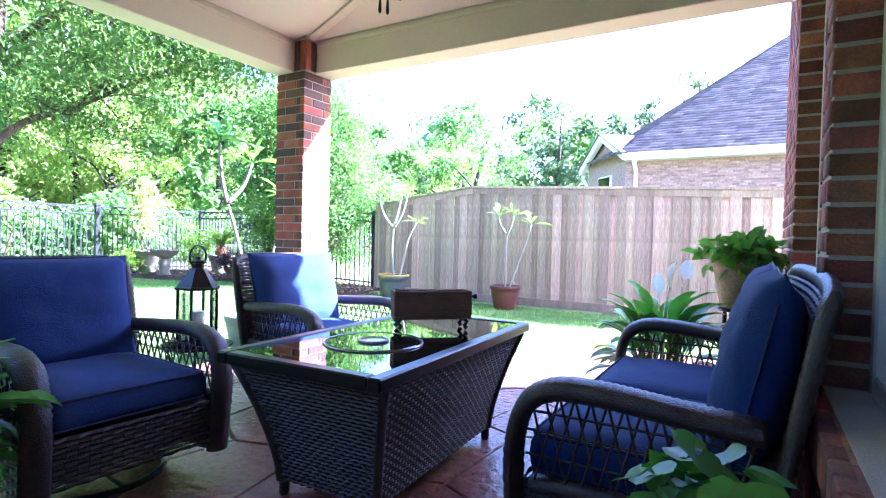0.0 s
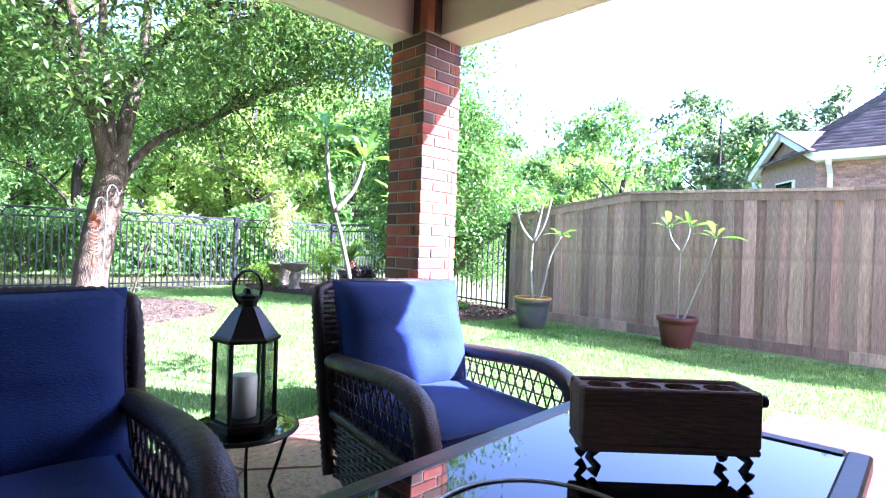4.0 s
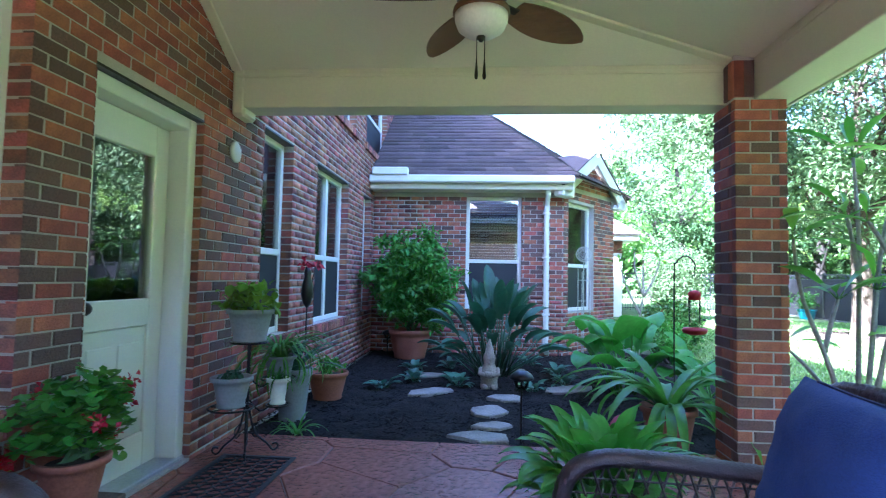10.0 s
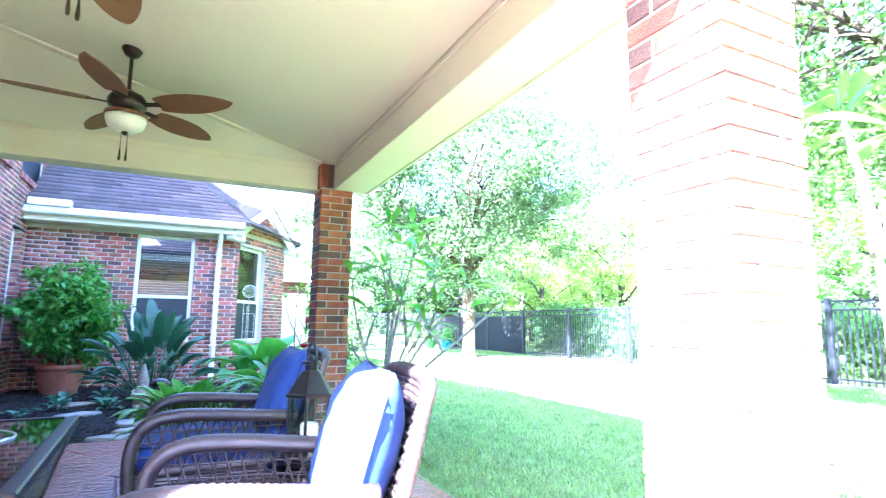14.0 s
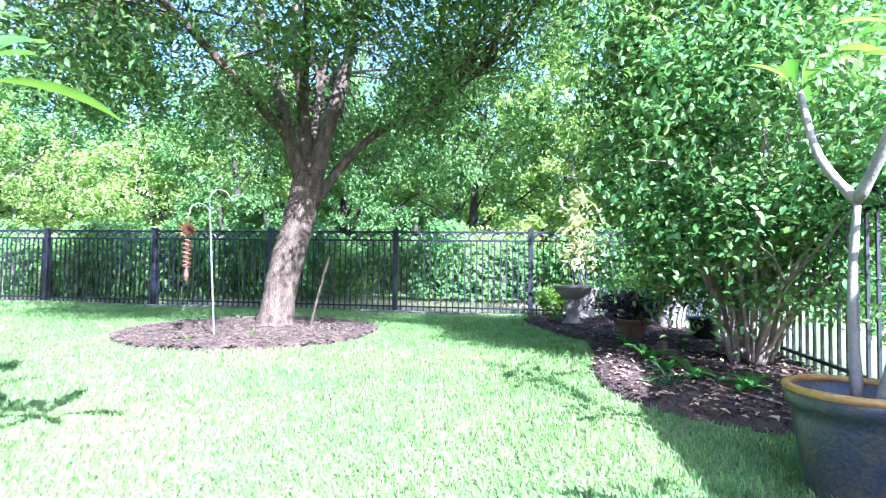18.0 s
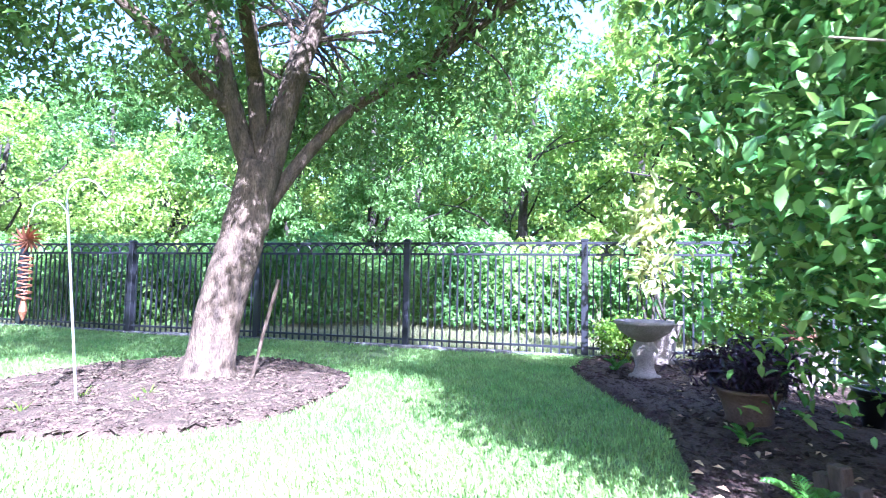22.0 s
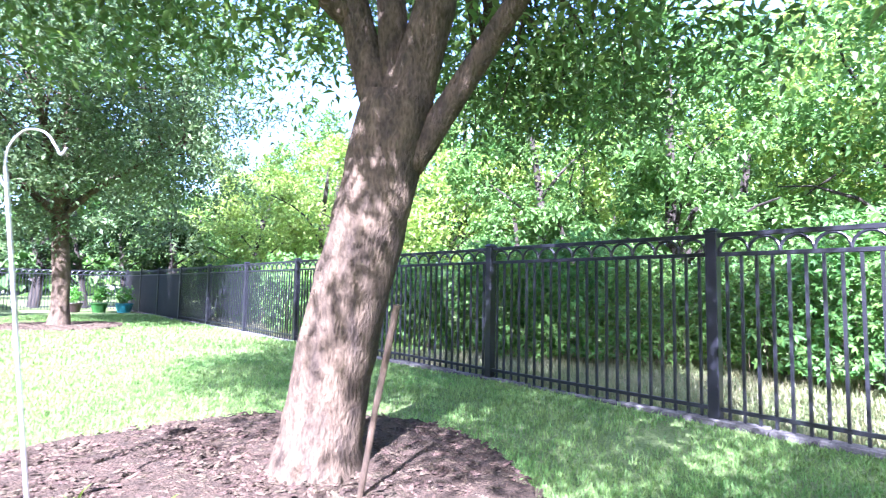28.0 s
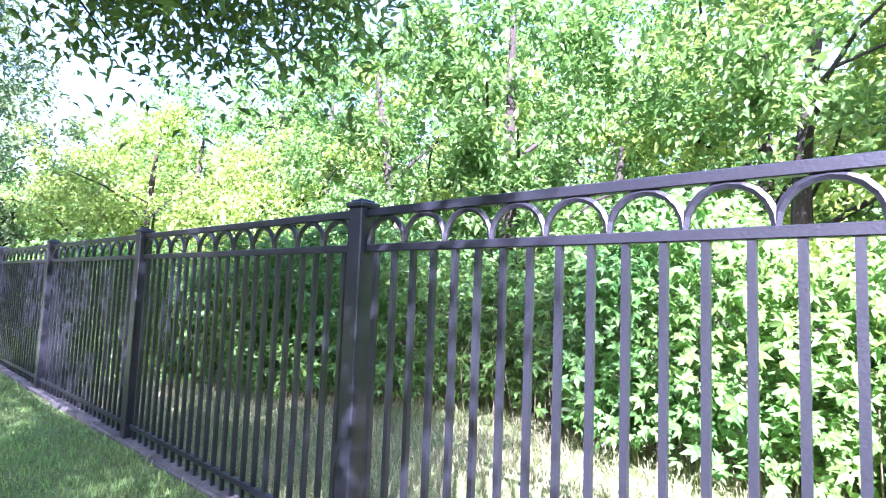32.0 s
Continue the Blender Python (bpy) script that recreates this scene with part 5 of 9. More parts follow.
    if swivel:
        rb = bmesh.new()
        ringp = [(0.30 * math.cos(a), 0.30 * math.sin(a), 0.018) for a in [2 * math.pi * i / 28 for i in range(28)]]
        tube(rb, ringp, 0.014, 8, closed=True)
        tube(rb, [(-0.30, 0, 0.02), (0, 0, 0.05), (0.30, 0, 0.02)], 0.012, 6)
        tube(rb, [(0, -0.30, 0.02), (0, 0, 0.05), (0, 0.30, 0.02)], 0.012, 6)
        tube(rb, [(0, 0, 0.03), (0, 0, 0.20)], 0.035, 12)
        part("swivel_base", rb, M_METAL, ch, "round dark metal swivel base")
    else:
        for sx in (B + 0.02, F):
            for sy in (-1, 1):
                part("leg", one_box((sx - 0.02, sy * (hw - 0.06) - 0.02, 0.0), (sx + 0.02, sy * (hw - 0.06) + 0.02, 0.17), 0.004), M_METAL, ch)
    return ch


chair = woven_seat("swivel_armchair", 0.86, 1, "dark brown wicker swivel armchair with navy blue cushions", True, "armchair")
chair["group"] = "armchairs on the patio"
SEAT_FIT = Matrix.Diagonal((0.88, 0.87, 0.90, 1))
chair.matrix_basis = pose(-2.46, 1.53, 0, 0, 0, -3) @ SEAT_FIT
copy_thing(chair, pose(-2.46, 2.90, 0, 0, 0, -11))
sofa = woven_seat("loveseat", 1.46, 2, "dark brown wicker loveseat with navy blue cushions against the house wall", False, "loveseat")
sofa.matrix_basis = pose(-0.42, 2.42, 0, 0, 0, 180) @ Matrix.Diagonal((0.70, 0.97, 0.96, 1))

# ---- fire table ----
tab = thing("fire_table", (-1.497, 2.315, 0), 2, label="dark wicker fire table with a black glass top", category="table")
TW, TL, TZ = 0.362, 0.668, 0.57
bm = bmesh.new()
for lo, hi in (((-TW, -TL, TZ - 0.045), (-TW + 0.05, TL, TZ)), ((TW - 0.05, -TL, TZ - 0.045), (TW, TL, TZ)), ((-TW + 0.05, -TL, TZ - 0.045), (TW - 0.05, -TL + 0.05, TZ)), ((-TW + 0.05, TL - 0.05, TZ - 0.045), (TW - 0.05, TL, TZ))):
    box(bm, lo, hi, 0.006)
part("top_frame", bm, M_METAL, tab)
part("glass_top", one_box((-TW + 0.05, -TL + 0.05, TZ - 0.03), (TW - 0.05, TL - 0.05, TZ - 0.004)), M_BLACKGLASS, tab, "glossy black glass top")
ringp = [(0.20 * math.cos(a), -0.20 + 0.20 * math.sin(a), TZ - 0.001) for a in [2 * math.pi * i / 48 for i in range(48)]]
part("burner_ring", one_tube(ringp, 0.004, 5, closed=True), M_STEEL, tab, "thin metal ring round the burner lid")
part("burner_lid", one_lathe([(0.19, 0), (0.19, 0.003), (0.185, 0.005), (0.01, 0.005)], 40, (0, -0.20, TZ - 0.004)), M_BLACKGLASS, tab)
part("lid_handle", one_lathe([(0.062, 0.0), (0.062, 0.008), (0.052, 0.010), (0.05, 0.004), (0.005, 0.003)], 28, (0, -0.20, TZ + 0.0015)), M_STEEL, tab, "round metal finger cup in the lid")
bw0, bl0, bw1, bl1, zb, zt = 0.225, 0.475, 0.34, 0.61, 0.055, TZ - 0.047
bm = bmesh.new()
for sx, sy in ((1, 0), (-1, 0), (0, 1), (0, -1)):
    def side(u, v, sx=sx, sy=sy):
        w_, l_ = bw0 + (bw1 - bw0) * v ** 1.5, bl0 + (bl1 - bl0) * v ** 1.5
        z = zb + (zt - zb) * v
        k = 2 * u - 1
        if sx:
            return Vector((sx * w_, k * l_, z)), Vector((sx, 0, 0))
        return Vector((k * w_, sy * l_, z)), Vector((0, sy, 0))
    weave(bm, side, 46 if sx else 26, 30, 0.016, 0.0045)
part("woven_base", bm, M_WICKER, tab, "tapered woven wicker base")
bm = bmesh.new()
for i in range(7):
    v0, v1 = i / 7, (i + 1) / 7
    f = lambda v: (bw0 + (bw1 - bw0) * v ** 1.5 - 0.012, bl0 + (bl1 - bl0) * v ** 1.5 - 0.012, zb + (zt - zb) * v)
    (a, b, c), (d, e, g) = f(v0), f(v1)
    vs = [bm.verts.new(p) for p in ((-a, -b, c), (a, -b, c), (a, b, c), (-a, b, c), (-d, -e, g), (d, -e, g), (d, e, g), (-d, e, g))]
    for q in ((0, 1, 5, 4), (1, 2, 6, 5), (2, 3, 7, 6), (3, 0, 4, 7)):
        bm.faces.new([vs[i] for i in q])
bmesh.ops.remove_doubles(bm, verts=bm.verts, dist=0.001)
part("base_lining", bm, M_WICKER, tab)
for sx in (-1, 1):
    for sy in (-1, 1):
        pts = [(sx * (bw0 + (bw1 - bw0) * v ** 1.5), sy * (bl0 + (bl1 - bl0) * v ** 1.5), zb + (zt - zb) * v) for v in [i / 8 for i in range(9)]]
        part("corner_post", one_tube(pts, 0.017, 8), M_WICKER, tab, smooth=True)
        part("foot", one_lathe([(0.018, 0), (0.02, 0.01), (0.02, 0.05), (0.012, 0.06)], 12, (sx * (bw0 - 0.01), sy * (bl0 - 0.01), 0)), M_METAL, tab)

# ---- wooden candle box on the fire table ----
cb = thing("candle_box", (-1.473, 2.53, TZ), 44, label="brown wooden candle box with round holes on metal feet", category="box")
bw, bd, z0, z1 = 0.185, 0.055, 0.062, 0.18
for nm, lo, hi in (("long_side", (-bw, -bd, z0), (bw, -bd + 0.016, z1)), ("long_side", (-bw, bd - 0.016, z0), (bw, bd, z1)), ("end_board", (-bw, -bd + 0.016, z0), (-bw + 0.016, bd - 0.016, z1)), ("end_board", (bw - 0.016, -bd + 0.016, z0), (bw, bd - 0.016, z1)), ("bottom_board", (-bw, -bd, z0 - 0.014), (bw, bd, z0))):
    part(nm, one_box(lo, hi, 0.004), M_CRATE, cb)
bm = bmesh.new()
n = 16
xs = [-bw + 0.018 + (2 * bw - 0.036) * i / 4 for i in range(5)]
for a, b in zip(xs, xs[1:]):
    cx = (a + b) / 2
    outer, inner = [], []
    for i in range(n):
        t = 2 * math.pi * i / n
        c_, s_ = math.cos(t), math.sin(t)
        k = 1 / max(abs(c_), abs(s_))
        outer.append(bm.verts.new((cx + c_ * k * (b - a) / 2, s_ * k * (bd - 0.018), z1 - 0.006)))
        inner.append(bm.verts.new((cx + 0.037 * c_, 0.033 * s_, z1 - 0.006)))
    low = [bm.verts.new((v.co.x, v.co.y, z1 - 0.05)) for v in inner]
    for i in range(n):
        bm.faces.new((outer[i], outer[(i + 1) % n], inner[(i + 1) % n], inner[i]))
        bm.faces.new((inner[i], inner[(i + 1) % n], low[(i + 1) % n], low[i]))
part("lid", bm, M_CRATE, cb, "pierced wooden top")
for sx in (-1, 1):
    for sy in (-1, 1):
        bm = one_tube([(sx * 0.150, sy * 0.035, 0.050), (sx * 0.165, sy * 0.045, 0.034), (sx * 0.150, sy * 0.05, 0.018), (sx * 0.162, sy * 0.055, 0.006)], [0.012, 0.009, 0.010, 0.013], 8)
        part("foot", bm, M_METAL, cb, "curled dark metal foot", True)
bm = one_lathe([(0.006, 0), (0.006, 0.02), (0.014, 0.024), (0.014, 0.036), (0.004, 0.04)], 12)
bmesh.ops.transform(bm, matrix=Matrix.Translation((bw, 0, 0.15)) @ Matrix.Rotation(radians(90), 4, 'Y'), verts=bm.verts)
part("knob", bm, M_METAL, cb, smooth=True)

# ---- side table with lantern ----
LX, LY = -2.80, 2.23
st = thing("side_table", (LX, LY, 0), label="small round glass side table on thin dark metal legs", category="table")
part("table_glass", one_lathe([(0.195, 0), (0.2, 0.004), (0.195, 0.008), (0.01, 0.008)], 36, (0, 0, 0.475)), M_CLEAR, st, "clear round glass top")
rp = [(0.2 * math.cos(a), 0.2 * math.sin(a), 0.473) for a in [2 * math.pi * i / 36 for i in range(36)]]
part("rim", one_tube(rp, 0.010, 6, closed=True), M_METAL, st)
for k in range(3):
    a = 2 * math.pi * k / 3 + 0.5
    part("leg", one_tube([(0.19 * math.cos(a), 0.19 * math.sin(a), 0.47), (0.12 * math.cos(a), 0.12 * math.sin(a), 0.24), (0.20 * math.cos(a), 0.20 * math.sin(a), 0.008)], 0.008, 6), M_METAL, st)
ln = thing("lantern", (LX, LY, 0.485), 8, label="black metal candle lantern with glass sides and a ring handle", category="lantern")
hh = 0.33
def hexr(r):
    return [(r * math.cos(math.pi / 3 * i + math.pi / 6), r * math.sin(math.pi / 3 * i + math.pi / 6)) for i in range(6)]
bm = bmesh.new()
prism(bm, hexr(0.125), 0.0, 0.022)
prism(bm, hexr(0.112), 0.022, 0.034)
part("base", bm, M_METAL, ln)
for i, (px, py) in enumerate(hexr(0.112)):
    part("upright", one_tube([(px, py, 0.03), (px, py, hh)], 0.0085, 5), M_METAL, ln)
    qx, qy = hexr(0.112)[(i + 1) % 6]
    bm = bmesh.new()
    mx, my = (px + qx) / 2 * 0.985, (py + qy) / 2 * 0.985
    dx, dy = (qx - px) * 0.44, (qy - py) * 0.44
    vs = [bm.verts.new(p) for p in ((mx - dx, my - dy, 0.036), (mx + dx, my + dy, 0.036), (mx + dx, my + dy, hh), (mx - dx, my - dy, hh))]
    bm.faces.new(vs)
    bmesh.ops.solidify(bm, geom=bm.faces[:], thickness=0.003)
    p = part("glass_pane", bm, M_CLEAR, ln)
    p.visible_shadow = False
bm = bmesh.new()
lathe(bm, [(0.128, hh), (0.132, hh + 0.012), (0.118, hh + 0.02), (0.045, hh + 0.125), (0.035, hh + 0.13), (0.035, hh + 0.155), (0.05, hh + 0.16), (0.048, hh + 0.172), (0.02, hh + 0.182), (0.012, hh + 0.2)], 6)
bmesh.ops.rotate(bm, cent=(0, 0, 0), matrix=Matrix.Rotation(math.pi / 6, 3, 'Z'), verts=bm.verts)
part("roof", bm, M_METAL, ln, "stepped black metal lantern roof")
hp = [(0.062 * math.sin(a), 0, hh + 0.20 - 0.068 * math.cos(a)) for a in [math.radians(28 + 304 * i / 20) for i in range(21)]]
part("ring_handle", one_tube(hp, 0.0058, 7), M_METAL, ln)
st.matrix_basis = pose(LX, LY, 0) @ Matrix.Diagonal((0.9, 0.9, 0.80, 1))
ln.matrix_basis = pose(LX, LY, 0.387, 0, 0, 98) @ Matrix.Diagonal((0.9, 0.9, 0.9, 1))
part("candle", one_lathe([(0.045, 0.036), (0.045, 0.19), (0.04, 0.196), (0.01, 0.188)], 20), M_CANDLE, ln, "white pillar candle", True)

# ---- ceiling fans ----
def ceiling_fan(at, turn, zc):
    fan = thing("ceiling_fan", at, turn, label="bronze ceiling fan with five brown palm blades and light bowl", category="ceiling fan", group="patio ceiling fans")
    part("canopy", one_lathe([(0.065, 0), (0.07, -0.02), (0.045, -0.06), (0.02, -0.075)], 24, (0, 0, zc)), M_BRONZE, fan, smooth=True)
    part("downrod", one_tube([(0, 0, zc - 0.06), (0, 0, 0.19)], 0.013, 10), M_BRONZE, fan)
    part("motor", one_lathe([(0.03, 0.21), (0.05, 0.19), (0.10, 0.17), (0.125, 0.13), (0.12, 0.085), (0.085, 0.06), (0.07, 0.03)], 30), M_BRONZE, fan, smooth=True)
    part("light_collar", one_lathe([(0.07, 0.045), (0.135, 0.035), (0.138, 0.015), (0.115, 0.005)], 30), M_FANBLADE, fan, "brown collar above the light bowl", True)
    part("light_bowl", one_lathe([(0.128, 0.008), (0.127, -0.02), (0.112, -0.06), (0.07, -0.088), (0.02, -0.096)], 30), M_FROST, fan, "frosted glass light bowl", True)
    part("finial", one_lathe([(0.022, -0.092), (0.02, -0.107), (0.006, -0.122)], 14), M_BRONZE, fan, smooth=True)
    for k in range(5):
        a = 72 * k
        m = Matrix.Rotation(radians(a), 4, 'Z') @ Matrix.Translation((0, 0, 0.10)) @ Matrix.Rotation(radians(-13), 4, 'X')
        bm = bmesh.new()
        box(bm, (0.09, -0.022, -0.006), (0.24, 0.022, 0.004), 0.004, m)
        part("blade_arm", bm, M_BRONZE, fan)
        bm = bmesh.new()
        n = 14
        top, bot = [], []
        for i in range(n + 1):
            t = i / n
            x_ = 0.22 + 0.54 * t
            w_ = 0.108 * math.sin(math.pi * min(1, 0.18 + 0.82 * t) ** 1.05) ** 0.62 if t < 1 else 0.004
            row = []
            for j in range(5):
                q = j / 4 * 2 - 1
                row.append((x_, w_ * q, 0.006 * (1 - q * q) + 0.004))
            top.append([bm.verts.new(m @ Vector(p)) for p in row])
            bot.append([bm.verts.new(m @ Vector((p[0], p[1], p[2] - 0.008))) for p in row])
        for i in range(n):
            for j in range(4):
                bm.faces.new((top[i][j], top[i + 1][j], top[i + 1][j + 1], top[i][j + 1]))
                bm.faces.new((bot[i][j + 1], bot[i + 1][j + 1], bot[i + 1][j], bot[i][j]))
            bm.faces.new((top[i][0], bot[i][0], bot[i + 1][0], top[i + 1][0]))
            bm.faces.new((top[i][4], top[i + 1][4], bot[i + 1][4], bot[i][4]))
        part("blade", bm, M_FANBLADE, fan, "leaf shaped woven palm blade")
    for dx in (-0.018, 0.02):
        bm = bmesh.new()
        tube(bm, [(dx, 0, -0.07), (dx, 0, -0.27)], 0.0022, 4)
        lathe(bm, [(0.003, -0.205), (0.009, -0.285), (0.007, -0.30), (0.001, -0.305)], 8, (dx, 0, 0))
        part("pull_chain", bm, M_BRONZE, fan)
    return fan


fan = ceiling_fan((-1.80, 0.58, 2.42), 6, 0.53)
copy_thing(fan, pose(-1.80, 2.54, 2.415, 0, 0, 47))

# ---- plant helpers ----
def leaf_bm(ln, wd, e0, e1, pet=0.0, fold=0.22, n=8, shape="lance", wave=0.0, pr=0.0035):
    """A leaf rising from the origin along +X: a stalk, then a folded blade whose slope turns from e0 to e1 degrees."""
    bm = bmesh.new()
    p = Vector((0, 0, 0))
    d0 = Vector((math.cos(radians(e0)), 0, math.sin(radians(e0))))
    if pet > 0:
        pts = [p, p + d0 * pet * 0.5 + Vector((0.0, 0, 0.02 * pet)), p + d0 * pet]
        tube(bm, pts, [pr * 1.3, pr, pr * 0.8], 4)
        p = p + d0 * pet
    back = 0.22 * ln if shape == "heart" else 0.0
    rows = []
    q = p.copy()
    for i in range(n + 1):
        t = i / n
        e = radians(e0 + (e1 - e0) * t)
        d = Vector((math.cos(e), 0, math.sin(e)))
        u = Vector((-math.sin(e), 0, math.cos(e)))
        if i:
            q = q + d * (ln / n)
        if shape == "strap":
            w = wd * (1 - t ** 4) ** 0.6
        elif shape == "paddle":
            w = wd * math.sin(math.pi * min(1, 0.04 + 0.96 * t) ** 0.95) ** 0.6 if t < 1 else 0
        elif shape == "heart":
            w = wd * (1 - t) ** 0.62 * (0.55 + 1.6 * t) ** 0.55 * 1.05
        elif shape == "club":
            w = wd * max(0.0, math.sin(math.pi * t ** 1.45)) ** 0.7
        else:
            w = wd * max(0.0, math.sin(math.pi * t ** 0.78)) ** 0.85
        wv = wave * math.sin(t * 17) * wd
        c = q - d * back * (1 if i == 0 else 0)
        rows.append([bm.verts.new(q + Vector((0, -w / 2, 0)) + u * (w * fold + wv) - d * back * (1 - t) ** 3),
                     bm.verts.new(q),
                     bm.verts.new(q + Vector((0, w / 2, 0)) + u * (w * fold - wv) - d * back * (1 - t) ** 3)])
    for a, b in zip(rows, rows[1:]):
        for j in (0, 1):
            bm.faces.new((a[j], a[j + 1], b[j + 1], b[j]))
    bmesh.ops.remove_doubles(bm, verts=bm.verts, dist=0.0004)
    return bm


def to_mesh(name, bm, material, smooth=True):
    me = bpy.data.meshes.new(name)
    bm.to_mesh(me)
    bm.free()
    if smooth:
        me.polygons.foreach_set("use_smooth", [True] * len(me.polygons))
    me.materials.append(material)
    return me


def rosette(parent, count, variants, rng, at=(0, 0, 0), r=0.03, size=(0.8, 1.15), tilt=6, name="leaf", start=0.0):
    """Leaves round a point: objects of their own on a few shared meshes."""
    for k in range(count):
        a = start + k * 137.5 + rng.uniform(-14, 14)
        me = variants[int(rng.integers(0, len(variants)))]
        ob = new(name, me)
        ob.parent = parent
        s = rng.uniform(*size)
        rr = r * rng.uniform(0.2, 1)
        ob.matrix_basis = pose(at[0] + rr * math.cos(radians(a)), at[1] + rr * math.sin(radians(a)), at[2], rng.uniform(-tilt, tilt), rng.uniform(-tilt, tilt), a) @ Matrix.Scale(s, 4)


def pot_parts(parent, r, h, material, rim=0.02, taper_=0.72, rings=0, soil=True, at=(0, 0, 0), nm="pot", label=""):
    prof = [(r * taper_, 0.0), (r * taper_ * 1.02, 0.01)]
    for i in range(1, 7):
        t = i / 7
        rr = r * (taper_ + (1 - taper_) * t ** 0.8) - rim * 0.5
        prof.append((rr + (0.004 if rings and i % 2 else 0), h * 0.84 * t))
    prof += [(r - rim * 0.5, h * 0.84), (r + rim * 0.4, h * 0.86), (r + rim * 0.5, h * 0.985), (r + rim * 0.25, h), (r - rim * 0.6, h), (r - rim, h * 0.88), (r * 0.5, h * 0.86)]
    ob = part(nm, one_lathe(prof, 30, at), material, parent, label, True)
    if soil:
        bm = one_lathe([(r - rim * 1.05, h * 0.86), (r * 0.6, h * 0.90), (r * 0.2, h * 0.915)], 20, at)
        part("soil", bm, M_MULCH, parent)
    return ob


def gzz(x, y):
    return float(ground_z(x, y))


# ---- beds of soil and mulch ----
def inside(px, py, poly):
    x, y = np.asarray(px), np.asarray(py)
    c = np.zeros(x.shape, bool)
    n = len(poly)
    for i in range(n):
        x0, y0 = poly[i]
        x1, y1 = poly[(i + 1) % n]
        if y0 == y1:
            continue
        hit_ = ((y0 > y) != (y1 > y)) & (x < (x1 - x0) * (y - y0) / (y1 - y0) + x0)
        c ^= hit_
    return c


def ellipse(cx, cy, rx, ry, n=40, wob=0.04):
    return [(cx + rx * math.cos(a) * (1 + wob * math.sin(3 * a + cx)), cy + ry * math.sin(a) * (1 + wob * math.cos(4 * a + cy))) for a in [2 * math.pi * i / n for i in range(n)]]


BED_SIDE = [(-0.002, SY0 - 0.005), (-3.75, SY0 - 0.005), (-4.15, -1.0), (-4.45, -1.8), (-4.55, -3.0), (-4.75, -4.4), (-5.2, -5.9), (-5.6, -7.1), (-5.9, -7.9), (-5.7, -8.5), (-5.2, -9.0), (BCX - 0.03, -9.2), (BCX - 0.005, BCY), (WX - 0.005, WY + 0.005), (-0.002, WY + 0.005)]
BED_TREE = ellipse(-9.15, 3.15, 1.47, 1.49)
BED_TREE2 = ellipse(-9.8, -8.95, 1.35, 1.35)
BED_CORNER = [(-12.38, 6.75), (-11.8, 6.5), (-11.2, 6.4), (-10.2, 6.7), (-9.0, 7.05), (-8.1, 7.0), (-7.35, 6.87), (-7.0, 6.92), (-6.7, 7.05), (-6.4, 7.3), (-6.18, 7.66), (-6.12, 8.1), (-6.3, 8.58), (-8.0, 8.72), (-10.0, 8.82), (-12.38, 8.92)]
BEDS = [BED_SIDE, BED_TREE, BED_TREE2, BED_CORNER]


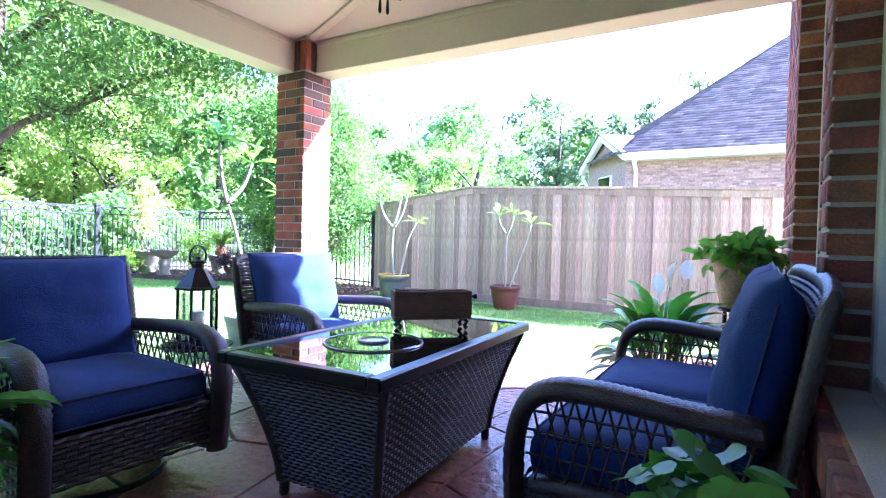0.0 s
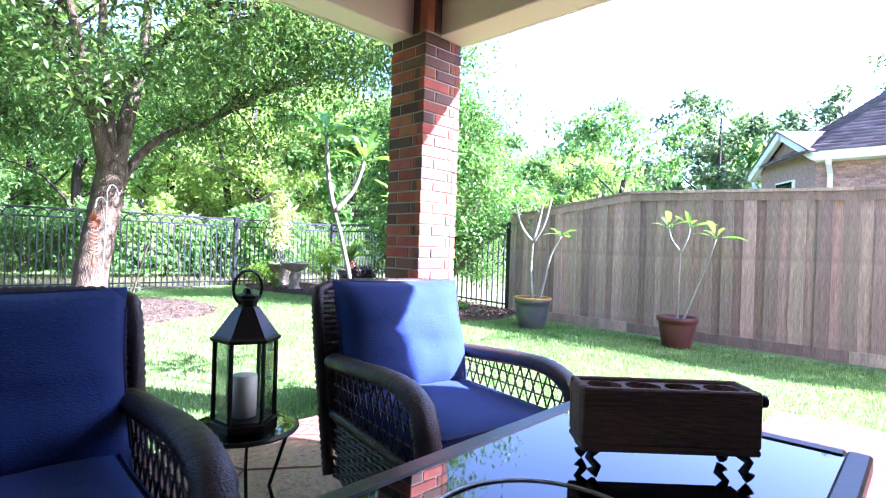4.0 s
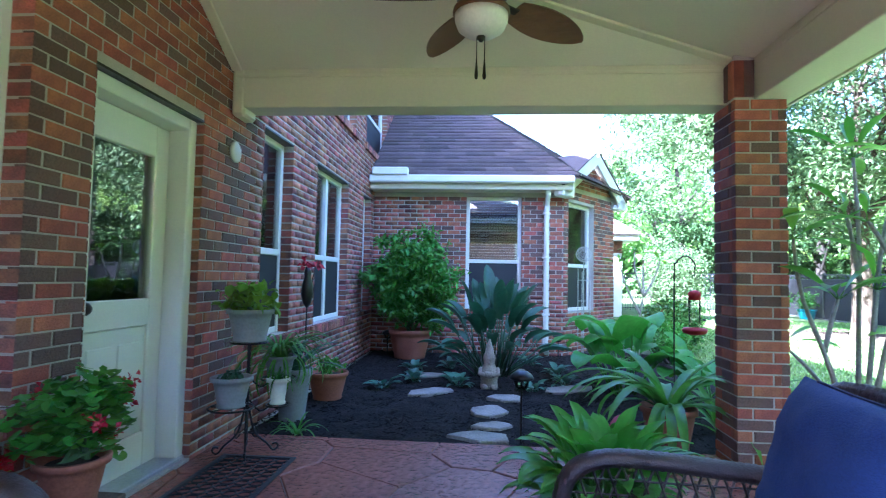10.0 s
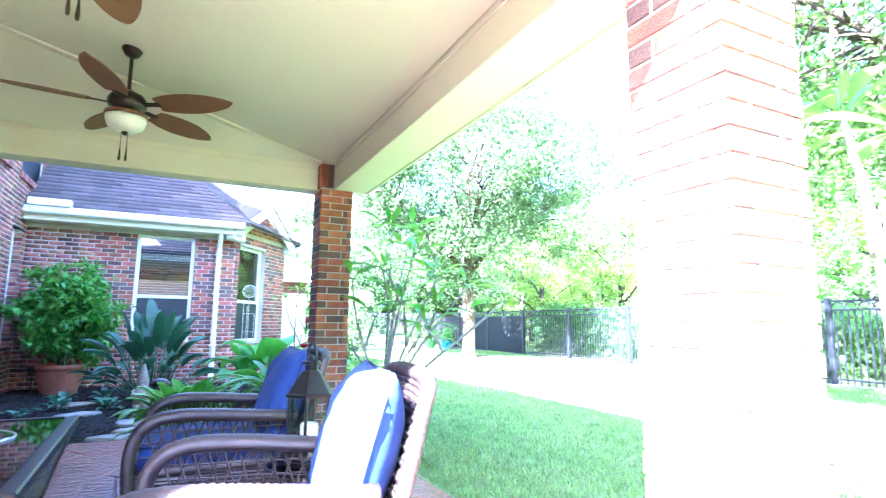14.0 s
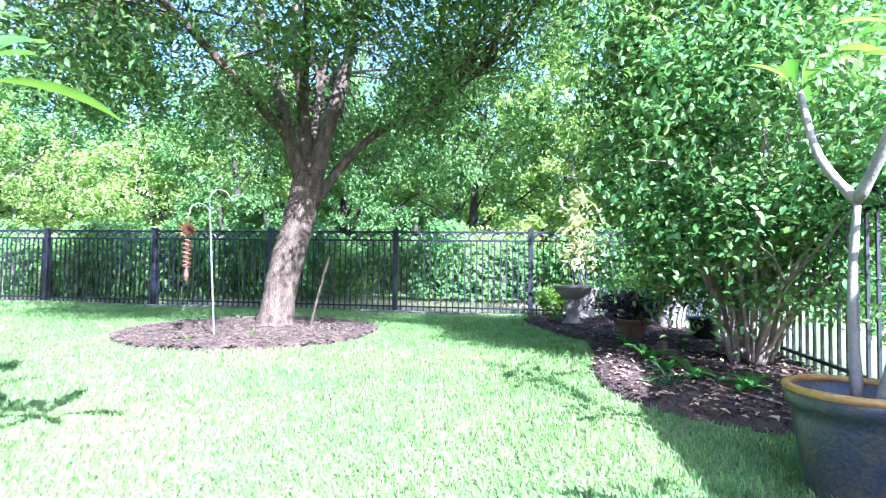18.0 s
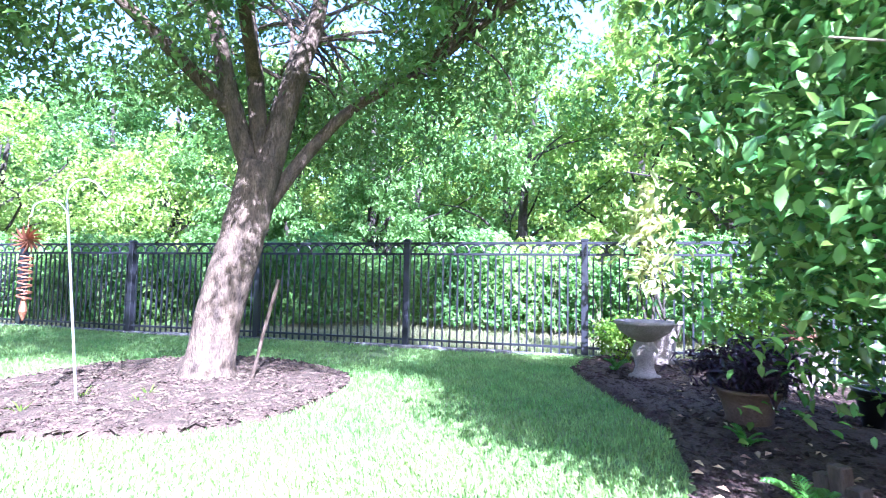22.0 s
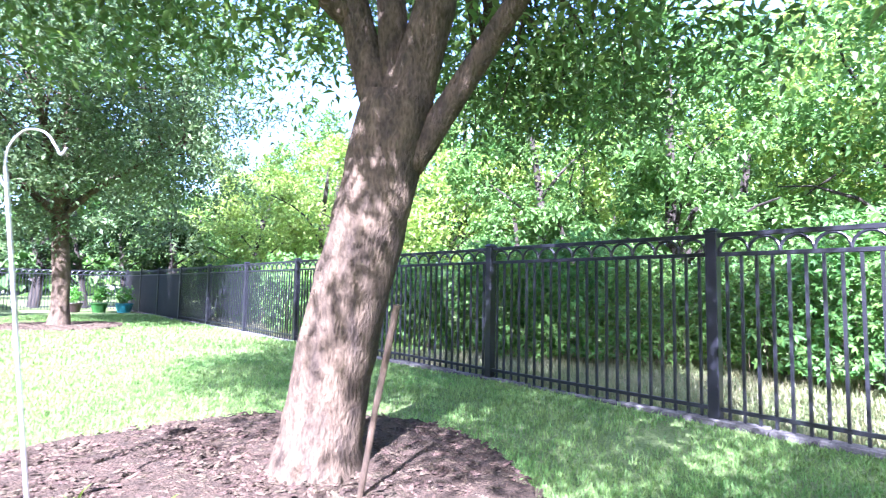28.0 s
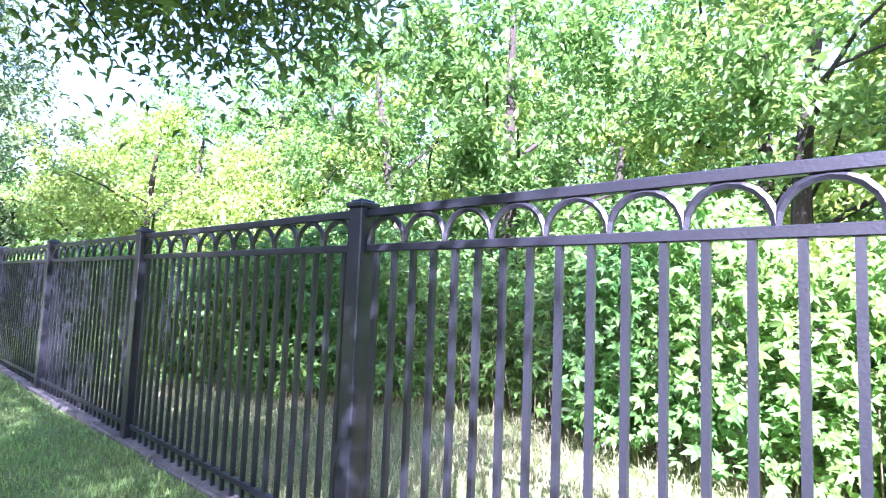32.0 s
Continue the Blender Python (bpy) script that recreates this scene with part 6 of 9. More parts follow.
def bed(name, outline, material, chipmat, chips, size, label, seed, rise=0.05, step=0.11):
    xs, ys = [p[0] for p in outline], [p[1] for p in outline]
    nx, ny = int((max(xs) - min(xs)) / step) + 2, int((max(ys) - min(ys)) / step) + 2
    bm = bmesh.new()
    top = [bm.verts.new((x, y, 0)) for x, y in outline]
    face = bm.faces.new(top)
    geo = [face]
    bmesh.ops.triangulate(bm, faces=geo)
    for axis, n, lo in (((1, 0, 0), nx, min(xs)), ((0, 1, 0), ny, min(ys))):
        for i in range(1, n):
            co = Vector((lo + i * step, 0, 0)) if axis[0] else Vector((0, lo + i * step, 0))
            bmesh.ops.bisect_plane(bm, geom=bm.verts[:] + bm.edges[:] + bm.faces[:], plane_co=co, plane_no=axis)
    edge = {v for e in bm.edges if e.is_boundary for v in e.verts}
    for v in bm.verts:
        z = gzz(v.co.x, v.co.y)
        if v in edge:
            v.co.z = z - 0.02
        else:
            v.co.z = z + rise + 0.022 * noise.noise(Vector((v.co.x * 3.1, v.co.y * 3.1, seed))) + 0.012 * noise.noise(Vector((v.co.x * 9, v.co.y * 9, seed)))
    ob = tagged(finish(name, bm, material, smooth=True), label, "garden bed", kind="structure")
    rng = np.random.default_rng(seed)
    px = rng.uniform(min(xs), max(xs), chips * 3)
    py = rng.uniform(min(ys), max(ys), chips * 3)
    k = inside(px, py, outline)
    px, py = px[k][:chips], py[k][:chips]
    pz = ground_z(px, py) + rise * 0.9 + rng.uniform(-0.01, 0.012, len(px))
    a = rng.uniform(0, 6.28, len(px))
    L = size * rng.uniform(0.5, 1.6, len(px))
    W = size * rng.uniform(0.2, 0.45, len(px))
    T = size * rng.uniform(0.1, 0.25, len(px))
    ca, sa = np.cos(a), np.sin(a)
    tl = rng.uniform(-0.5, 0.5, len(px)) * L
    V = []
    for sx, sy, sz in ((-1, -1, 0), (1, -1, 0), (1, 1, 0), (-1, 1, 0), (-0.8, 0, 1), (0.8, 0, 1)):
        V.append(np.stack([px + ca * L * sx / 2 - sa * W * sy / 2, py + sa * L * sx / 2 + ca * W * sy / 2, pz + T * sz + tl * sx * 0.4], 1))
    V = np.stack(V, 1).reshape(-1, 3)
    i = np.arange(len(px))[:, None] * 6
    F_ = np.concatenate([i + [0, 1, 5, 4], i + [2, 3, 4, 5], i + [1, 2, 5, 5], i + [3, 0, 4, 4]], 0)
    tri = np.concatenate([F_[:, [0, 1, 2]], F_[:, [0, 2, 3]]], 0)
    tri = tri[(tri[:, 1] != tri[:, 2]) & (tri[:, 0] != tri[:, 2])]
    ch = mesh_np("chips", V, tri, chipmat, ob)
    ch["kind"] = "stuff"
    return ob


bed("bed_patio", BED_SIDE, M_SOIL, M_SOIL, 15000, 0.034, "black mulched garden bed beside the brick house", 61)
bed("bed_oak", BED_TREE, M_MULCH_DRY, M_MULCH_DRY, 5200, 0.055, "round bed of brown wood mulch under the oak", 62)
bed("bed_far_oak", BED_TREE2, M_MULCH_DRY, M_MULCH_DRY, 1600, 0.06, "round bed of brown wood mulch under the far oak", 63)
bed("bed_corner", BED_CORNER, M_MULCH, M_MULCH, 6500, 0.05, "dark mulched corner bed along the iron fence", 64)

# dry leaves fallen in the corner bed
rng = np.random.default_rng(65)
px, py = rng.uniform(-10.5, -6.2, 1500), rng.uniform(6.9, 8.6, 1500)
k = inside(px, py, BED_CORNER) & (rng.uniform(0, 1, 1500) < np.clip(0.15 + (px + 8.5) * 0.45, 0.08, 1))
dl = np.stack([px, py, ground_z(px, py) + 0.065], 1)[k]
v, f = leaf_arrays(dl, rand_dirs(len(dl), rng) * [1, 1, 0.15], rng.uniform(0.04, 0.075, len(dl)), rng.uniform(0.02, 0.035, len(dl)), rand_dirs(len(dl), rng, 3.0))
lit = mesh_np("leaf_litter", v, f, mat("dry_leaf", (0.36, 0.21, 0.10), 0.8, var=0.3, bump=0, tint=(0.5, 0.36, 0.2), island=0.45))
tagged(lit, "dry tan leaves fallen on the mulch", "leaf litter", kind="stuff")

# ---- stepping stones ----
def flagstone(x, y, rx, ry, seed, z=0.05):
    r_ = random.Random(seed)
    n = r_.randint(6, 8)
    out = [(rx * math.cos(2 * math.pi * i / n + r_.uniform(-0.25, 0.25)) * r_.uniform(0.8, 1.1), ry * math.sin(2 * math.pi * i / n + r_.uniform(-0.25, 0.25)) * r_.uniform(0.8, 1.1)) for i in range(n)]
    bm = bmesh.new()
    prism(bm, out, -0.02, 0.028)
    bmesh.ops.bevel(bm, geom=[e for e in bm.edges if all(v.co.z > 0 for v in e.verts)], offset=0.008, segments=1, affect='EDGES')
    ob = finish("stepping_stone", bm, M_STONE)
    ob.matrix_basis = pose(x, y, gzz(x, y) + z, r_.uniform(-2, 2), r_.uniform(-2, 2), r_.uniform(0, 60))
    tagged(ob, "flat pale tan stepping stone in the black mulch", "stone", group="stepping stones in the bed")


for i, (x, y, rx, ry) in enumerate(((-1.83, -0.98, 0.24, 0.14), (-1.92, -1.30, 0.17, 0.10), (-1.89, -1.78, 0.22, 0.16), (-2.07, -2.33, 0.20, 0.14), (-1.28, -2.50, 0.30, 0.15), (-2.76, -2.85, 0.34, 0.16), (-1.15, -3.42, 0.26, 0.14), (-2.2, -3.95, 0.22, 0.13))):
    flagstone(x, y, rx, ry, 300 + i)

# ---- plants of the bed beside the patio ----
rng = np.random.default_rng(71)


def peace_lily(x, y, z, label, n=46, s=1.0, pot=(0.17, 0.24), potmat=None, flowers=0, seed=1, leafmat=None):
    r_ = np.random.default_rng(seed)
    pl = thing("peace_lily", (x, y, z), label=label, category="potted plant")
    pot_parts(pl, pot[0], pot[1], potmat or M_TERRA)
    vs = [to_mesh("leaf", leaf_bm(0.25 * s * q, 0.095 * s * q, e, e - d, 0.27 * s * pz, 0.18, 7, "lance", 0.03), leafmat or M_LUSH) for q, e, d, pz in ((1.0, 84, 60, 1.15), (0.95, 72, 70, 1.1), (1.05, 60, 80, 1.0), (0.85, 38, 75, 0.7), (0.9, 72, 110, 0.8), (0.8, 25, 60, 0.6))]
    rosette(pl, n, vs, r_, (0, 0, pot[1] * 0.9), pot[0] * 0.6)
    for k in range(flowers):
        a = r_.uniform(0, 360)
        bm = leaf_bm(0.13 * s, 0.075 * s, 86, 70, 0.56 * s * r_.uniform(0.9, 1.1), 0.3, 6)
        ob = part("flower", bm, M_PETAL, pl, "white hooded flower", True)
        ob.matrix_basis = pose(0.03 * math.cos(a), 0.03 * math.sin(a), pot[1] * 0.9, r_.uniform(-10, 10), r_.uniform(-6, 10), a)
    return pl


peace_lily(-2.32, 0.89, 0, "lush peace lily in a round terracotta pot on the patio", 160, 0.82, (0.20, 0.24), M_TERRA, 0, 72)
peace_lily(-0.62, 3.60, 0, "peace lily with white flowers in a brown pot", 95, 0.98, (0.16, 0.24), M_PLASTIC, 4, 73, M_LUSH)

bop = thing("bird_of_paradise", (-1.95, -3.60, gzz(-1.95, -3.60) + 0.04), label="tall clump of blue green bird of paradise leaves", category="plant")
vs = [to_mesh("leaf", leaf_bm(0.42 * q, 0.15 * q, e, e - d, 0.66 * pz, 0.30, 7, "paddle", 0, 0.009), M_BLUEGREEN) for q, e, d, pz in ((1.0, 84, 20, 1.15), (1.0, 76, 28, 1.1), (0.95, 66, 45, 1.0), (1.05, 56, 50, 0.95), (0.9, 46, 60, 0.85), (1.0, 80, 16, 1.3), (0.9, 36, 50, 0.8))]
rosette(bop, 54, vs, rng, (0, 0, 0), 0.22, (0.85, 1.12), 4)

ear = thing("elephant_ear", (-3.35, -2.85, gzz(-3.35, -2.85) + 0.03), label="elephant ear plant with huge heart shaped leaves", category="plant")
vs = [to_mesh("leaf", leaf_bm(0.50 * q, 0.46 * q, e, e - d, 0.62 * pz, 0.12, 9, "heart", 0.02, 0.012), M_LUSH) for q, e, d, pz in ((1.0, 78, 120, 1.0), (1.1, 66, 110, 1.0), (0.85, 55, 100, 0.8), (0.75, 84, 60, 0.9))]
rosette(ear, 15, vs, rng, (0, 0, 0), 0.15, (0.8, 1.1), 5)
for x, y, n, sd in ((-3.95, -2.55, 6, 1), (-3.9, -1.85, 5, 2)):
    e2 = thing("elephant_ear", (x, y, gzz(x, y) + 0.03), label="young elephant ear plant with heart shaped leaves", category="plant")
    rosette(e2, n, vs, rng, (0, 0, 0), 0.12, (0.6, 0.85), 5)


def strap_plant(name, x, y, z, n, ln, wd, label, leafmat, seed, pot=None, potmat=None, droop=95, e=(82, 68, 50), category="plant", stand_z=0.0):
    r_ = np.random.default_rng(seed)
    pl = thing(name, (x, y, z), label=label, category=category)
    zz = 0.0
    if pot:
        pot_parts(pl, pot[0], pot[1], potmat or M_TERRA, at=(0, 0, stand_z))
        zz = stand_z + pot[1] * 0.88
    vs_ = [to_mesh("leaf", leaf_bm(ln * q, wd, a, a - droop * d, 0.0, 0.18, 9, "strap"), leafmat) for q, a, d in ((1.0, e[0], 0.8), (1.05, e[1], 1.0), (0.9, e[2], 1.1), (0.75, e[1] + 6, 0.7))]
    rosette(pl, n, vs_, r_, (0, 0, zz), (pot[0] if pot else 0.1) * 0.35, (0.75, 1.1), 5)
    return pl


strap_plant("clivia", -3.18, -0.97, gzz(-3.18, -0.97) + 0.05, 34, 0.85, 0.075, "clivia with long strap leaves in a terracotta pot", M_LUSH, 74, (0.19, 0.30), M_TERRA, 110, category="potted plant")
strap_plant("lily_plant", -3.75, -1.40, gzz(-3.75, -1.40) + 0.03, 16, 0.80, 0.06, "tall strap leaved lily clump in the mulch", M_LUSH, 75)
for i, (x, y) in enumerate(((-1.55, -2.90), (-1.05, -3.05), (-2.35, -2.75), (-2.75, -3.10), (-0.95, -3.75), (-1.4, -4.05), (-2.75, -3.75), (-2.45, -4.45), (-0.75, -2.65))):
    pr_ = thing("hosta", (x, y, gzz(x, y) + 0.05), label="small blue green leafy perennial in the mulch", category="plant", group="small perennials in the bed")
    if i == 0:
        hv = [to_mesh("leaf", leaf_bm(0.15 * q, 0.075 * q, a, a - 55, 0.05, 0.2, 5, "lance"), mat("pale_blue_green_leaf", (0.075, 0.16, 0.10), 0.35, var=0.15, bump=0.03, island=0.2, objrand=0.2, translucent=0.25)) for q, a in ((1, 70), (0.9, 45), (1.1, 58), (0.8, 30))]
    rosette(pr_, 16, hv, rng, (0, 0, 0), 0.05, (0.7, 1.15), 6)
cal = thing("caladium", (-2.75, -0.90, gzz(-2.75, -0.90) + 0.05), label="caladium with a few pink and green leaves", category="plant")
for a, m_, sc in ((200, M_PINK, 1.0), (120, M_LUSH, 0.8), (320, M_PETAL, 0.7), (40, M_PINK, 0.7)):
    ob = part("leaf", leaf_bm(0.17 * sc, 0.11 * sc, 75, -20, 0.16, 0.15, 6, "heart"), m_, cal, "", True)
    ob.matrix_basis = pose(0, 0, 0, 0, 0, a)
yf = thing("day_lily", (-3.75, -4.85, gzz(-3.75, -4.85) + 0.04), label="clump of yellow flowers by the corner wall", category="plant")
vs = [to_mesh("leaf", leaf_bm(0.34, 0.022, a, a - 90, 0, 0.2, 6, "strap"), M_LUSH) for a in (80, 65, 50)]
rosette(yf, 26, vs, rng, (0, 0, 0), 0.12)
pv = [to_mesh("flower", leaf_bm(0.05, 0.022, 70, 10, 0.0, 0.1, 3), M_YELLOW)]
for k in range(9):
    a, q = rng.uniform(0, 6.28), rng.uniform(0.02, 0.22)
    c = Vector((q * math.cos(a), q * math.sin(a), rng.uniform(0.36, 0.5)))
    part("flower_stalk", one_tube([(c.x * 0.3, c.y * 0.3, 0), tuple(c)], 0.003, 4), M_STEM_G, yf)
    rosette(yf, 6, pv, rng, tuple(c), 0.002, (0.9, 1.2), 5, "petal")


# ---- big shrub in a terracotta pot, and more pots along the wall ----
def potted_bush(name, x, y, z, pot, potmat, radii, clumps, per, spread, leaf, leafmat, label, seed, cz, stems=6, aspect=0.4, rings=0, low=-1.0, rounded=False):
    r_ = np.random.default_rng(seed)
    b = thing(name, (x, y, z), label=label, category="potted plant")
    pot_parts(b, pot[0], pot[1], potmat, rings=rings)
    pl, cl = crown_points(np.array((0, 0, cz)), np.array(radii), clumps, per, spread, r_, low)
    pl = pl[pl[:, 2] > pot[1] * 0.55]
    for k in range(stems):
        c = Vector(cl[r_.integers(0, len(cl))])
        part("stem", one_tube(limb_path((r_.uniform(-0.05, 0.05), r_.uniform(-0.05, 0.05), pot[1] * 0.85), c, 0.06, r_, 6), taper(6, 0.014, 0.004), 5), M_STEM_G, b)
    if rounded:
        round_leaves("foliage", pl, leaf, leafmat, b, r_)
    else:
        leaves_at("foliage", pl, leaf, leafmat, b, r_, aspect, 0.6, oval=True)
    return b


potted_bush("umbrella_plant", -0.74, -4.86, gzz(-0.74, -4.86) + 0.05, (0.31, 0.42), M_TERRA, (0.76, 0.64, 0.84), 200, 44, 0.14, 0.105, M_LUSH, "large leafy umbrella plant in a ribbed terracotta pot", 81, 1.14, 9, 0.40, 1)


def geranium(x, y, z, label, seed, potmat, blooms=5, s=1.0):
    g_ = potted_bush("geranium", x, y, z, (0.13 * s, 0.2 * s), potmat, (0.17 * s, 0.38 * s, 0.19 * s), 95, 6, 0.06 * s, 0.034 * s, M_LUSH, label, seed, 0.36 * s, 8, rounded=True)
    r_ = np.random.default_rng(seed + 1)
    for k in range(blooms):
        a = r_.uniform(0, 6.28)
        c = np.array((0.17 * s * math.cos(a), 0.30 * s * math.sin(a), 0.26 + r_.uniform(-0.08, 0.22)))
        pts = c + r_.normal(size=(26, 3)) * 0.018
        leaves_at("flower_head", pts, 0.028, M_RED, g_, r_, 0.9, 0.5)
    return g_


gb = thing("plant_bench", (-0.16, 0.98, 0), label="small brown wooden plant bench by the door", category="bench")
part("seat", one_box((-0.14, -0.16, 0.18), (0.14, 0.16, 0.21), 0.006), M_STAKE, gb)
for sx in (-1, 1):
    for sy in (-1, 1):
        part("leg", one_box((sx * 0.115 - 0.016, sy * 0.135 - 0.016, 0), (sx * 0.115 + 0.016, sy * 0.135 + 0.016, 0.18), 0.003), M_STAKE, gb)
geranium(-0.17, 0.98, 0.21, "geranium with red flowers in a terracotta pot by the door", 83, M_TERRA, 9, 1.0)

# iron plant stand with three tiers
ps = thing("plant_stand", (-0.30, -0.35, 0.0), label="black wrought iron plant stand with curled feet", category="plant stand")
part("pole", one_tube([(0, 0, 0.06), (0, 0, 0.72)], 0.012, 8), M_METAL, ps)
for k in range(4):
    a = math.pi / 2 * k + 0.4
    c, s_ = math.cos(a), math.sin(a)
    pts = [(0.012 * c, 0.012 * s_, 0.30), (0.05 * c, 0.05 * s_, 0.14), (0.13 * c, 0.13 * s_, 0.06), (0.17 * c, 0.17 * s_, 0.012), (0.20 * c, 0.20 * s_, 0.03), (0.19 * c, 0.19 * s_, 0.055), (0.165 * c, 0.165 * s_, 0.05)]
    part("foot", one_tube(smooth_path(pts, 3), 0.007, 6), M_METAL, ps, "curled iron foot")
    pts = [(0.03 * c, 0.03 * s_, 0.20), (0.07 * c, 0.07 * s_, 0.15), (0.06 * c, 0.06 * s_, 0.10), (0.035 * c, 0.035 * s_, 0.13)]
    part("scroll", one_tube(smooth_path(pts, 3), 0.005, 5), M_METAL, ps)
TIERS = ((0.0, 0.0, 0.72, 0.115), (-0.02, 0.27, 0.36, 0.13), (-0.17, -0.09, 0.30, 0.075), (-0.10, -0.27, 0.44, 0.12))
for x, y, z, r in TIERS:
    ring_ = [(x + r * math.cos(t), y + r * math.sin(t), z) for t in [2 * math.pi * i / 24 for i in range(24)]]
    sh = part("shelf_ring", one_tube(ring_, 0.006, 6, closed=True), M_METAL, ps)
    bm = bmesh.new()
    for k in range(3):
        t = math.pi / 3 * k
        tube(bm, [(x - r * math.cos(t), y - r * math.sin(t), z), (x + r * math.cos(t), y + r * math.sin(t), z)], 0.004, 4)
    part("shelf_grid", bm, M_METAL, ps)
    if x or y:
        part("arm", one_tube(smooth_path([(0, 0, z + 0.06), (x * 0.4, y * 0.4, z - 0.03), (x * 0.75, y * 0.75, z)], 4), 0.006, 6), M_METAL, ps)
SX_, SY_ = -0.30, -0.35
potted_bush("pothos", SX_, SY_, 0.727, (0.145, 0.21), M_GREYPOT, (0.20, 0.20, 0.12), 36, 5, 0.05, 0.075, M_LIME, "lime green pothos in a pale grey embossed pot", 91, 0.27, 5, 0.75)
potted_bush("succulent", SX_ - 0.02, SY_ + 0.27, 0.367, (0.115, 0.18), M_GREYPOT, (0.07, 0.07, 0.04), 10, 5, 0.03, 0.05, M_BLUEGREEN, "small succulent in a grey green pot", 92, 0.2, 3, 0.5)
strap_plant("spider_plant", SX_ - 0.17, SY_ - 0.09, 0.307, 26, 0.22, 0.012, "grassy plant in a white plastic pot", M_DEEP, 93, (0.07, 0.17), M_PETAL, 120, category="potted plant")
strap_plant("spider_plant", SX_ - 0.10, SY_ - 0.28, 0.447, 110, 0.46, 0.016, "big arching spider plant in a pot on the stand", M_LUSH, 94, (0.11, 0.15), M_GREYPOT, 150, (78, 60, 38), "potted plant")
strap_plant("aloe", -0.25, -1.33, gzz(-0.2, -1.25) + 0.05, 16, 0.48, 0.045, "aloe with pointed leaves in a tall grey pot", M_BLUEGREEN, 95, (0.15, 0.42), M_GREYPOT, 70, category="potted plant")
potted_bush("succulent", -0.32, -2.10, gzz(-0.3, -2.05) + 0.05, (0.19, 0.26), M_TERRA, (0.17, 0.17, 0.09), 26, 6, 0.05, 0.06, M_LUSH, "mixed succulents in a wide terracotta pot", 96, 0.31, 4, 0.45)
strap_plant("spider_plant", -0.45, -0.90, gzz(-0.4, -0.85) + 0.05, 26, 0.26, 0.014, "small grassy plant at the foot of the stand", M_LUSH, 97, None, None, 130)
# iron garden bird with red flowers
bird = thing("bird_ornament", (-0.22, -1.70, gzz(-0.2, -1.65) + 0.04), label="dark metal garden bird on a thin rod", category="ornament")
part("rod", one_tube([(0, 0, 0), (0, 0, 0.95)], 0.006, 6), M_METAL, bird)
bm = one_lathe([(0.004, 0.90), (0.05, 0.95), (0.075, 1.03), (0.065, 1.12), (0.04, 1.19), (0.045, 1.23), (0.03, 1.27), (0.004, 1.29)], 16)
bmesh.ops.transform(bm, matrix=Matrix.Diagonal((0.7, 1.1, 1, 1)), verts=bm.verts)
part("body", bm, M_METAL, bird, smooth=True)
part("beak", one_lathe([(0.014, 0), (0.001, 0.06)], 8, (0, 0, 0)), M_METAL, bird).matrix_basis = pose(0, -0.04, 1.24, 95, 0, 0)
for dy in (-0.16, 0.12):
    fl = part("flower_rod", one_tube([(0, 0, 0.9), (-0.02, dy * 0.6, 1.2), (-0.02, dy, 1.30)], 0.004, 5), M_METAL, bird)
    leaves_at("flower", np.array((-0.02, dy, 1.31)) + rng.normal(size=(16, 3)) * 0.02, 0.06, M_RED, bird, rng, 0.8, 0.5)

# garden gnome: one plain shape
gn = bmesh.new()
lathe(gn, [(0.085, 0), (0.095, 0.02), (0.09, 0.09), (0.10, 0.15), (0.085, 0.22), (0.06, 0.27), (0.066, 0.31), (0.07, 0.335), (0.055, 0.38), (0.03, 0.47), (0.008, 0.54)], 20)
lathe(gn, [(0.03, 0.0), (0.045, 0.03), (0.03, 0.06)], 12, (-0.05, 0.075, 0.0))
lathe(gn, [(0.03, 0.0), (0.045, 0.03), (0.03, 0.06)], 12, (0.05, 0.075, 0.0))
lathe(gn, [(0.004, -0.018), (0.018, 0), (0.004, 0.018)], 10, (0, 0.072, 0.285))
box(gn, (-0.04, 0.07, 0.13), (0.05, 0.115, 0.20), 0.01)
tube(gn, [(-0.09, 0.0, 0.22), (-0.10, 0.06, 0.17), (-0.03, 0.10, 0.16)], 0.024, 8)
tube(gn, [(0.09, 0.0, 0.22), (0.10, 0.06, 0.17), (0.04, 0.10, 0.16)], 0.024, 8)
gnome = finish("gnome_statue", gn, M_CAST, smooth=True)
gnome.matrix_basis = pose(-1.90, -2.85, gzz(-1.90, -2.85) + 0.045, 0, 0, 0)
tagged(gnome, "pale stone gnome statue with a pointed hat", "statue")


def path_lamp(x, y, z, h=0.40):
    pl = thing("path_lamp", (x, y, z), label="black solar path lamp with a domed cap", category="lamp", group="solar path lamps")
    part("stake", one_tube([(0, 0, -0.06), (0, 0, h)], 0.008, 8), M_METAL, pl)
    part("lens", one_lathe([(0.03, h), (0.045, h + 0.01), (0.06, h + 0.07), (0.06, h + 0.075)], 18), M_CLEAR, pl, "clear ribbed lens")
    part("cap", one_lathe([(0.085, h + 0.07), (0.09, h + 0.08), (0.08, h + 0.10), (0.05, h + 0.125), (0.01, h + 0.135)], 22), M_METAL, pl, smooth=True)
    bm = bmesh.new()
    for k in range(8):
        a = math.pi / 4 * k
        tube(bm, [(0.035 * math.cos(a), 0.035 * math.sin(a), h), (0.06 * math.cos(a), 0.06 * math.sin(a), h + 0.072)], 0.003, 4)
    part("cage", bm, M_METAL, pl)


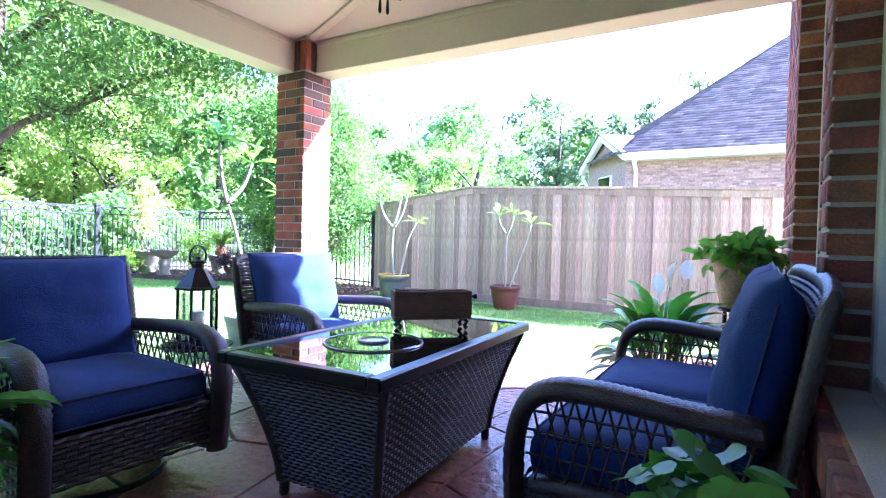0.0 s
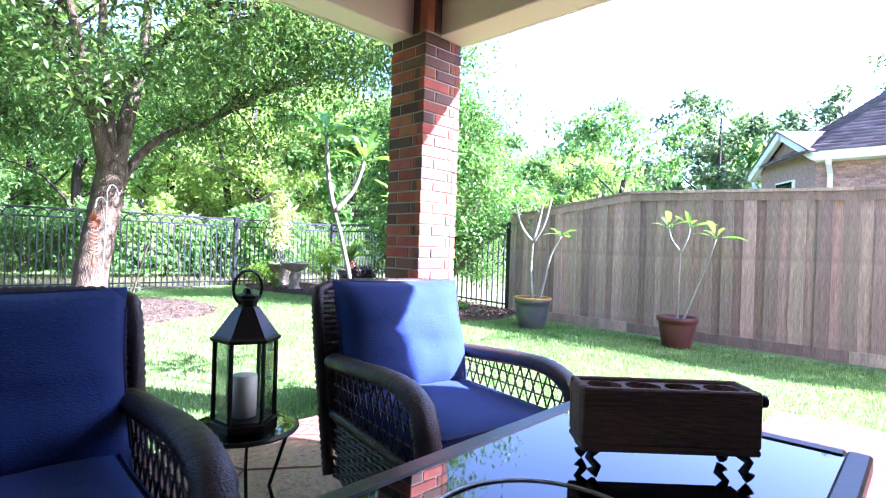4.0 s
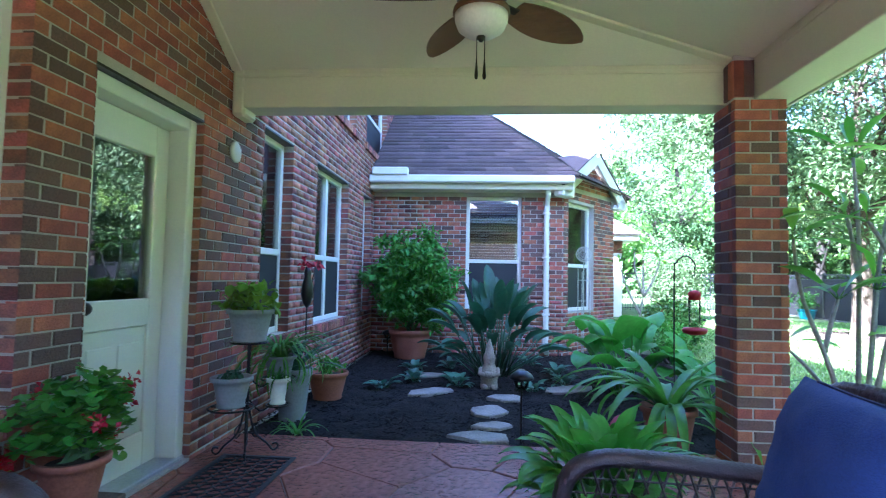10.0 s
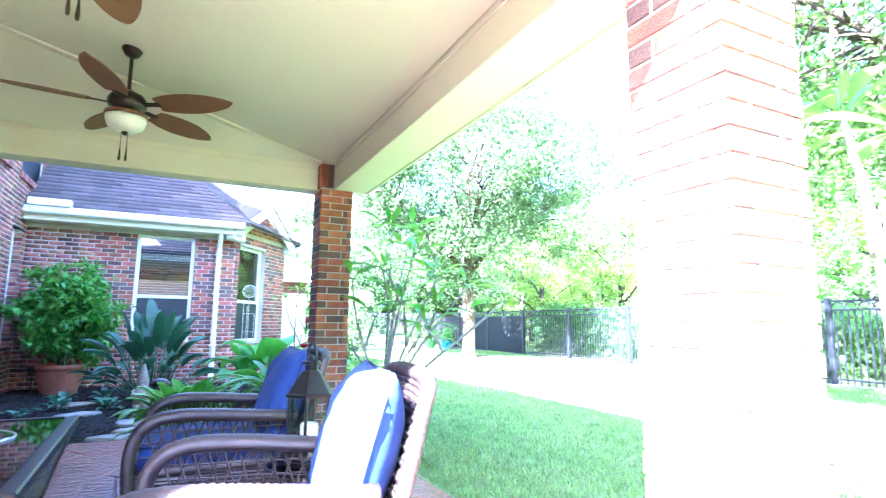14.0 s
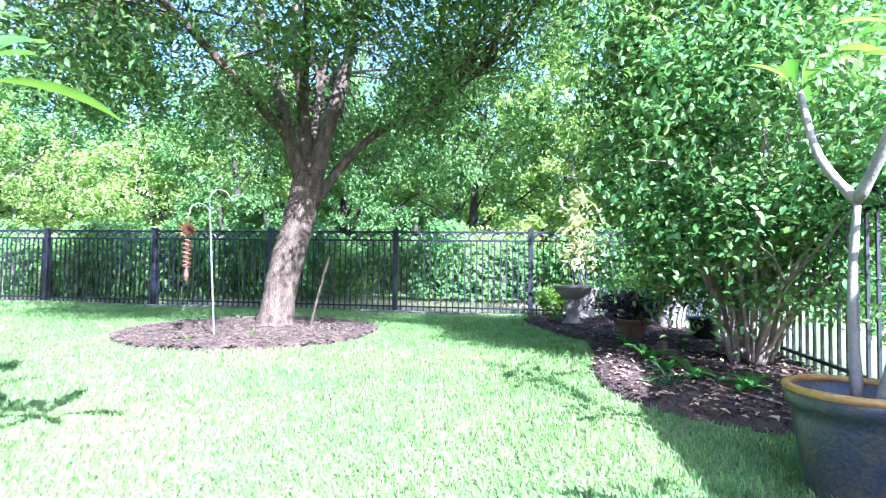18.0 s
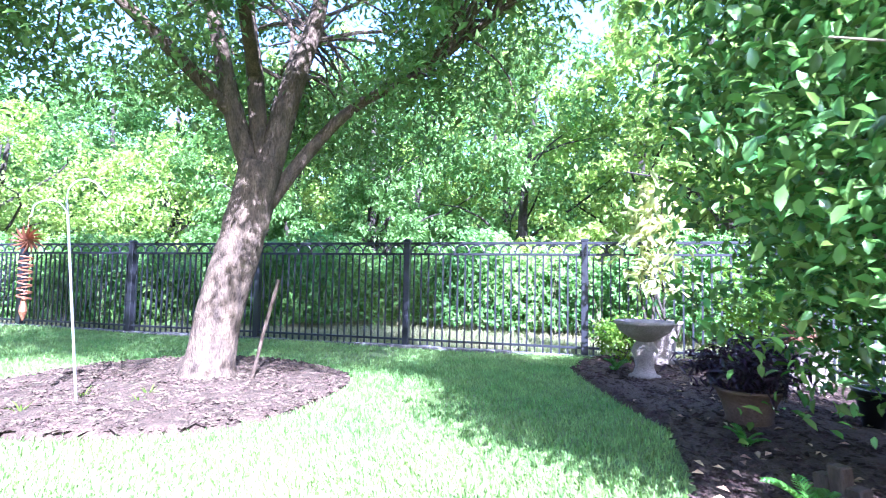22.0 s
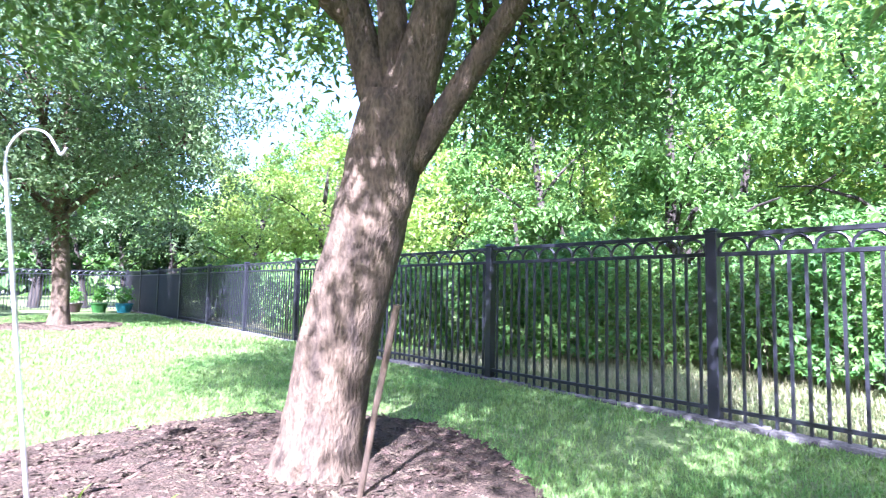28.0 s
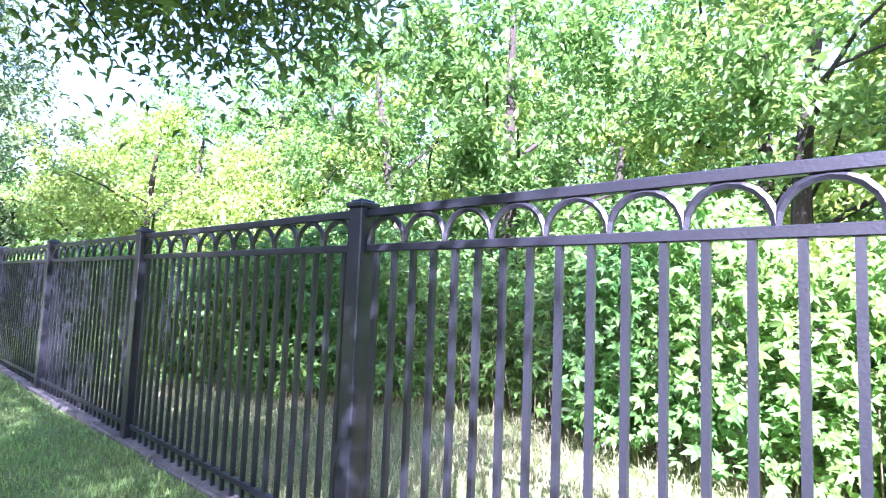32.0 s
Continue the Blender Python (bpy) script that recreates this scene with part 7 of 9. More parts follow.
path_lamp(-2.12, -0.95, -0.04)
path_lamp(-0.35, -5.15, gzz(-0.4, -5.15) + 0.04, 0.25)
path_lamp(-2.95, -5.10, gzz(-3, -5.5) + 0.04, 0.28)
path_lamp(-6.15, -7.95, gzz(-6.15, -7.95) + 0.03, 0.35)

# copper garden spinner by the corner window, red nectar feeder on a hook
sp = thing("garden_spinner", (-3.32, -5.12, gzz(-3.3, -5.1)), label="round copper wire garden spinner on a tall pole", category="ornament")
part("pole", one_tube([(0, 0, 0), (0, 0, 1.52)], 0.008, 6), M_STEEL, sp)
for k in range(14):
    a = math.pi * k / 14
    part("wire_ring", one_tube([(0.115 * math.cos(t) * math.cos(a), 0.115 * math.cos(t) * math.sin(a), 1.64 + 0.115 * math.sin(t)) for t in [2 * math.pi * i / 20 for i in range(20)]], 0.0025, 4, closed=True), M_STEEL, sp)
part("centre_ball", one_lathe([(0.003, -0.035), (0.03, -0.015), (0.03, 0.015), (0.003, 0.035)], 14, (0, 0, 1.64)), M_CLEAR, sp, smooth=True)
for dx in (-0.09, 0.03, 0.09):
    part("frame_bar", one_tube([(dx, 0.05, 0), (dx, 0.05, 1.35 + dx)], 0.006, 6), M_STEEL, sp)
for z in (0.3, 0.62, 0.94, 1.25):
    part("frame_rung", one_tube([(-0.09, 0.05, z), (0.09, 0.05, z)], 0.005, 5), M_STEEL, sp)

FX, FY = -3.47, -1.69
fd = thing("feeder_hook", (FX, FY, gzz(FX, FY)), label="thin black shepherd hook in the lawn", category="hook")
part("pole", one_tube(smooth_path([(0, 0, -0.1), (0, 0, 1.25), (-0.02, 0, 1.42), (-0.10, 0, 1.48), (-0.17, 0, 1.42), (-0.17, 0, 1.36)], 4), 0.007, 6), M_METAL, fd)
ff = thing("bird_feeder", (FX - 0.17, FY, gzz(FX, FY)), label="red nectar feeder with a clear bottle hanging from the hook", category="feeder")
part("wire", one_tube([(0, 0, 1.36), (0, 0, 1.18)], 0.002, 4), M_METAL, ff)
part("cap", one_lathe([(0.05, 1.10), (0.052, 1.16), (0.03, 1.18), (0.004, 1.185)], 18), M_RED, ff, smooth=True)
part("bottle", one_lathe([(0.045, 0.86), (0.048, 0.90), (0.048, 1.10)], 18), M_CLEAR, ff, "clear glass bottle")
part("base", one_lathe([(0.03, 0.80), (0.09, 0.815), (0.105, 0.84), (0.09, 0.86), (0.03, 0.865)], 22), M_RED, ff, "red round feeding base", True)

# ---- rubber mat by the door ----
rm = thing("door_mat", (-0.42, 0.10, 0.0), 0, label="black rubber door mat with a pierced pattern", category="mat")
part("rim", (lambda b_: [box(b_, *q, 0.003) for q in (((-0.24, -0.40, 0.001), (-0.21, 0.40, 0.012)), ((0.21, -0.40, 0.001), (0.24, 0.40, 0.012)), ((-0.21, -0.40, 0.001), (0.21, -0.37, 0.012)), ((-0.21, 0.37, 0.001), (0.21, 0.40, 0.012)))] and b_)(bmesh.new()), M_RUBBER, rm)
bm = bmesh.new()
for i in range(5):
    for j in range(10):
        c = (-0.168 + i * 0.084, -0.333 + j * 0.074, 0.006)
        tube(bm, [(c[0] + 0.037 * math.cos(t), c[1] + 0.033 * math.sin(t), c[2]) for t in [2 * math.pi * k / 10 for k in range(10)]], 0.005, 4, closed=True)
part("pierced_field", bm, M_RUBBER, rm)

# ---- plumerias ----
PLV = [to_mesh("leaf", leaf_bm(0.27 * q, 0.075 * q, a, a - d, 0.05, 0.16, 6, "club"), mat("plumeria_leaf", (0.13, 0.30, 0.045), 0.33, var=0.12, scale=3, fine=25, bump=0.03, objrand=0.3, translucent=0.45)) for q, a, d in ((1.0, 50, 40), (0.9, 28, 45), (1.1, 15, 35), (0.6, 75, 20))]


def plumeria(x, y, pot, potmat, stems, label, seed, leaves=9, rimmat=None, thick=0.022, leaf=1.0, stemmat=None, rim=0.02):
    """stems: for each a list of places from the soil to the tip; every tip carries a whorl of leaves."""
    r_ = np.random.default_rng(seed)
    z = gzz(x, y)
    pl = thing("plumeria", (x, y, z), label=label, category="potted plant")
    pot_parts(pl, pot[0], pot[1], potmat, rim, rings=0 if rim < 0.015 else 1)
    if rimmat:
        part("rim", one_tube([(pot[0] * math.cos(t), pot[0] * math.sin(t), pot[1] + 0.004) for t in [2 * math.pi * i / 32 for i in range(32)]], 0.018, 8, closed=True), rimmat, pl, "worn ochre glazed rim", True)
    for st_, tipn in stems:
        pts = smooth_path([Vector(q) for q in st_], 4)
        bm = one_tube(pts, [thick * (1 - 0.45 * i / len(pts)) * (1 + 0.08 * math.sin(i * 2.3)) for i in range(len(pts))], 9)
        part("stem", bm, stemmat or M_STEM, pl, smooth=True)
        if tipn:
            rosette(pl, tipn, PLV, r_, tuple(pts[-1]), 0.012, (0.65 * leaf, 1.1 * leaf), 10)
    return pl


plumeria(-4.26, 3.85, (0.262, 0.40), M_GREYPOT,
         [([(-0.03, 0.0, 0.30), (-0.10, -0.03, 0.77), (-0.20, -0.08, 1.22), (-0.26, -0.12, 1.45)], 0),
          ([(-0.26, -0.12, 1.45), (-0.30, -0.16, 1.72), (-0.28, -0.20, 2.02)], 14),
          ([(-0.26, -0.12, 1.45), (-0.18, 0.0, 1.63), (-0.14, 0.06, 1.85)], 12),
          ([(0.03, 0.02, 0.30), (-0.02, 0.14, 0.67), (-0.04, 0.30, 1.12)], 0),
          ([(-0.04, 0.30, 1.12), (-0.04, 0.38, 1.32), (-0.06, 0.46, 1.49)], 12),
          ([(-0.04, 0.30, 1.12), (-0.06, 0.50, 1.32), (-0.08, 0.72, 1.55)], 12),
          ([(0.02, 0.04, 0.30), (-0.02, 0.16, 0.49), (-0.04, 0.26, 0.65)], 6)],
         "tall bare stemmed plumeria in a smooth pale grey pot", 101, leaf=1.25, rim=0.010)
plumeria(-5.38, 7.66, (0.25, 0.43), M_BLUEPOT,
         [([(0.0, 0.0, 0.38), (-0.06, 0.02, 0.85), (-0.05, 0.04, 1.22)], 0),
          ([(-0.05, 0.04, 1.22), (-0.22, -0.02, 1.45), (-0.30, -0.06, 1.78)], 8),
          ([(-0.05, 0.04, 1.22), (0.10, 0.08, 1.48), (0.18, 0.12, 1.85)], 8),
          ([(-0.05, 0.04, 1.22), (-0.05, 0.16, 1.5), (-0.02, 0.22, 1.80)], 8),
          ([(0.08, 0.03, 0.38), (0.14, 0.08, 0.7), (0.20, 0.12, 1.05), (0.34, 0.15, 1.32)], 8)],
         "plumeria in a dark blue pot with a worn ochre rim", 102, 8, M_OCHRE, 0.024, 0.9)
plumeria(-3.5, 8.0, (0.23, 0.37), M_MAROON,
         [([(0.0, 0.0, 0.26), (0.0, 0.0, 0.8), (0.01, 0.0, 1.15)], 0), ([(0.01, 0.0, 1.15), (-0.10, 0.0, 1.3), (-0.14, 0.0, 1.44)], 7), ([(0.01, 0.0, 1.15), (0.08, 0.02, 1.32), (0.10, 0.03, 1.45)], 7),
          ([(0.04, 0.0, 0.26), (0.16, 0.0, 0.6), (0.32, 0.02, 1.05), (0.40, 0.02, 1.32)], 6)],
         "plumeria in a maroon pot by the wooden fence", 103, 7, None, 0.018)
ST = []
r_ = np.random.default_rng(9)
for u, h_, tips in ((-0.04, 1.74, 8), (0.22, 1.72, 8), (0.42, 1.42, 8), (0.62, 1.22, 8), (0.82, 1.12, 7), (1.25, 0.96, 3), (-0.28, 1.20, 7), (-0.45, 0.50, 5), (0.30, 0.62, 5)):
    v = r_.uniform(-0.25, 0.25)
    dx, dy = -0.7 * u - 0.7 * v, 0.7 * u - 0.7 * v
    bow = r_.uniform(-0.07, 0.07)
    pts = [(0.10 * dx, 0.10 * dy, 0.30), (0.36 * dx + bow, 0.36 * dy + bow, 0.34 + 0.34 * h_), (0.72 * dx + bow * 0.6, 0.72 * dy - bow * 0.4, 0.34 + 0.70 * h_), (dx, dy, 0.34 + h_)]
    ST.append((pts, tips))
    if h_ > 0.9:
        p = Vector(pts[1]).lerp(Vector(pts[2]), r_.uniform(0.1, 0.9))
        o = Vector((r_.uniform(-0.22, 0.22), r_.uniform(-0.22, 0.22), r_.uniform(0.22, 0.40)))
        ST.append(([tuple(p), tuple(p + o * 0.5 + Vector((0, 0, 0.02))), tuple(p + o)], 5))
plumeria(-4.10, -0.38, (0.245, 0.37), M_PLASTIC, ST, "many stemmed plumeria in a dark brown pot beside the column", 104, 6, None, 0.017, 1.3, mat("grey_stem", (0.30, 0.285, 0.25), 0.7, var=0.2, scale=8, fine=60, bump=0.3))
plumeria(-4.45, -6.2, (0.30, 0.32), M_PETAL,
         [([(0.0, 0.0, 0.28), (0.0, 0.02, 0.7), (-0.05, 0.05, 1.0)], 0), ([(-0.05, 0.05, 1.0), (-0.22, 0.05, 1.3), (-0.30, 0.1, 1.6)], 8), ([(-0.05, 0.05, 1.0), (0.10, 0.1, 1.4), (0.12, 0.12, 1.75)], 9), ([(0.0, 0.02, 0.7), (0.22, 0.0, 1.15), (0.34, 0.05, 1.5)], 8), ([(-0.05, 0.05, 1.0), (-0.1, -0.15, 1.4), (-0.12, -0.2, 1.7)], 8)],
         "plumeria in a white tub beside the house", 105)

# pot of trailing green on a stand at the north end of the wall
stn = thing("plant_stand", (-0.22, 3.95, 0), label="simple dark metal plant stand by the house corner", category="plant stand")
for k in range(4):
    a = math.pi / 2 * k + 0.785
    part("leg", one_tube([(0.15 * math.cos(a), 0.15 * math.sin(a), 0), (0.12 * math.cos(a), 0.12 * math.sin(a), 0.62)], 0.009, 6), M_METAL, stn)
part("shelf_ring", one_tube([(0.13 * math.cos(t), 0.13 * math.sin(t), 0.62) for t in [2 * math.pi * i / 24 for i in range(24)]], 0.009, 6, closed=True), M_METAL, stn)
part("shelf", one_lathe([(0.125, 0.615), (0.125, 0.628), (0.01, 0.628)], 24), M_METAL, stn)
potted_bush("pothos", -0.22, 3.95, 0.629, (0.167, 0.28), M_TANPOT, (0.25, 0.25, 0.10), 44, 7, 0.07, 0.09, M_LUSH, "trailing green plant in a tan embossed pot", 111, 0.31, 5, 0.75)

# ---- lamps standing lit inside the house ----
for x, y, z in ((1.6, -1.84, 1.20), (1.6, 0.30, 1.24)):
    lp = thing("table_lamp", (x, y, 0), label="lit table lamp with a warm orange shade indoors", category="lamp")
    part("table", one_lathe([(0.25, -0.02), (0.25, z - 0.16), (0.01, z - 0.155)], 20), M_INSIDE, lp)
    part("stand", one_lathe([(0.05, z - 0.155), (0.02, z - 0.12), (0.03, z - 0.05), (0.01, z + 0.02)], 14), M_BRONZE, lp)
    part("shade", one_lathe([(0.11, z), (0.06, z + 0.2), (0.055, z + 0.2), (0.10, z + 0.005)], 22), M_LAMP, lp, "glowing warm lamp shade", True)

# ---- things of the corner bed and the lawn ----
def urn(x, y, z, label, s=1.0):
    u = thing("garden_urn", (x, y, z), label=label, category="urn")
    part("pedestal", one_lathe([(0.15 * s, 0), (0.15 * s, 0.03 * s), (0.11 * s, 0.05 * s), (0.085 * s, 0.12 * s), (0.10 * s, 0.20 * s), (0.125 * s, 0.26 * s), (0.10 * s, 0.33 * s), (0.07 * s, 0.37 * s)], 26), M_CAST, u, smooth=True)
    part("bowl", one_lathe([(0.07 * s, 0.36 * s), (0.15 * s, 0.40 * s), (0.24 * s, 0.46 * s), (0.27 * s, 0.52 * s), (0.29 * s, 0.53 * s), (0.29 * s, 0.56 * s), (0.26 * s, 0.56 * s), (0.2 * s, 0.48 * s), (0.05 * s, 0.45 * s)], 30), M_CAST, u, "broad tan stone bowl", True)
    return u


def planter(x, y, r, h, label, material=None):
    p = thing("planter", (x, y, gzz(x, y) + 0.03), label=label, category="planter")
    bm = one_lathe([(r * 0.72, 0), (r * 0.75, h * 0.1), (r * 0.7, h * 0.2), (r * 0.82, h * 0.6), (r, h * 0.92), (r * 1.06, h * 0.94), (r * 1.06, h), (r * 0.92, h), (r * 0.88, h * 0.85)], 26)
    part("tub", bm, material or M_CAST, p, smooth=True)
    part("soil", one_lathe([(r * 0.89, h * 0.86), (r * 0.3, h * 0.9)], 18), M_MULCH, p)
    return p


urn(-10.9, 7.1, gzz(-10.9, 7.1) + 0.03, "tan cast stone bird bath on a turned pedestal")
planter(-10.8, 8.4, 0.28, 0.42, "tall tan stone planter under a sago palm")
SAG = (-10.8, 8.4)
sago = thing("sago_palm", (*SAG, gzz(*SAG) + 0.38), label="sago palm with bright yellow green fronds", category="palm")
bm = bmesh.new()
lathe(bm, [(0.11, 0), (0.13, 0.06), (0.125, 0.16), (0.09, 0.24), (0.02, 0.28)], 16)
for k in range(70):
    a, zz = k * 2.4, 0.02 + 0.24 * k / 70
    rr = 0.125 - 0.05 * (k / 70) ** 3
    tube(bm, [(rr * 0.8 * math.cos(a), rr * 0.8 * math.sin(a), zz), (rr * 1.25 * math.cos(a), rr * 1.25 * math.sin(a), zz + 0.035)], [0.016, 0.005], 4)
part("trunk", bm, mat("sago_trunk", (0.22, 0.10, 0.05), 0.9, var=0.3, bump=0.5), sago)


def frond_bm(ln, e0, e1, pairs, leaflet, w):
    """A feather frond: a rib with leaflets on both sides."""
    bm = bmesh.new()
    p = Vector((0, 0, 0))
    rib = [p.copy()]
    n = pairs
    for i in range(n):
        e = radians(e0 + (e1 - e0) * i / n)
        p = p + Vector((math.cos(e), 0, math.sin(e))) * ln / n
        rib.append(p.copy())
    tube(bm, rib[::2] + [rib[-1]], taper(len(rib[::2]) + 1, 0.006, 0.002), 4)
    for i in range(2, n):
        e = radians(e0 + (e1 - e0) * i / n)
        d = Vector((math.cos(e), 0, math.sin(e)))
        u = Vector((-math.sin(e), 0, math.cos(e)))
        k = leaflet * math.sin(math.pi * (0.12 + 0.85 * i / n)) ** 0.7
        for s in (-1, 1):
            tip = rib[i] + Vector((0, s, 0)) * k * 0.85 + d * k * 0.5 + u * k * 0.25
            a = bm.verts.new(rib[i] - d * w / 2)
            b = bm.verts.new(rib[i] + d * w / 2)
            m_ = (rib[i] + tip) / 2
            bm.faces.new((a, b, bm.verts.new(m_ + d * w / 2 + u * 0.01), bm.verts.new(tip), bm.verts.new(m_ - d * w / 2 + u * 0.01)))
    return bm


fv = [to_mesh("frond", frond_bm(0.72 * q, e, e - 70, 26, 0.12, 0.011), M_LIME, False) for q, e in ((1, 80), (1, 62), (1.05, 48), (0.9, 70))]
rosette(sago, 26, fv, rng, (0, 0, 0.26), 0.03, (0.8, 1.1), 4, "frond")
planter(-11.95, 7.35, 0.26, 0.50, "wide stone planter with a tall leafy plant")
bush("tall_shrub", -11.95, 7.35, gzz(-11.95, 7.35) + 0.46, (0.40, 0.40, 0.85), 40, 9, 0.14, 0.19, M_PALE, "tall slender shrub with drooping pale leaves", 121, 5, 0.32, centre_z=0.98, stem_r=0.014)
bush("tall_shrub", -11.4, 8.15, gzz(-11.4, 8.15), (0.40, 0.40, 0.60), 60, 20, 0.14, 0.06, M_LIME, "leafy bright green shrub in the corner bed", 122, 6, 0.6, stem_r=0.012)
bush("rose_shrub", -12.0, 7.0, gzz(-12.0, 7.0), (0.35, 0.4, 0.30), 50, 16, 0.12, 0.07, M_LIME, "low yellow green shrub by the fence", 123, 5, 0.6, stem_r=0.01)
bush("purple_shrub", -9.3, 7.58, gzz(-9.3, 7.58) + 0.22, (0.42, 0.40, 0.20), 60, 20, 0.12, 0.085, M_PURPLE, "low dark purple leaved plant in a stone pot", 124, 6, 0.25, stem_r=0.008)
planter(-9.3, 7.58, 0.20, 0.24, "squat brown stone pot under the purple plant", M_TERRADARK)


nurs = thing("nursery_pot", (-9.45, 8.42, gzz(-9.45, 8.42) + 0.03), label="empty black plastic nursery pot in the mulch", category="pot")
pot_parts(nurs, 0.17, 0.26, M_METAL)


def fern(x, y, s, label="small bright green fern in the mulch"):
    fr = thing("fern", (x, y, gzz(x, y) + 0.05), label=label, category="fern", group="ferns in the corner bed")
    rosette(fr, 7, FERN, rng, (0, 0, 0), 0.02, (0.7 * s, 1.1 * s), 8, "frond")


FERN = [to_mesh("frond", frond_bm(0.23 * q, e, e - 70, 14, 0.06, 0.015), M_LUSH, False) for q, e in ((1, 60), (0.9, 45), (1.1, 72))]
for x, y, s in ((-7.74, 7.39, 1.0), (-7.4, 7.46, 0.8), (-7.21, 7.59, 0.9), (-6.9, 7.85, 1.0), (-8.7, 7.4, 0.6), (-11.2, 6.85, 0.9)):
    fern(x, y, s)
bm = bmesh.new()
for a, h in ((0.3, 0.16), (0.0, 0.11), (0.6, 0.09)):
    box(bm, (-0.04 + a * 0.25, -0.03, 0), (0.03 + a * 0.25, 0.04, h), 0.008)
ob = finish("tree_stump", bm, M_STAKE)
ob.matrix_basis = pose(-8.05, 7.55, gzz(-8.05, 7.55) + 0.03, 3, -4, 30)
tagged(ob, "short broken wooden stump in the mulch", "stump")
strap_plant("liriope", -6.95, 7.35, gzz(-6.95, 7.35) + 0.05, 24, 0.24, 0.010, "small tuft of grassy leaves in the mulch", M_DEEP, 125, None, None, 110)

# shepherd hook with a copper ornament, stake at the oak
HX, HY = -8.36, 3.06
hk = thing("shepherd_hook", (HX, HY, gzz(HX, HY)), label="pale metal double shepherd hook in the mulch", category="hook")
part("pole", one_tube([(-0.01, 0, -0.1), (0.165, 0, 1.46)], 0.0085, 8), M_STEEL, hk)
part("hook", one_tube(smooth_path([(0.165, 0.000, 1.440), (0.160, 0.005, 1.540), (0.115, 0.050, 1.610), (0.055, 0.110, 1.600), (0.020, 0.145, 1.540), (0.005, 0.160, 1.510), (-0.010, 0.175, 1.540)], 4), 0.0055, 6), M_STEEL, hk, smooth=True)
part("hook", one_tube(smooth_path([(0.155, 0.000, 1.360), (0.185, -0.030, 1.430), (0.235, -0.080, 1.450), (0.285, -0.130, 1.410), (0.295, -0.140, 1.340), (0.305, -0.150, 1.330)], 4), 0.0055, 6), M_STEEL, hk, smooth=True)
OX, OY = HX + 0.305, HY - 0.15
M_COPPER = mat("aged_copper", (0.36, 0.15, 0.08), 0.45, 0.6, var=0.2, bump=0.1)
co = thing("copper_ornament", (OX, OY, gzz(OX, OY)), label="copper flower ornament with a coiled tail hanging from the hook", category="ornament")
cv = to_mesh("petal", leaf_bm(0.105, 0.052, 12, -10, 0.0, 0.25, 5, "lance"), M_COPPER)
for k in range(14):
    ob = new("petal", cv)
    ob.parent = co
    ob.matrix_basis = pose(0, 0, 1.18, 0, -360 / 14 * k, 132)
part("wire", one_tube([(0, 0, 1.33), (0, 0, 1.18)], 0.002, 4), M_COPPER, co)
part("coil", one_tube([(0.04 * math.cos(t), 0.04 * math.sin(t), 1.07 - 0.045 * t / 6.28) for t in [i * 0.45 for i in range(90)]], 0.006, 5), M_COPPER, co)
part("drop", one_lathe([(0.004, 0.64), (0.025, 0.70), (0.01, 0.80)], 10), M_COPPER, co)
stk = thing("wooden_stake", (-9.50, 3.66, gzz(-9.50, 3.66)), label="weathered wooden stake leaning at the oak", category="stake")
bm = one_tube([(0, 0, -0.08), (-0.01, 0.12, 0.45), (-0.02, 0.25, 0.93)], [0.016, 0.015, 0.017], 9)
part("shaft", bm, M_STAKE, stk)

for i, (x, y) in enumerate(((-8.52, 2.94), (-8.51, 3.44), (-8.05, 2.95), (-8.75, 3.30))):
    strap_plant("weed", x, y, gzz(x, y) + 0.04, 7, 0.09, 0.012, "small yellow green weed in the mulch", M_LIME, 160 + i, None, None, 60)
# hedge, round bush and pots at the far side
bush("hedge", -5.1, -6.55, gzz(-5.1, -6.55), (0.55, 0.55, 0.5), 190, 34, 0.13, 0.075, M_SHRUB, "clipped dark green hedge beside the house", 131, 4, 0.6, category="hedge", low=-1.0, centre_z=0.5)
bush("round_bush", -7.7, -14.2, gzz(-7.7, -14.2), (1.2, 1.2, 1.2), 240, 40, 0.28, 0.09, M_LIVE, "round leafy bush beyond the lawn", 132, 6, 0.5)
bush("shrub", -4.5, -5.1, gzz(-4.5, -5.1), (0.42, 0.5, 0.40), 60, 22, 0.14, 0.06, M_LUSH, "loose green shrub by the corner window", 133, 5, 0.5)
bush("low_bush", -4.8, -5.75, gzz(-4.8, -5.75), (0.34, 0.4, 0.28), 50, 20, 0.12, 0.05, M_LUSH, "small leafy bush in the mulch", 134, 4, 0.5)
M_TEAL = mat("teal_pot", (0.03, 0.22, 0.26), 0.35, var=0.15, bump=0.08)
for i, (x, y, r, m_) in enumerate(((-12.5, -15.6, 0.28, M_TEAL), (-11.8, -15.9, 0.26, M_DEEP), (-11.1, -16.2, 0.26, M_PLASTIC))):
    p = potted_bush("potted_shrub", x, y, gzz(x, y), (r, 0.32), m_, (0.34, 0.34, 0.32), 40, 14, 0.12, 0.08, M_LUSH, ("leafy plant in a teal glazed pot", "leafy plant in a green pot", "flowering plant in a brown pot")[i], 140 + i, 0.62, 5, 0.5)
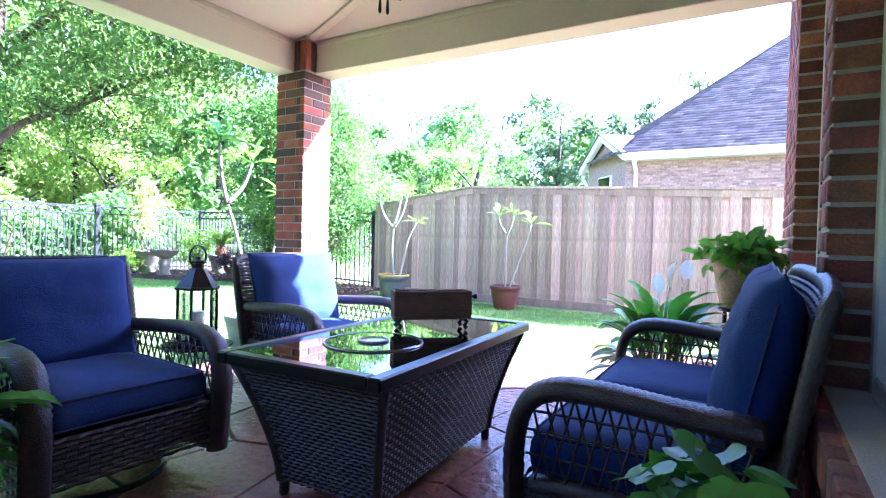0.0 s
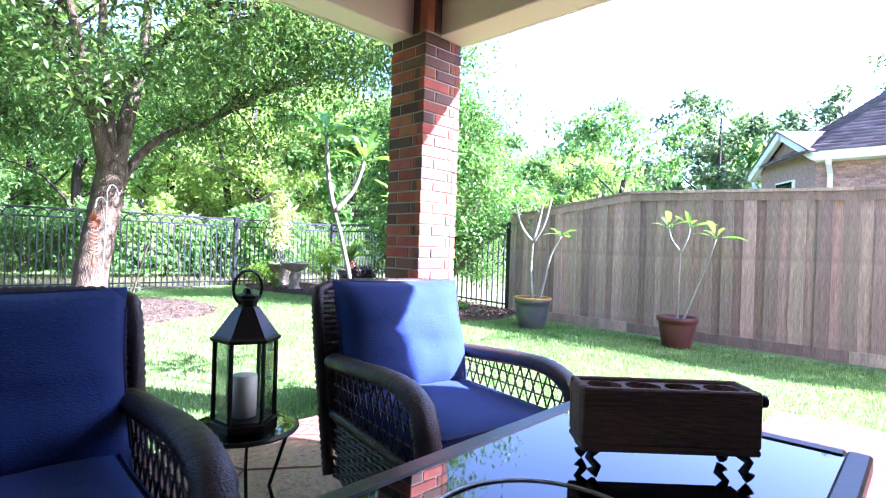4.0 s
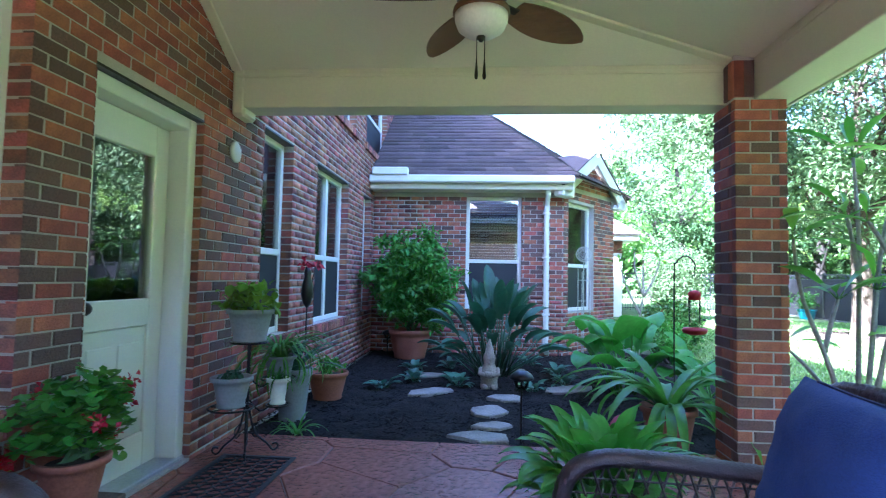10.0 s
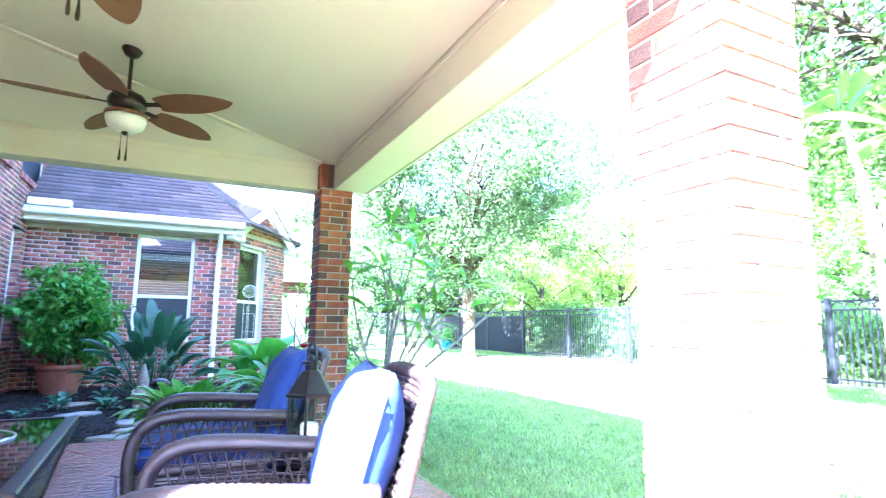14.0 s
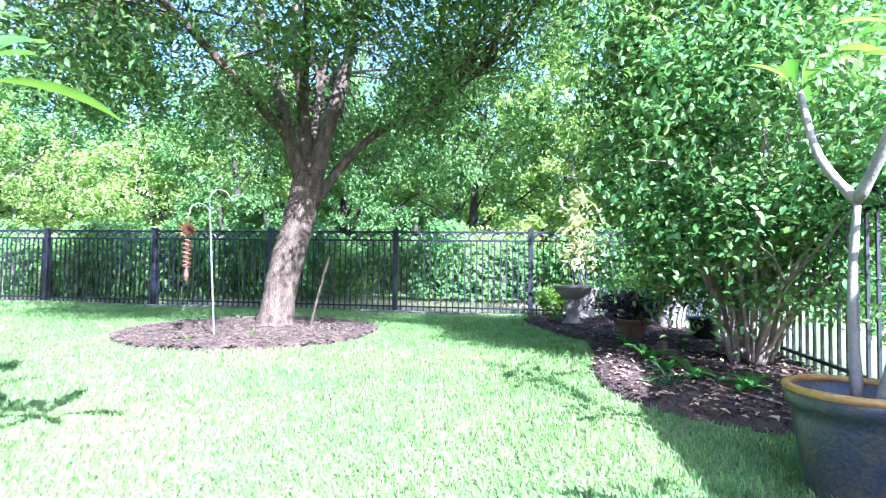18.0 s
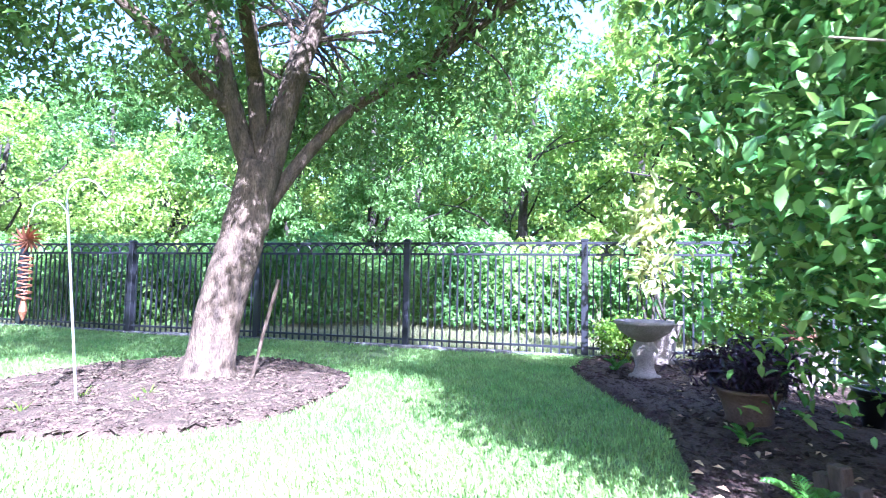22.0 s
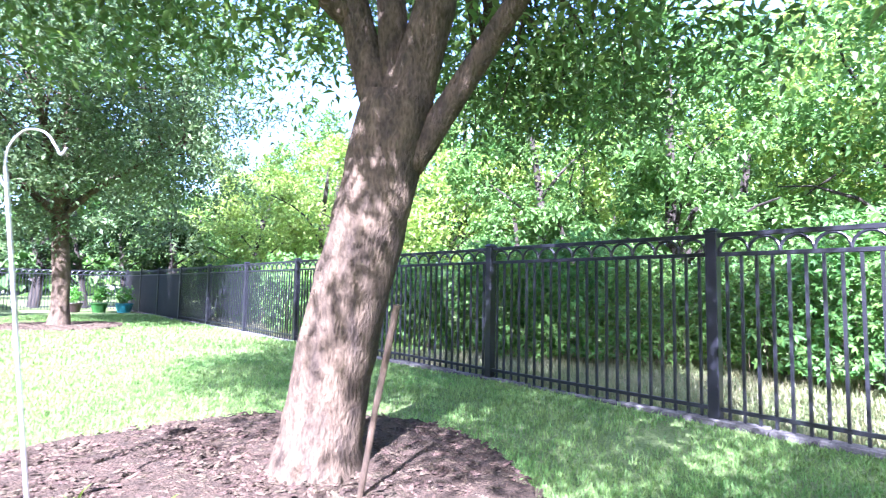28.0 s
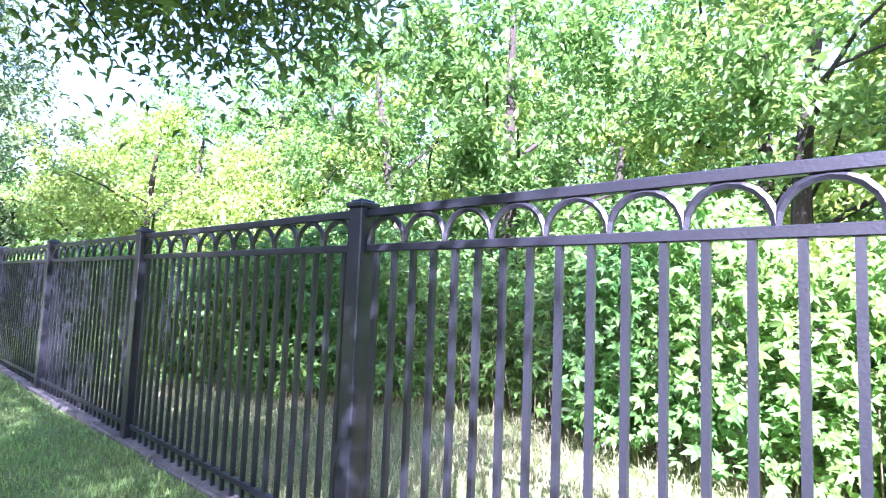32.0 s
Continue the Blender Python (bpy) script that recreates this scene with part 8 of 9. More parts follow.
# garden wind flower at the bed's edge
wf = thing("garden_flower_ornament", (-4.85, -6.30, gzz(-4.85, -6.30)), label="rusty metal sunflower ornament on a rod", category="ornament")
part("rod", one_tube([(0, 0, 0), (0, 0, 0.62)], 0.006, 6), M_METAL, wf)
pv2 = to_mesh("petal", leaf_bm(0.13, 0.05, 15, -5, 0, 0.2, 4), M_OCHRE)
for k in range(12):
    ob = new("petal", pv2)
    ob.parent = wf
    ob.matrix_basis = pose(0, 0, 0.66, 0, -30 * k, 60)

# ---- trees ----
def broad_tree(name, trunk, r0, r1, limbs, centre, radii, clumps, per, spread, leaf, leafmat, barkmat, label, seed, low=-0.85, twigs=60, aspect=0.42, hollow=0.35, extra=()):
    rng = np.random.default_rng(seed)
    base = Vector(trunk[0])
    tree = thing(name, base, label=label, category="tree")
    bm = bmesh.new()
    pts = smooth_path([Vector(p) - base for p in trunk], 8)
    rad = taper(len(pts), r0, r1)
    for i in range(min(6, len(rad))):
        rad[i] *= 1 + 0.42 * (1 - i / 6) ** 2
    bark_tube(bm, pts, rad, 18, 0.10, seed)
    part("trunk", bm, barkmat, tree, smooth=True)
    pts_l, cl = crown_points(np.array(centre), np.array(radii), clumps, per, spread, rng, low, 0.40, hollow)
    for ec, er, en in extra:
        p2, c2 = crown_points(np.array(ec), np.array(er), en, per // 2, spread * 1.35, rng, -1.0, 0.45, 0.1)
        pts_l, cl = np.concatenate([pts_l, p2]), np.concatenate([c2, cl])
    ends = []
    for lp, ra, rb in limbs:
        bm = bmesh.new()
        sp = smooth_path([Vector(p) - base for p in lp], 6)
        bark_tube(bm, sp, taper(len(sp), ra, rb), 12, 0.10, seed + len(ends))
        part("limb", bm, barkmat, tree, smooth=True)
        ends += sp[len(sp) // 3:]
    bm = bmesh.new()
    pick = rng.permutation(len(cl))[:twigs]
    for i in pick:
        c = Vector(cl[i]) - base
        near = sorted(ends, key=lambda e: (e - c).length)[int(rng.integers(0, 7))]
        if (near - c).length < 3.2:
            lp = limb_path(near, c, 0.10, rng, 6)
            tube(bm, lp, taper(6, min(0.03, 0.010 + 0.008 * (near - c).length), 0.006), 5)
    if len(bm.verts):
        part("branch_work", bm, barkmat, tree)["kind"] = "stuff"
    else:
        bm.free()
    leaves_at("crown", pts_l - np.array(base), leaf, leafmat, tree, rng, aspect, 0.9)
    return tree


gz = lambda x, y: float(ground_z(x, y))
TB = (-9.56, 3.18, gz(-9.56, 3.18) - 0.05)
broad_tree("oak_tree", [TB, (-9.61, 3.24, 0.6), (-9.72, 3.39, 1.4), (-9.81, 3.50, 2.06)], 0.215, 0.20,
           [([(-9.78, 3.48, 1.85), (-9.69, 3.26, 2.54), (-9.60, 2.98, 3.73), (-9.50, 2.55, 5.33)], 0.12, 0.04),
            ([(-9.81, 3.50, 1.94), (-9.79, 3.40, 2.94), (-9.72, 3.30, 4.13), (-9.65, 3.44, 6.23)], 0.10, 0.035),
            ([(-9.82, 3.52, 1.89), (-9.95, 3.68, 2.73), (-10.11, 3.94, 3.94), (-10.26, 4.04, 5.93)], 0.145, 0.04),
            ([(-9.85, 3.56, 1.69), (-10.03, 3.84, 2.19), (-10.13, 4.32, 2.69), (-10.21, 5.07, 3.08), (-10.23, 6.12, 3.83)], 0.08, 0.025),
            ([(-9.81, 3.50, 2.04), (-10.43, 3.34, 3.14), (-11.33, 3.14, 4.33)], 0.065, 0.025),
            ([(-9.69, 3.26, 2.54), (-8.73, 2.51, 3.54), (-7.63, 1.71, 4.53)], 0.075, 0.025),
            ([(-9.79, 3.40, 2.94), (-8.63, 3.91, 3.83), (-7.43, 4.51, 4.53)], 0.07, 0.025)],
           (-9.60, 3.39, 4.75), (4.7, 5.3, 3.0), 560, 120, 0.44, 0.10, M_OAK, M_BARK, "leafy oak tree with a leaning furrowed trunk in a mulch ring", 11, -0.80, 230, 0.42, 0.55,
           (((-12.4, 2.6, 3.1), (1.7, 1.8, 0.72), 66), ((-8.4, 6.1, 4.0), (1.6, 1.5, 0.6), 70), ((-6.9, 6.8, 4.0), (1.4, 1.2, 0.5), 60), ((-8.0, 1.6, 3.0), (1.5, 1.3, 0.5), 40), ((-10.2, 5.1, 4.0), (1.6, 0.9, 0.5), 40)))
T2 = (-9.85, -9.0, gz(-9.85, -9.0) - 0.05)
broad_tree("oak_tree", [T2, (-9.85, -8.98, 0.90), (-9.77, -8.90, 2.00), (-9.73, -8.85, 2.60)], 0.19, 0.16,
           [([(-9.73, -8.85, 2.40), (-9.95, -9.55, 3.20), (-10.35, -10.75, 4.50)], 0.11, 0.03),
            ([(-9.73, -8.85, 2.50), (-9.45, -8.15, 3.30), (-9.05, -6.95, 4.60)], 0.11, 0.03),
            ([(-9.73, -8.85, 2.50), (-8.85, -9.05, 3.30), (-7.25, -9.45, 4.30)], 0.10, 0.03),
            ([(-9.73, -8.85, 2.50), (-10.55, -8.55, 3.40), (-12.05, -8.15, 4.50)], 0.10, 0.03),
            ([(-9.73, -8.85, 2.50), (-9.75, -8.85, 4.00), (-9.65, -8.75, 6.40)], 0.12, 0.03)],
           (-9.65, -8.95, 5.60), (5.8, 6.2, 3.9), 560, 150, 0.58, 0.135, M_LIVE, M_BARK, "broad oak tree with grey green leaves in a mulch ring", 12, -0.9, 150, 0.42, 0.35)


def woodland_tree(x, y, h, r, leafmat, seed, leaf=0.34, n=1700, low=-0.9, label="tall woodland tree with bright sunlit leaves", name="woodland_tree"):
    rng = np.random.default_rng(seed)
    z = gz(x, y)
    tree = thing(name, (x, y, z), label=label, category="tree", group="woodland trees")
    bm = bmesh.new()
    pts = smooth_path([(0, 0, -0.1), (rng.uniform(-0.3, 0.3), rng.uniform(-0.3, 0.3), h * 0.35), (rng.uniform(-0.6, 0.6), rng.uniform(-0.6, 0.6), h * 0.8)], 5)
    bark_tube(bm, pts, taper(len(pts), 0.10 + r * 0.03, 0.04), 8, 0.1, seed)
    for k in range(4):
        a = rng.uniform(0, 6.28)
        s = pts[3 + k]
        tube(bm, limb_path(s, s + Vector((math.cos(a) * r * 0.7, math.sin(a) * r * 0.7, r * 0.5)), 0.12, rng, 5), taper(5, 0.05, 0.015), 5)
    part("trunk", bm, M_BARK2, tree)
    pl, cl = crown_points(np.array((0, 0, h * 0.60)), np.array((r, r, h * 0.45)), max(30, n // 90), 90, r * 0.14, rng, low, 0.42, 0.45)
    leaves_at("crown", pl, leaf, leafmat, tree, rng, 0.55, 1.1)
    return tree


wr = random.Random(21)
seed = 100
for row, (xx, hh) in enumerate(((-18.5, 6.8), (-22.5, 9.0), (-28.0, 11.0), (-36.0, 13.5))):
    y = -34.0 + row * 1.3
    while y < 34:
        seed += 1
        bright = wr.random() < (0.75 if row < 2 else 0.5)
        woodland_tree(xx + wr.uniform(-1.6, 1.6), y, hh * wr.uniform(0.8, 1.15), wr.uniform(2.5, 3.4) * (1 + row * 0.18), M_WOOD_LEAF if bright else M_WOOD_LEAF2, seed,
                      leaf=0.15 + row * 0.05, n=8000 - row * 900)
        y += wr.uniform(3.2, 4.6) * (1 + row * 0.12)
# trees north of the wooden fence and south of the garden
for x, y, h, r, m_, lf, lab in ((-10.1, 20.2, 6.7, 3.2, M_SHRUB, 0.2, "dense dark green tree behind the wooden fence"), (-9.5, 28.0, 9.4, 3.8, M_LIVE, 0.3, "grey green tree behind the wooden fence"),
                           (-5.5, 33.0, 10.4, 4.2, M_LIVE, 0.32, "grey green tree far behind the fence"), (-17.0, 17.0, 7.0, 3.0, M_WOOD_LEAF, 0.28, "bright green tree in the woodland"), (-15.6, 12.0, 6.2, 2.6, M_WOOD_LEAF2, 0.26, "woodland tree by the garden corner"), (-17.2, 9.3, 9.6, 3.0, M_WOOD_LEAF, 0.2, "tall bright green tree behind the garden corner"),
                           (-19.0, 24.0, 8.0, 3.6, M_WOOD_LEAF2, 0.3, "tall dark tree in the woodland"), (-2.0, 36.0, 10.0, 4.0, M_LIVE, 0.34, "grey green tree far behind the fence"),
                           (-15.0, -19.0, 9.0, 4.2, M_LIVE, 0.26, "tree at the far end of the garden"), (-10.5, -22.0, 10.0, 4.6, M_LIVE, 0.28, "tree beyond the far fence"),
                           (-6.0, -33.0, 9.0, 4.5, M_WOOD_LEAF2, 0.3, "tree beyond the pale house"), (-13.0, -34.0, 11.0, 4.8, M_WOOD_LEAF2, 0.34, "tall tree beyond the far fence")):
    seed += 1
    woodland_tree(x, y, h, r, m_, seed, lf, 5200, label=lab)


# large glossy shrub in the corner bed
def vase_shrub(x, y, z, seed):
    """Many pale stems fanning from one root, under a dense rounded crown of glossy leaves."""
    r_ = np.random.default_rng(seed)
    sh = thing("corner_shrub", (x, y, z), label="large glossy green shrub with many pale stems in the mulch bed", category="shrub")
    pl, cl = crown_points(np.array((0.05, 0.0, 2.05)), np.array((1.85, 1.65, 2.25)), 680, 85, 0.30, r_, -0.86, 0.40, 0.45)
    keep = pl[:, 2] > 0.48 + 0.2 * r_.uniform(0, 1, len(pl)) - 0.55 * np.clip(np.hypot(pl[:, 0], pl[:, 1]) - 0.45, 0, 0.8)
    pl = pl[keep]
    for k in range(22):
        a_ = 2 * math.pi * k / 22 + r_.uniform(-0.15, 0.15)
        s0 = Vector((math.cos(a_) * r_.uniform(0.03, 0.13), math.sin(a_) * r_.uniform(0.03, 0.13), -0.05))
        out, up_ = r_.uniform(0.45, 1.55), r_.uniform(1.0, 2.8)
        e = Vector((math.cos(a_) * out, math.sin(a_) * out, up_))
        mid = s0.lerp(e, 0.42) + Vector((-math.cos(a_) * 0.10 * out, -math.sin(a_) * 0.10 * out, 0.12))
        pts = smooth_path([s0, mid, e], 6)
        bm = bmesh.new()
        bark_tube(bm, pts, taper(len(pts), r_.uniform(0.018, 0.036), 0.006), 7, 0.10, k)
        for q in range(3):
            b0 = pts[int(r_.integers(4, len(pts) - 1))]
            tube(bm, limb_path(b0, b0 + Vector((r_.normal() * 0.3, r_.normal() * 0.3, r_.uniform(0.2, 0.6))), 0.10, r_, 5), taper(5, 0.010, 0.003), 5)
        part("stem", bm, M_SHRUBSTEM, sh, smooth=True)
    leaves_at("leaves", pl, 0.068, M_SHRUB, sh, r_, 0.52, 0.6, oval=True)


M_SHRUBSTEM = mat("shrub_stem", (0.30, 0.235, 0.16), 0.85, var=0.25, scale=9, fine=60, bump=0.4, tint=(0.16, 0.125, 0.085), stretch=(1, 1, 0.4))
vase_shrub(-7.92, 8.28, gz(-7.92, 8.28), 31)
M_STALK = mat("dry_stalk", (0.16, 0.13, 0.07), 0.8, var=0.2, bump=0.1)
# vines and saplings behind the iron fence
rng = np.random.default_rng(41)
vb = thing("vine_thicket", label="dense thicket of palmate green leaves behind the iron fence", category="thicket", kind="stuff")
nv = 42000
yy = rng.uniform(-11.0, 11.0, nv)
back = 1.9 + 0.5 * np.sin(yy * 0.55) + 0.25 * np.sin(yy * 1.9 + 2) - 1.35 * np.clip((3.0 - yy) / 4.5, 0, 1)
back = np.maximum(back, 0.55)
top = 1.62 + 0.20 * np.sin(yy * 1.7) + 0.14 * np.sin(yy * 4.1 + 1) + 0.1 * np.sin(yy * 9)
u = rng.uniform(0, 1, nv)
zz = (0.10 - 0.08 * np.clip((2.5 - yy) / 2, 0, 1) + 0.90 * u ** 0.85) * top
depth = rng.uniform(0, 1, nv) ** 1.6 * 1.9 + 0.25 * (1 - np.minimum(1, (top - zz) * 3)) + 0.10 * rng.normal(size=nv)
xx = fence_x(yy) - back - depth
centre = np.stack([xx, yy, ground_z(xx, yy) + zz], 1)
tilt = rand_dirs(nv, rng, 0.9) + np.array([0.55, 0.25, 0.0])
tilt /= np.linalg.norm(tilt, axis=1, keepdims=True)
ref = rand_dirs(nv, rng)
ax = np.cross(tilt, ref)
ax /= np.linalg.norm(ax, axis=1, keepdims=True)
ay = np.cross(tilt, ax)
size = rng.uniform(0.06, 0.105, nv)
V, Fv, kk = [], [], 0
for j in range(5):
    t = -1.9 + 0.95 * j
    d = ax * math.cos(t) + ay * math.sin(t) - tilt * 0.28
    v, f = leaf_arrays(centre, d, size * (1.0 if j in (1, 2, 3) else 0.7), size * 0.42, tilt)
    V.append(v)
    Fv.append(f + kk)
    kk += len(v)
mesh_np("leaves", np.concatenate(V), np.concatenate(Fv), M_VINE, vb)
bm = bmesh.new()
for i in range(520):
    y = rng.uniform(-10, 10)
    x = fence_x(y) - 1.9 - 0.5 * math.sin(y * 0.55) + 1.35 * min(1, max(0, (3.0 - y) / 4.5)) - abs(rng.normal()) * 0.7
    z = gz(x, y)
    tube(bm, [(x, y, z), (x + rng.normal() * 0.06, y + rng.normal() * 0.06, z + 0.5), (x + rng.normal() * 0.12, y + rng.normal() * 0.12, z + rng.uniform(0.8, 1.4))], [0.005, 0.004, 0.002], 4)
part("stalks", bm, M_STALK, vb)
# undergrowth between the woodland trunks
for i in range(30):
    y = -33 + i * 2.3 + wr.uniform(-0.5, 0.5)
    seed += 1
    x = -17.0 - wr.uniform(0, 3.5)
    woodland_tree(x, y, wr.uniform(2.6, 3.6), wr.uniform(1.5, 2.0), M_WOOD_LEAF if wr.random() < 0.6 else M_WOOD_LEAF2, seed, leaf=0.15, n=2200, low=-1.3, label="leafy undergrowth sapling at the edge of the woods", name="sapling")

# dense dark saplings beyond the far fence; their colour also carries the oak's shade
for x, y in ((-15.2, -19.6), (-13.5, -19.8), (-12.0, -20.0), (-10.4, -20.4)):
    seed += 1
    woodland_tree(x, y, 4.2, 1.9, M_UNDER_SHADED, seed, leaf=0.16, n=3000, low=-1.3, label="dark leafy undergrowth beyond the far iron fence, oak shade put into its colour", name="sapling")

# distant wall of woods that closes the horizon
rng = np.random.default_rng(47)
nf = 42000
ang = rng.uniform(radians(85), radians(285), nf)
rad = 44 + rng.uniform(0, 5, nf)
hgt = 8.0 + 2.2 * np.sin(ang * 23) + 1.4 * np.sin(ang * 51 + 1) + np.clip(-np.cos(ang), 0, 1) * 3
fw = np.stack([-6 + rad * np.cos(ang), rad * np.sin(ang), -0.2 + rng.uniform(0, 1, nf) ** 0.9 * hgt], 1)
far = thing("far_woods", label="distant dense green woodland round the garden", category="woods", kind="stuff")
leaves_at("leaves", fw, 0.95, M_WOOD_LEAF2, far, rng, 0.7, 0.8)

# ---- lawn blades ----
def blades(name, px, py, h, w, material, label, seed, lean=0.7, z=0.0):
    rng = np.random.default_rng(seed)
    n = len(px)
    base = np.stack([px, py, ground_z(px, py) + z - 0.004 + 0.02 * np.sin(px * 1.7) * np.cos(py * 1.3) * (np.hypot(px + 4, py) > 7)], 1)
    a = rng.uniform(0, 6.28, n)
    d = np.stack([np.cos(a), np.sin(a), np.zeros(n)], 1)
    s = np.stack([-np.sin(a), np.cos(a), np.zeros(n)], 1)
    hh = h * rng.uniform(0.5, 1.3, n)[:, None]
    ww = w * rng.uniform(0.7, 1.3, n)[:, None]
    ln_ = rng.uniform(0.15, lean, n)[:, None]
    up = np.array([0, 0, 1.0])
    mid = base + up * hh * 0.6 + d * hh * ln_ * 0.4
    tip = base + up * hh * (1 - 0.25 * ln_) + d * hh * ln_ * 1.1
    v = np.stack([base - s * ww / 2, base + s * ww / 2, mid + s * ww * 0.4, mid - s * ww * 0.4, tip], 1).reshape(-1, 3)
    i = np.arange(n)[:, None] * 5
    f = np.concatenate([i + [0, 1, 2], i + [0, 2, 3], i + [3, 2, 4]], 0)
    ob = mesh_np(name, v, f, material)
    return tagged(ob, label, "grass", kind="stuff")


rng = np.random.default_rng(151)


def scatter(n, x0, x1, y0, y1, thin=None):
    px, py = rng.uniform(x0, x1, n), rng.uniform(y0, y1, n)
    ok = np.ones(n, bool)
    for b_ in BEDS:
        ok &= ~inside(px, py, b_)
    ok &= ~((px > SX0 - 0.02) & (px < 0.3) & (py > SY0 - 0.05) & (py < SY1 + 0.02))
    ok &= ~((px > WALK[0] - 0.02) & (py > SY1) & (py < WALK[3] + 0.02))
    ok &= ~((px > -0.3) & (py < YN))
    ok &= px > fence_x(py) + 0.1
    bare = np.exp(-((px + 11.7) ** 2 / 0.9 + (py - 4.0) ** 2 / 0.12))
    ok &= rng.uniform(0, 1, n) > bare * 0.95
    return px[ok], py[ok]


a = scatter(210000, -12.7, 0.0, 3.6, 8.3)
b = scatter(120000, -13.0, -3.9, -2.0, 3.6)
blades("lawn_grass", np.concatenate([a[0], b[0]]), np.concatenate([a[1], b[1]]), 0.046, 0.0065, M_BLADE, "short green lawn grass with broad blades", 152, 0.9)
c = scatter(60000, -14.0, -4.5, -14.0, -2.0)
blades("lawn_grass_far", c[0], c[1], 0.065, 0.014, M_BLADE, "short green lawn grass farther off", 153, 0.9)
# rough grass beyond the iron fence
n = 60000
py = rng.uniform(-10, 12, n)
px = fence_x(py) - 0.1 - rng.uniform(0, 1, n) ** 1.4 * 3.4
blades("wild_grass", px, py, 0.12, 0.007, M_WILD, "rough sunlit grass and weeds beyond the iron fence", 154, 1.0)

# ---- bricks: laid in running bond, each with its own edges ----
BH, BL, JT = 0.0560, 0.192, 0.0125
CO = BH + JT


def brick_mesh(name, ln, hgt, dep, material, bev=0.0035):
    bm = one_box((-ln / 2, -dep / 2, -hgt / 2), (ln / 2, dep / 2, hgt / 2))
    es = [e for e in bm.edges if all(v.co.y < 0 for v in e.verts)]
    bmesh.ops.bevel(bm, geom=es, offset=bev, segments=1, affect='EDGES', profile=0.5)
    me = bpy.data.meshes.new(name)
    bm.to_mesh(me)
    bm.free()
    me.materials.append(material)
    return me


BRICK_ME = {}


def place_brick(parent, m, ln, hgt, dark, dep=0.05):
    key = (round(ln, 2), round(hgt, 2), dark, dep)
    if key not in BRICK_ME:
        BRICK_ME[key] = brick_mesh("brick", key[0], key[1], dep, M_BRICK_DARK if dark else M_BRICK)
    ob = new("brick", BRICK_ME[key])
    ob.parent = parent
    ob.matrix_basis = m
    return ob


br = random.Random(9)
# columns
for cname, (x0, y0, x1, y1) in COLS.items():
    col = bpy.data.objects[cname]
    faces = ((Vector((x0, y0, 0)), Vector((x1, y0, 0)), 0), (Vector((x1, y0, 0)), Vector((x1, y1, 0)), 90),
             (Vector((x1, y1, 0)), Vector((x0, y1, 0)), 180), (Vector((x0, y1, 0)), Vector((x0, y0, 0)), 270))
    rows = int((BZ + 0.03) / CO)
    ch = (BZ + 0.03) / rows
    for r in range(rows):
        z = -0.03 + ch * (r + 0.5)
        for a, b, ang in faces:
            w = (b - a).length
            d = (b - a).normalized()
            half = 0.31 * w
            cuts = (0.0, half, w) if (r + (ang // 90)) % 2 else (0.0, w - half, w)
            for c0, c1 in zip(cuts, cuts[1:]):
                l0, l1 = c0 + (0.0 if c0 == 0 else JT / 2), c1 - (0.05 if c1 == w else JT / 2)
                if l1 - l0 < 0.03:
                    continue
                c = a + d * ((l0 + l1) / 2)
                inward = Matrix.Rotation(radians(ang), 4, 'Z') @ Vector((0, 1, 0))
                p = c + inward * 0.025
                place_brick(col, pose(p.x, p.y, z, br.uniform(-0.4, 0.4), 0, ang + br.uniform(-0.3, 0.3)), l1 - l0, ch - JT, br.random() < 0.42)
    for k in range(2):
        ny = (y0 + 0.03 + 0.065 * k) if "north" in cname else (y1 - 0.03 - 0.065 * k)
        ob = place_brick(col, Matrix.Translation((x1, ny, BZ + 0.13)) @ Matrix.Rotation(radians(90), 4, 'Z') @ Matrix.Rotation(radians(90), 4, 'Y'), 0.24, 0.057, k == 1, 0.03)
        yy = y0 + 0.012 if "north" in cname else y1 - 0.006
        ob = place_brick(col, Matrix.Translation((x1 - 0.09 + 0.062 * k, yy, BZ + 0.13)) @ Matrix.Rotation(radians(0 if "north" in cname else 180), 4, 'Z') @ Matrix.Rotation(radians(90), 4, 'Y'), 0.24, 0.057, k == 0, 0.03)


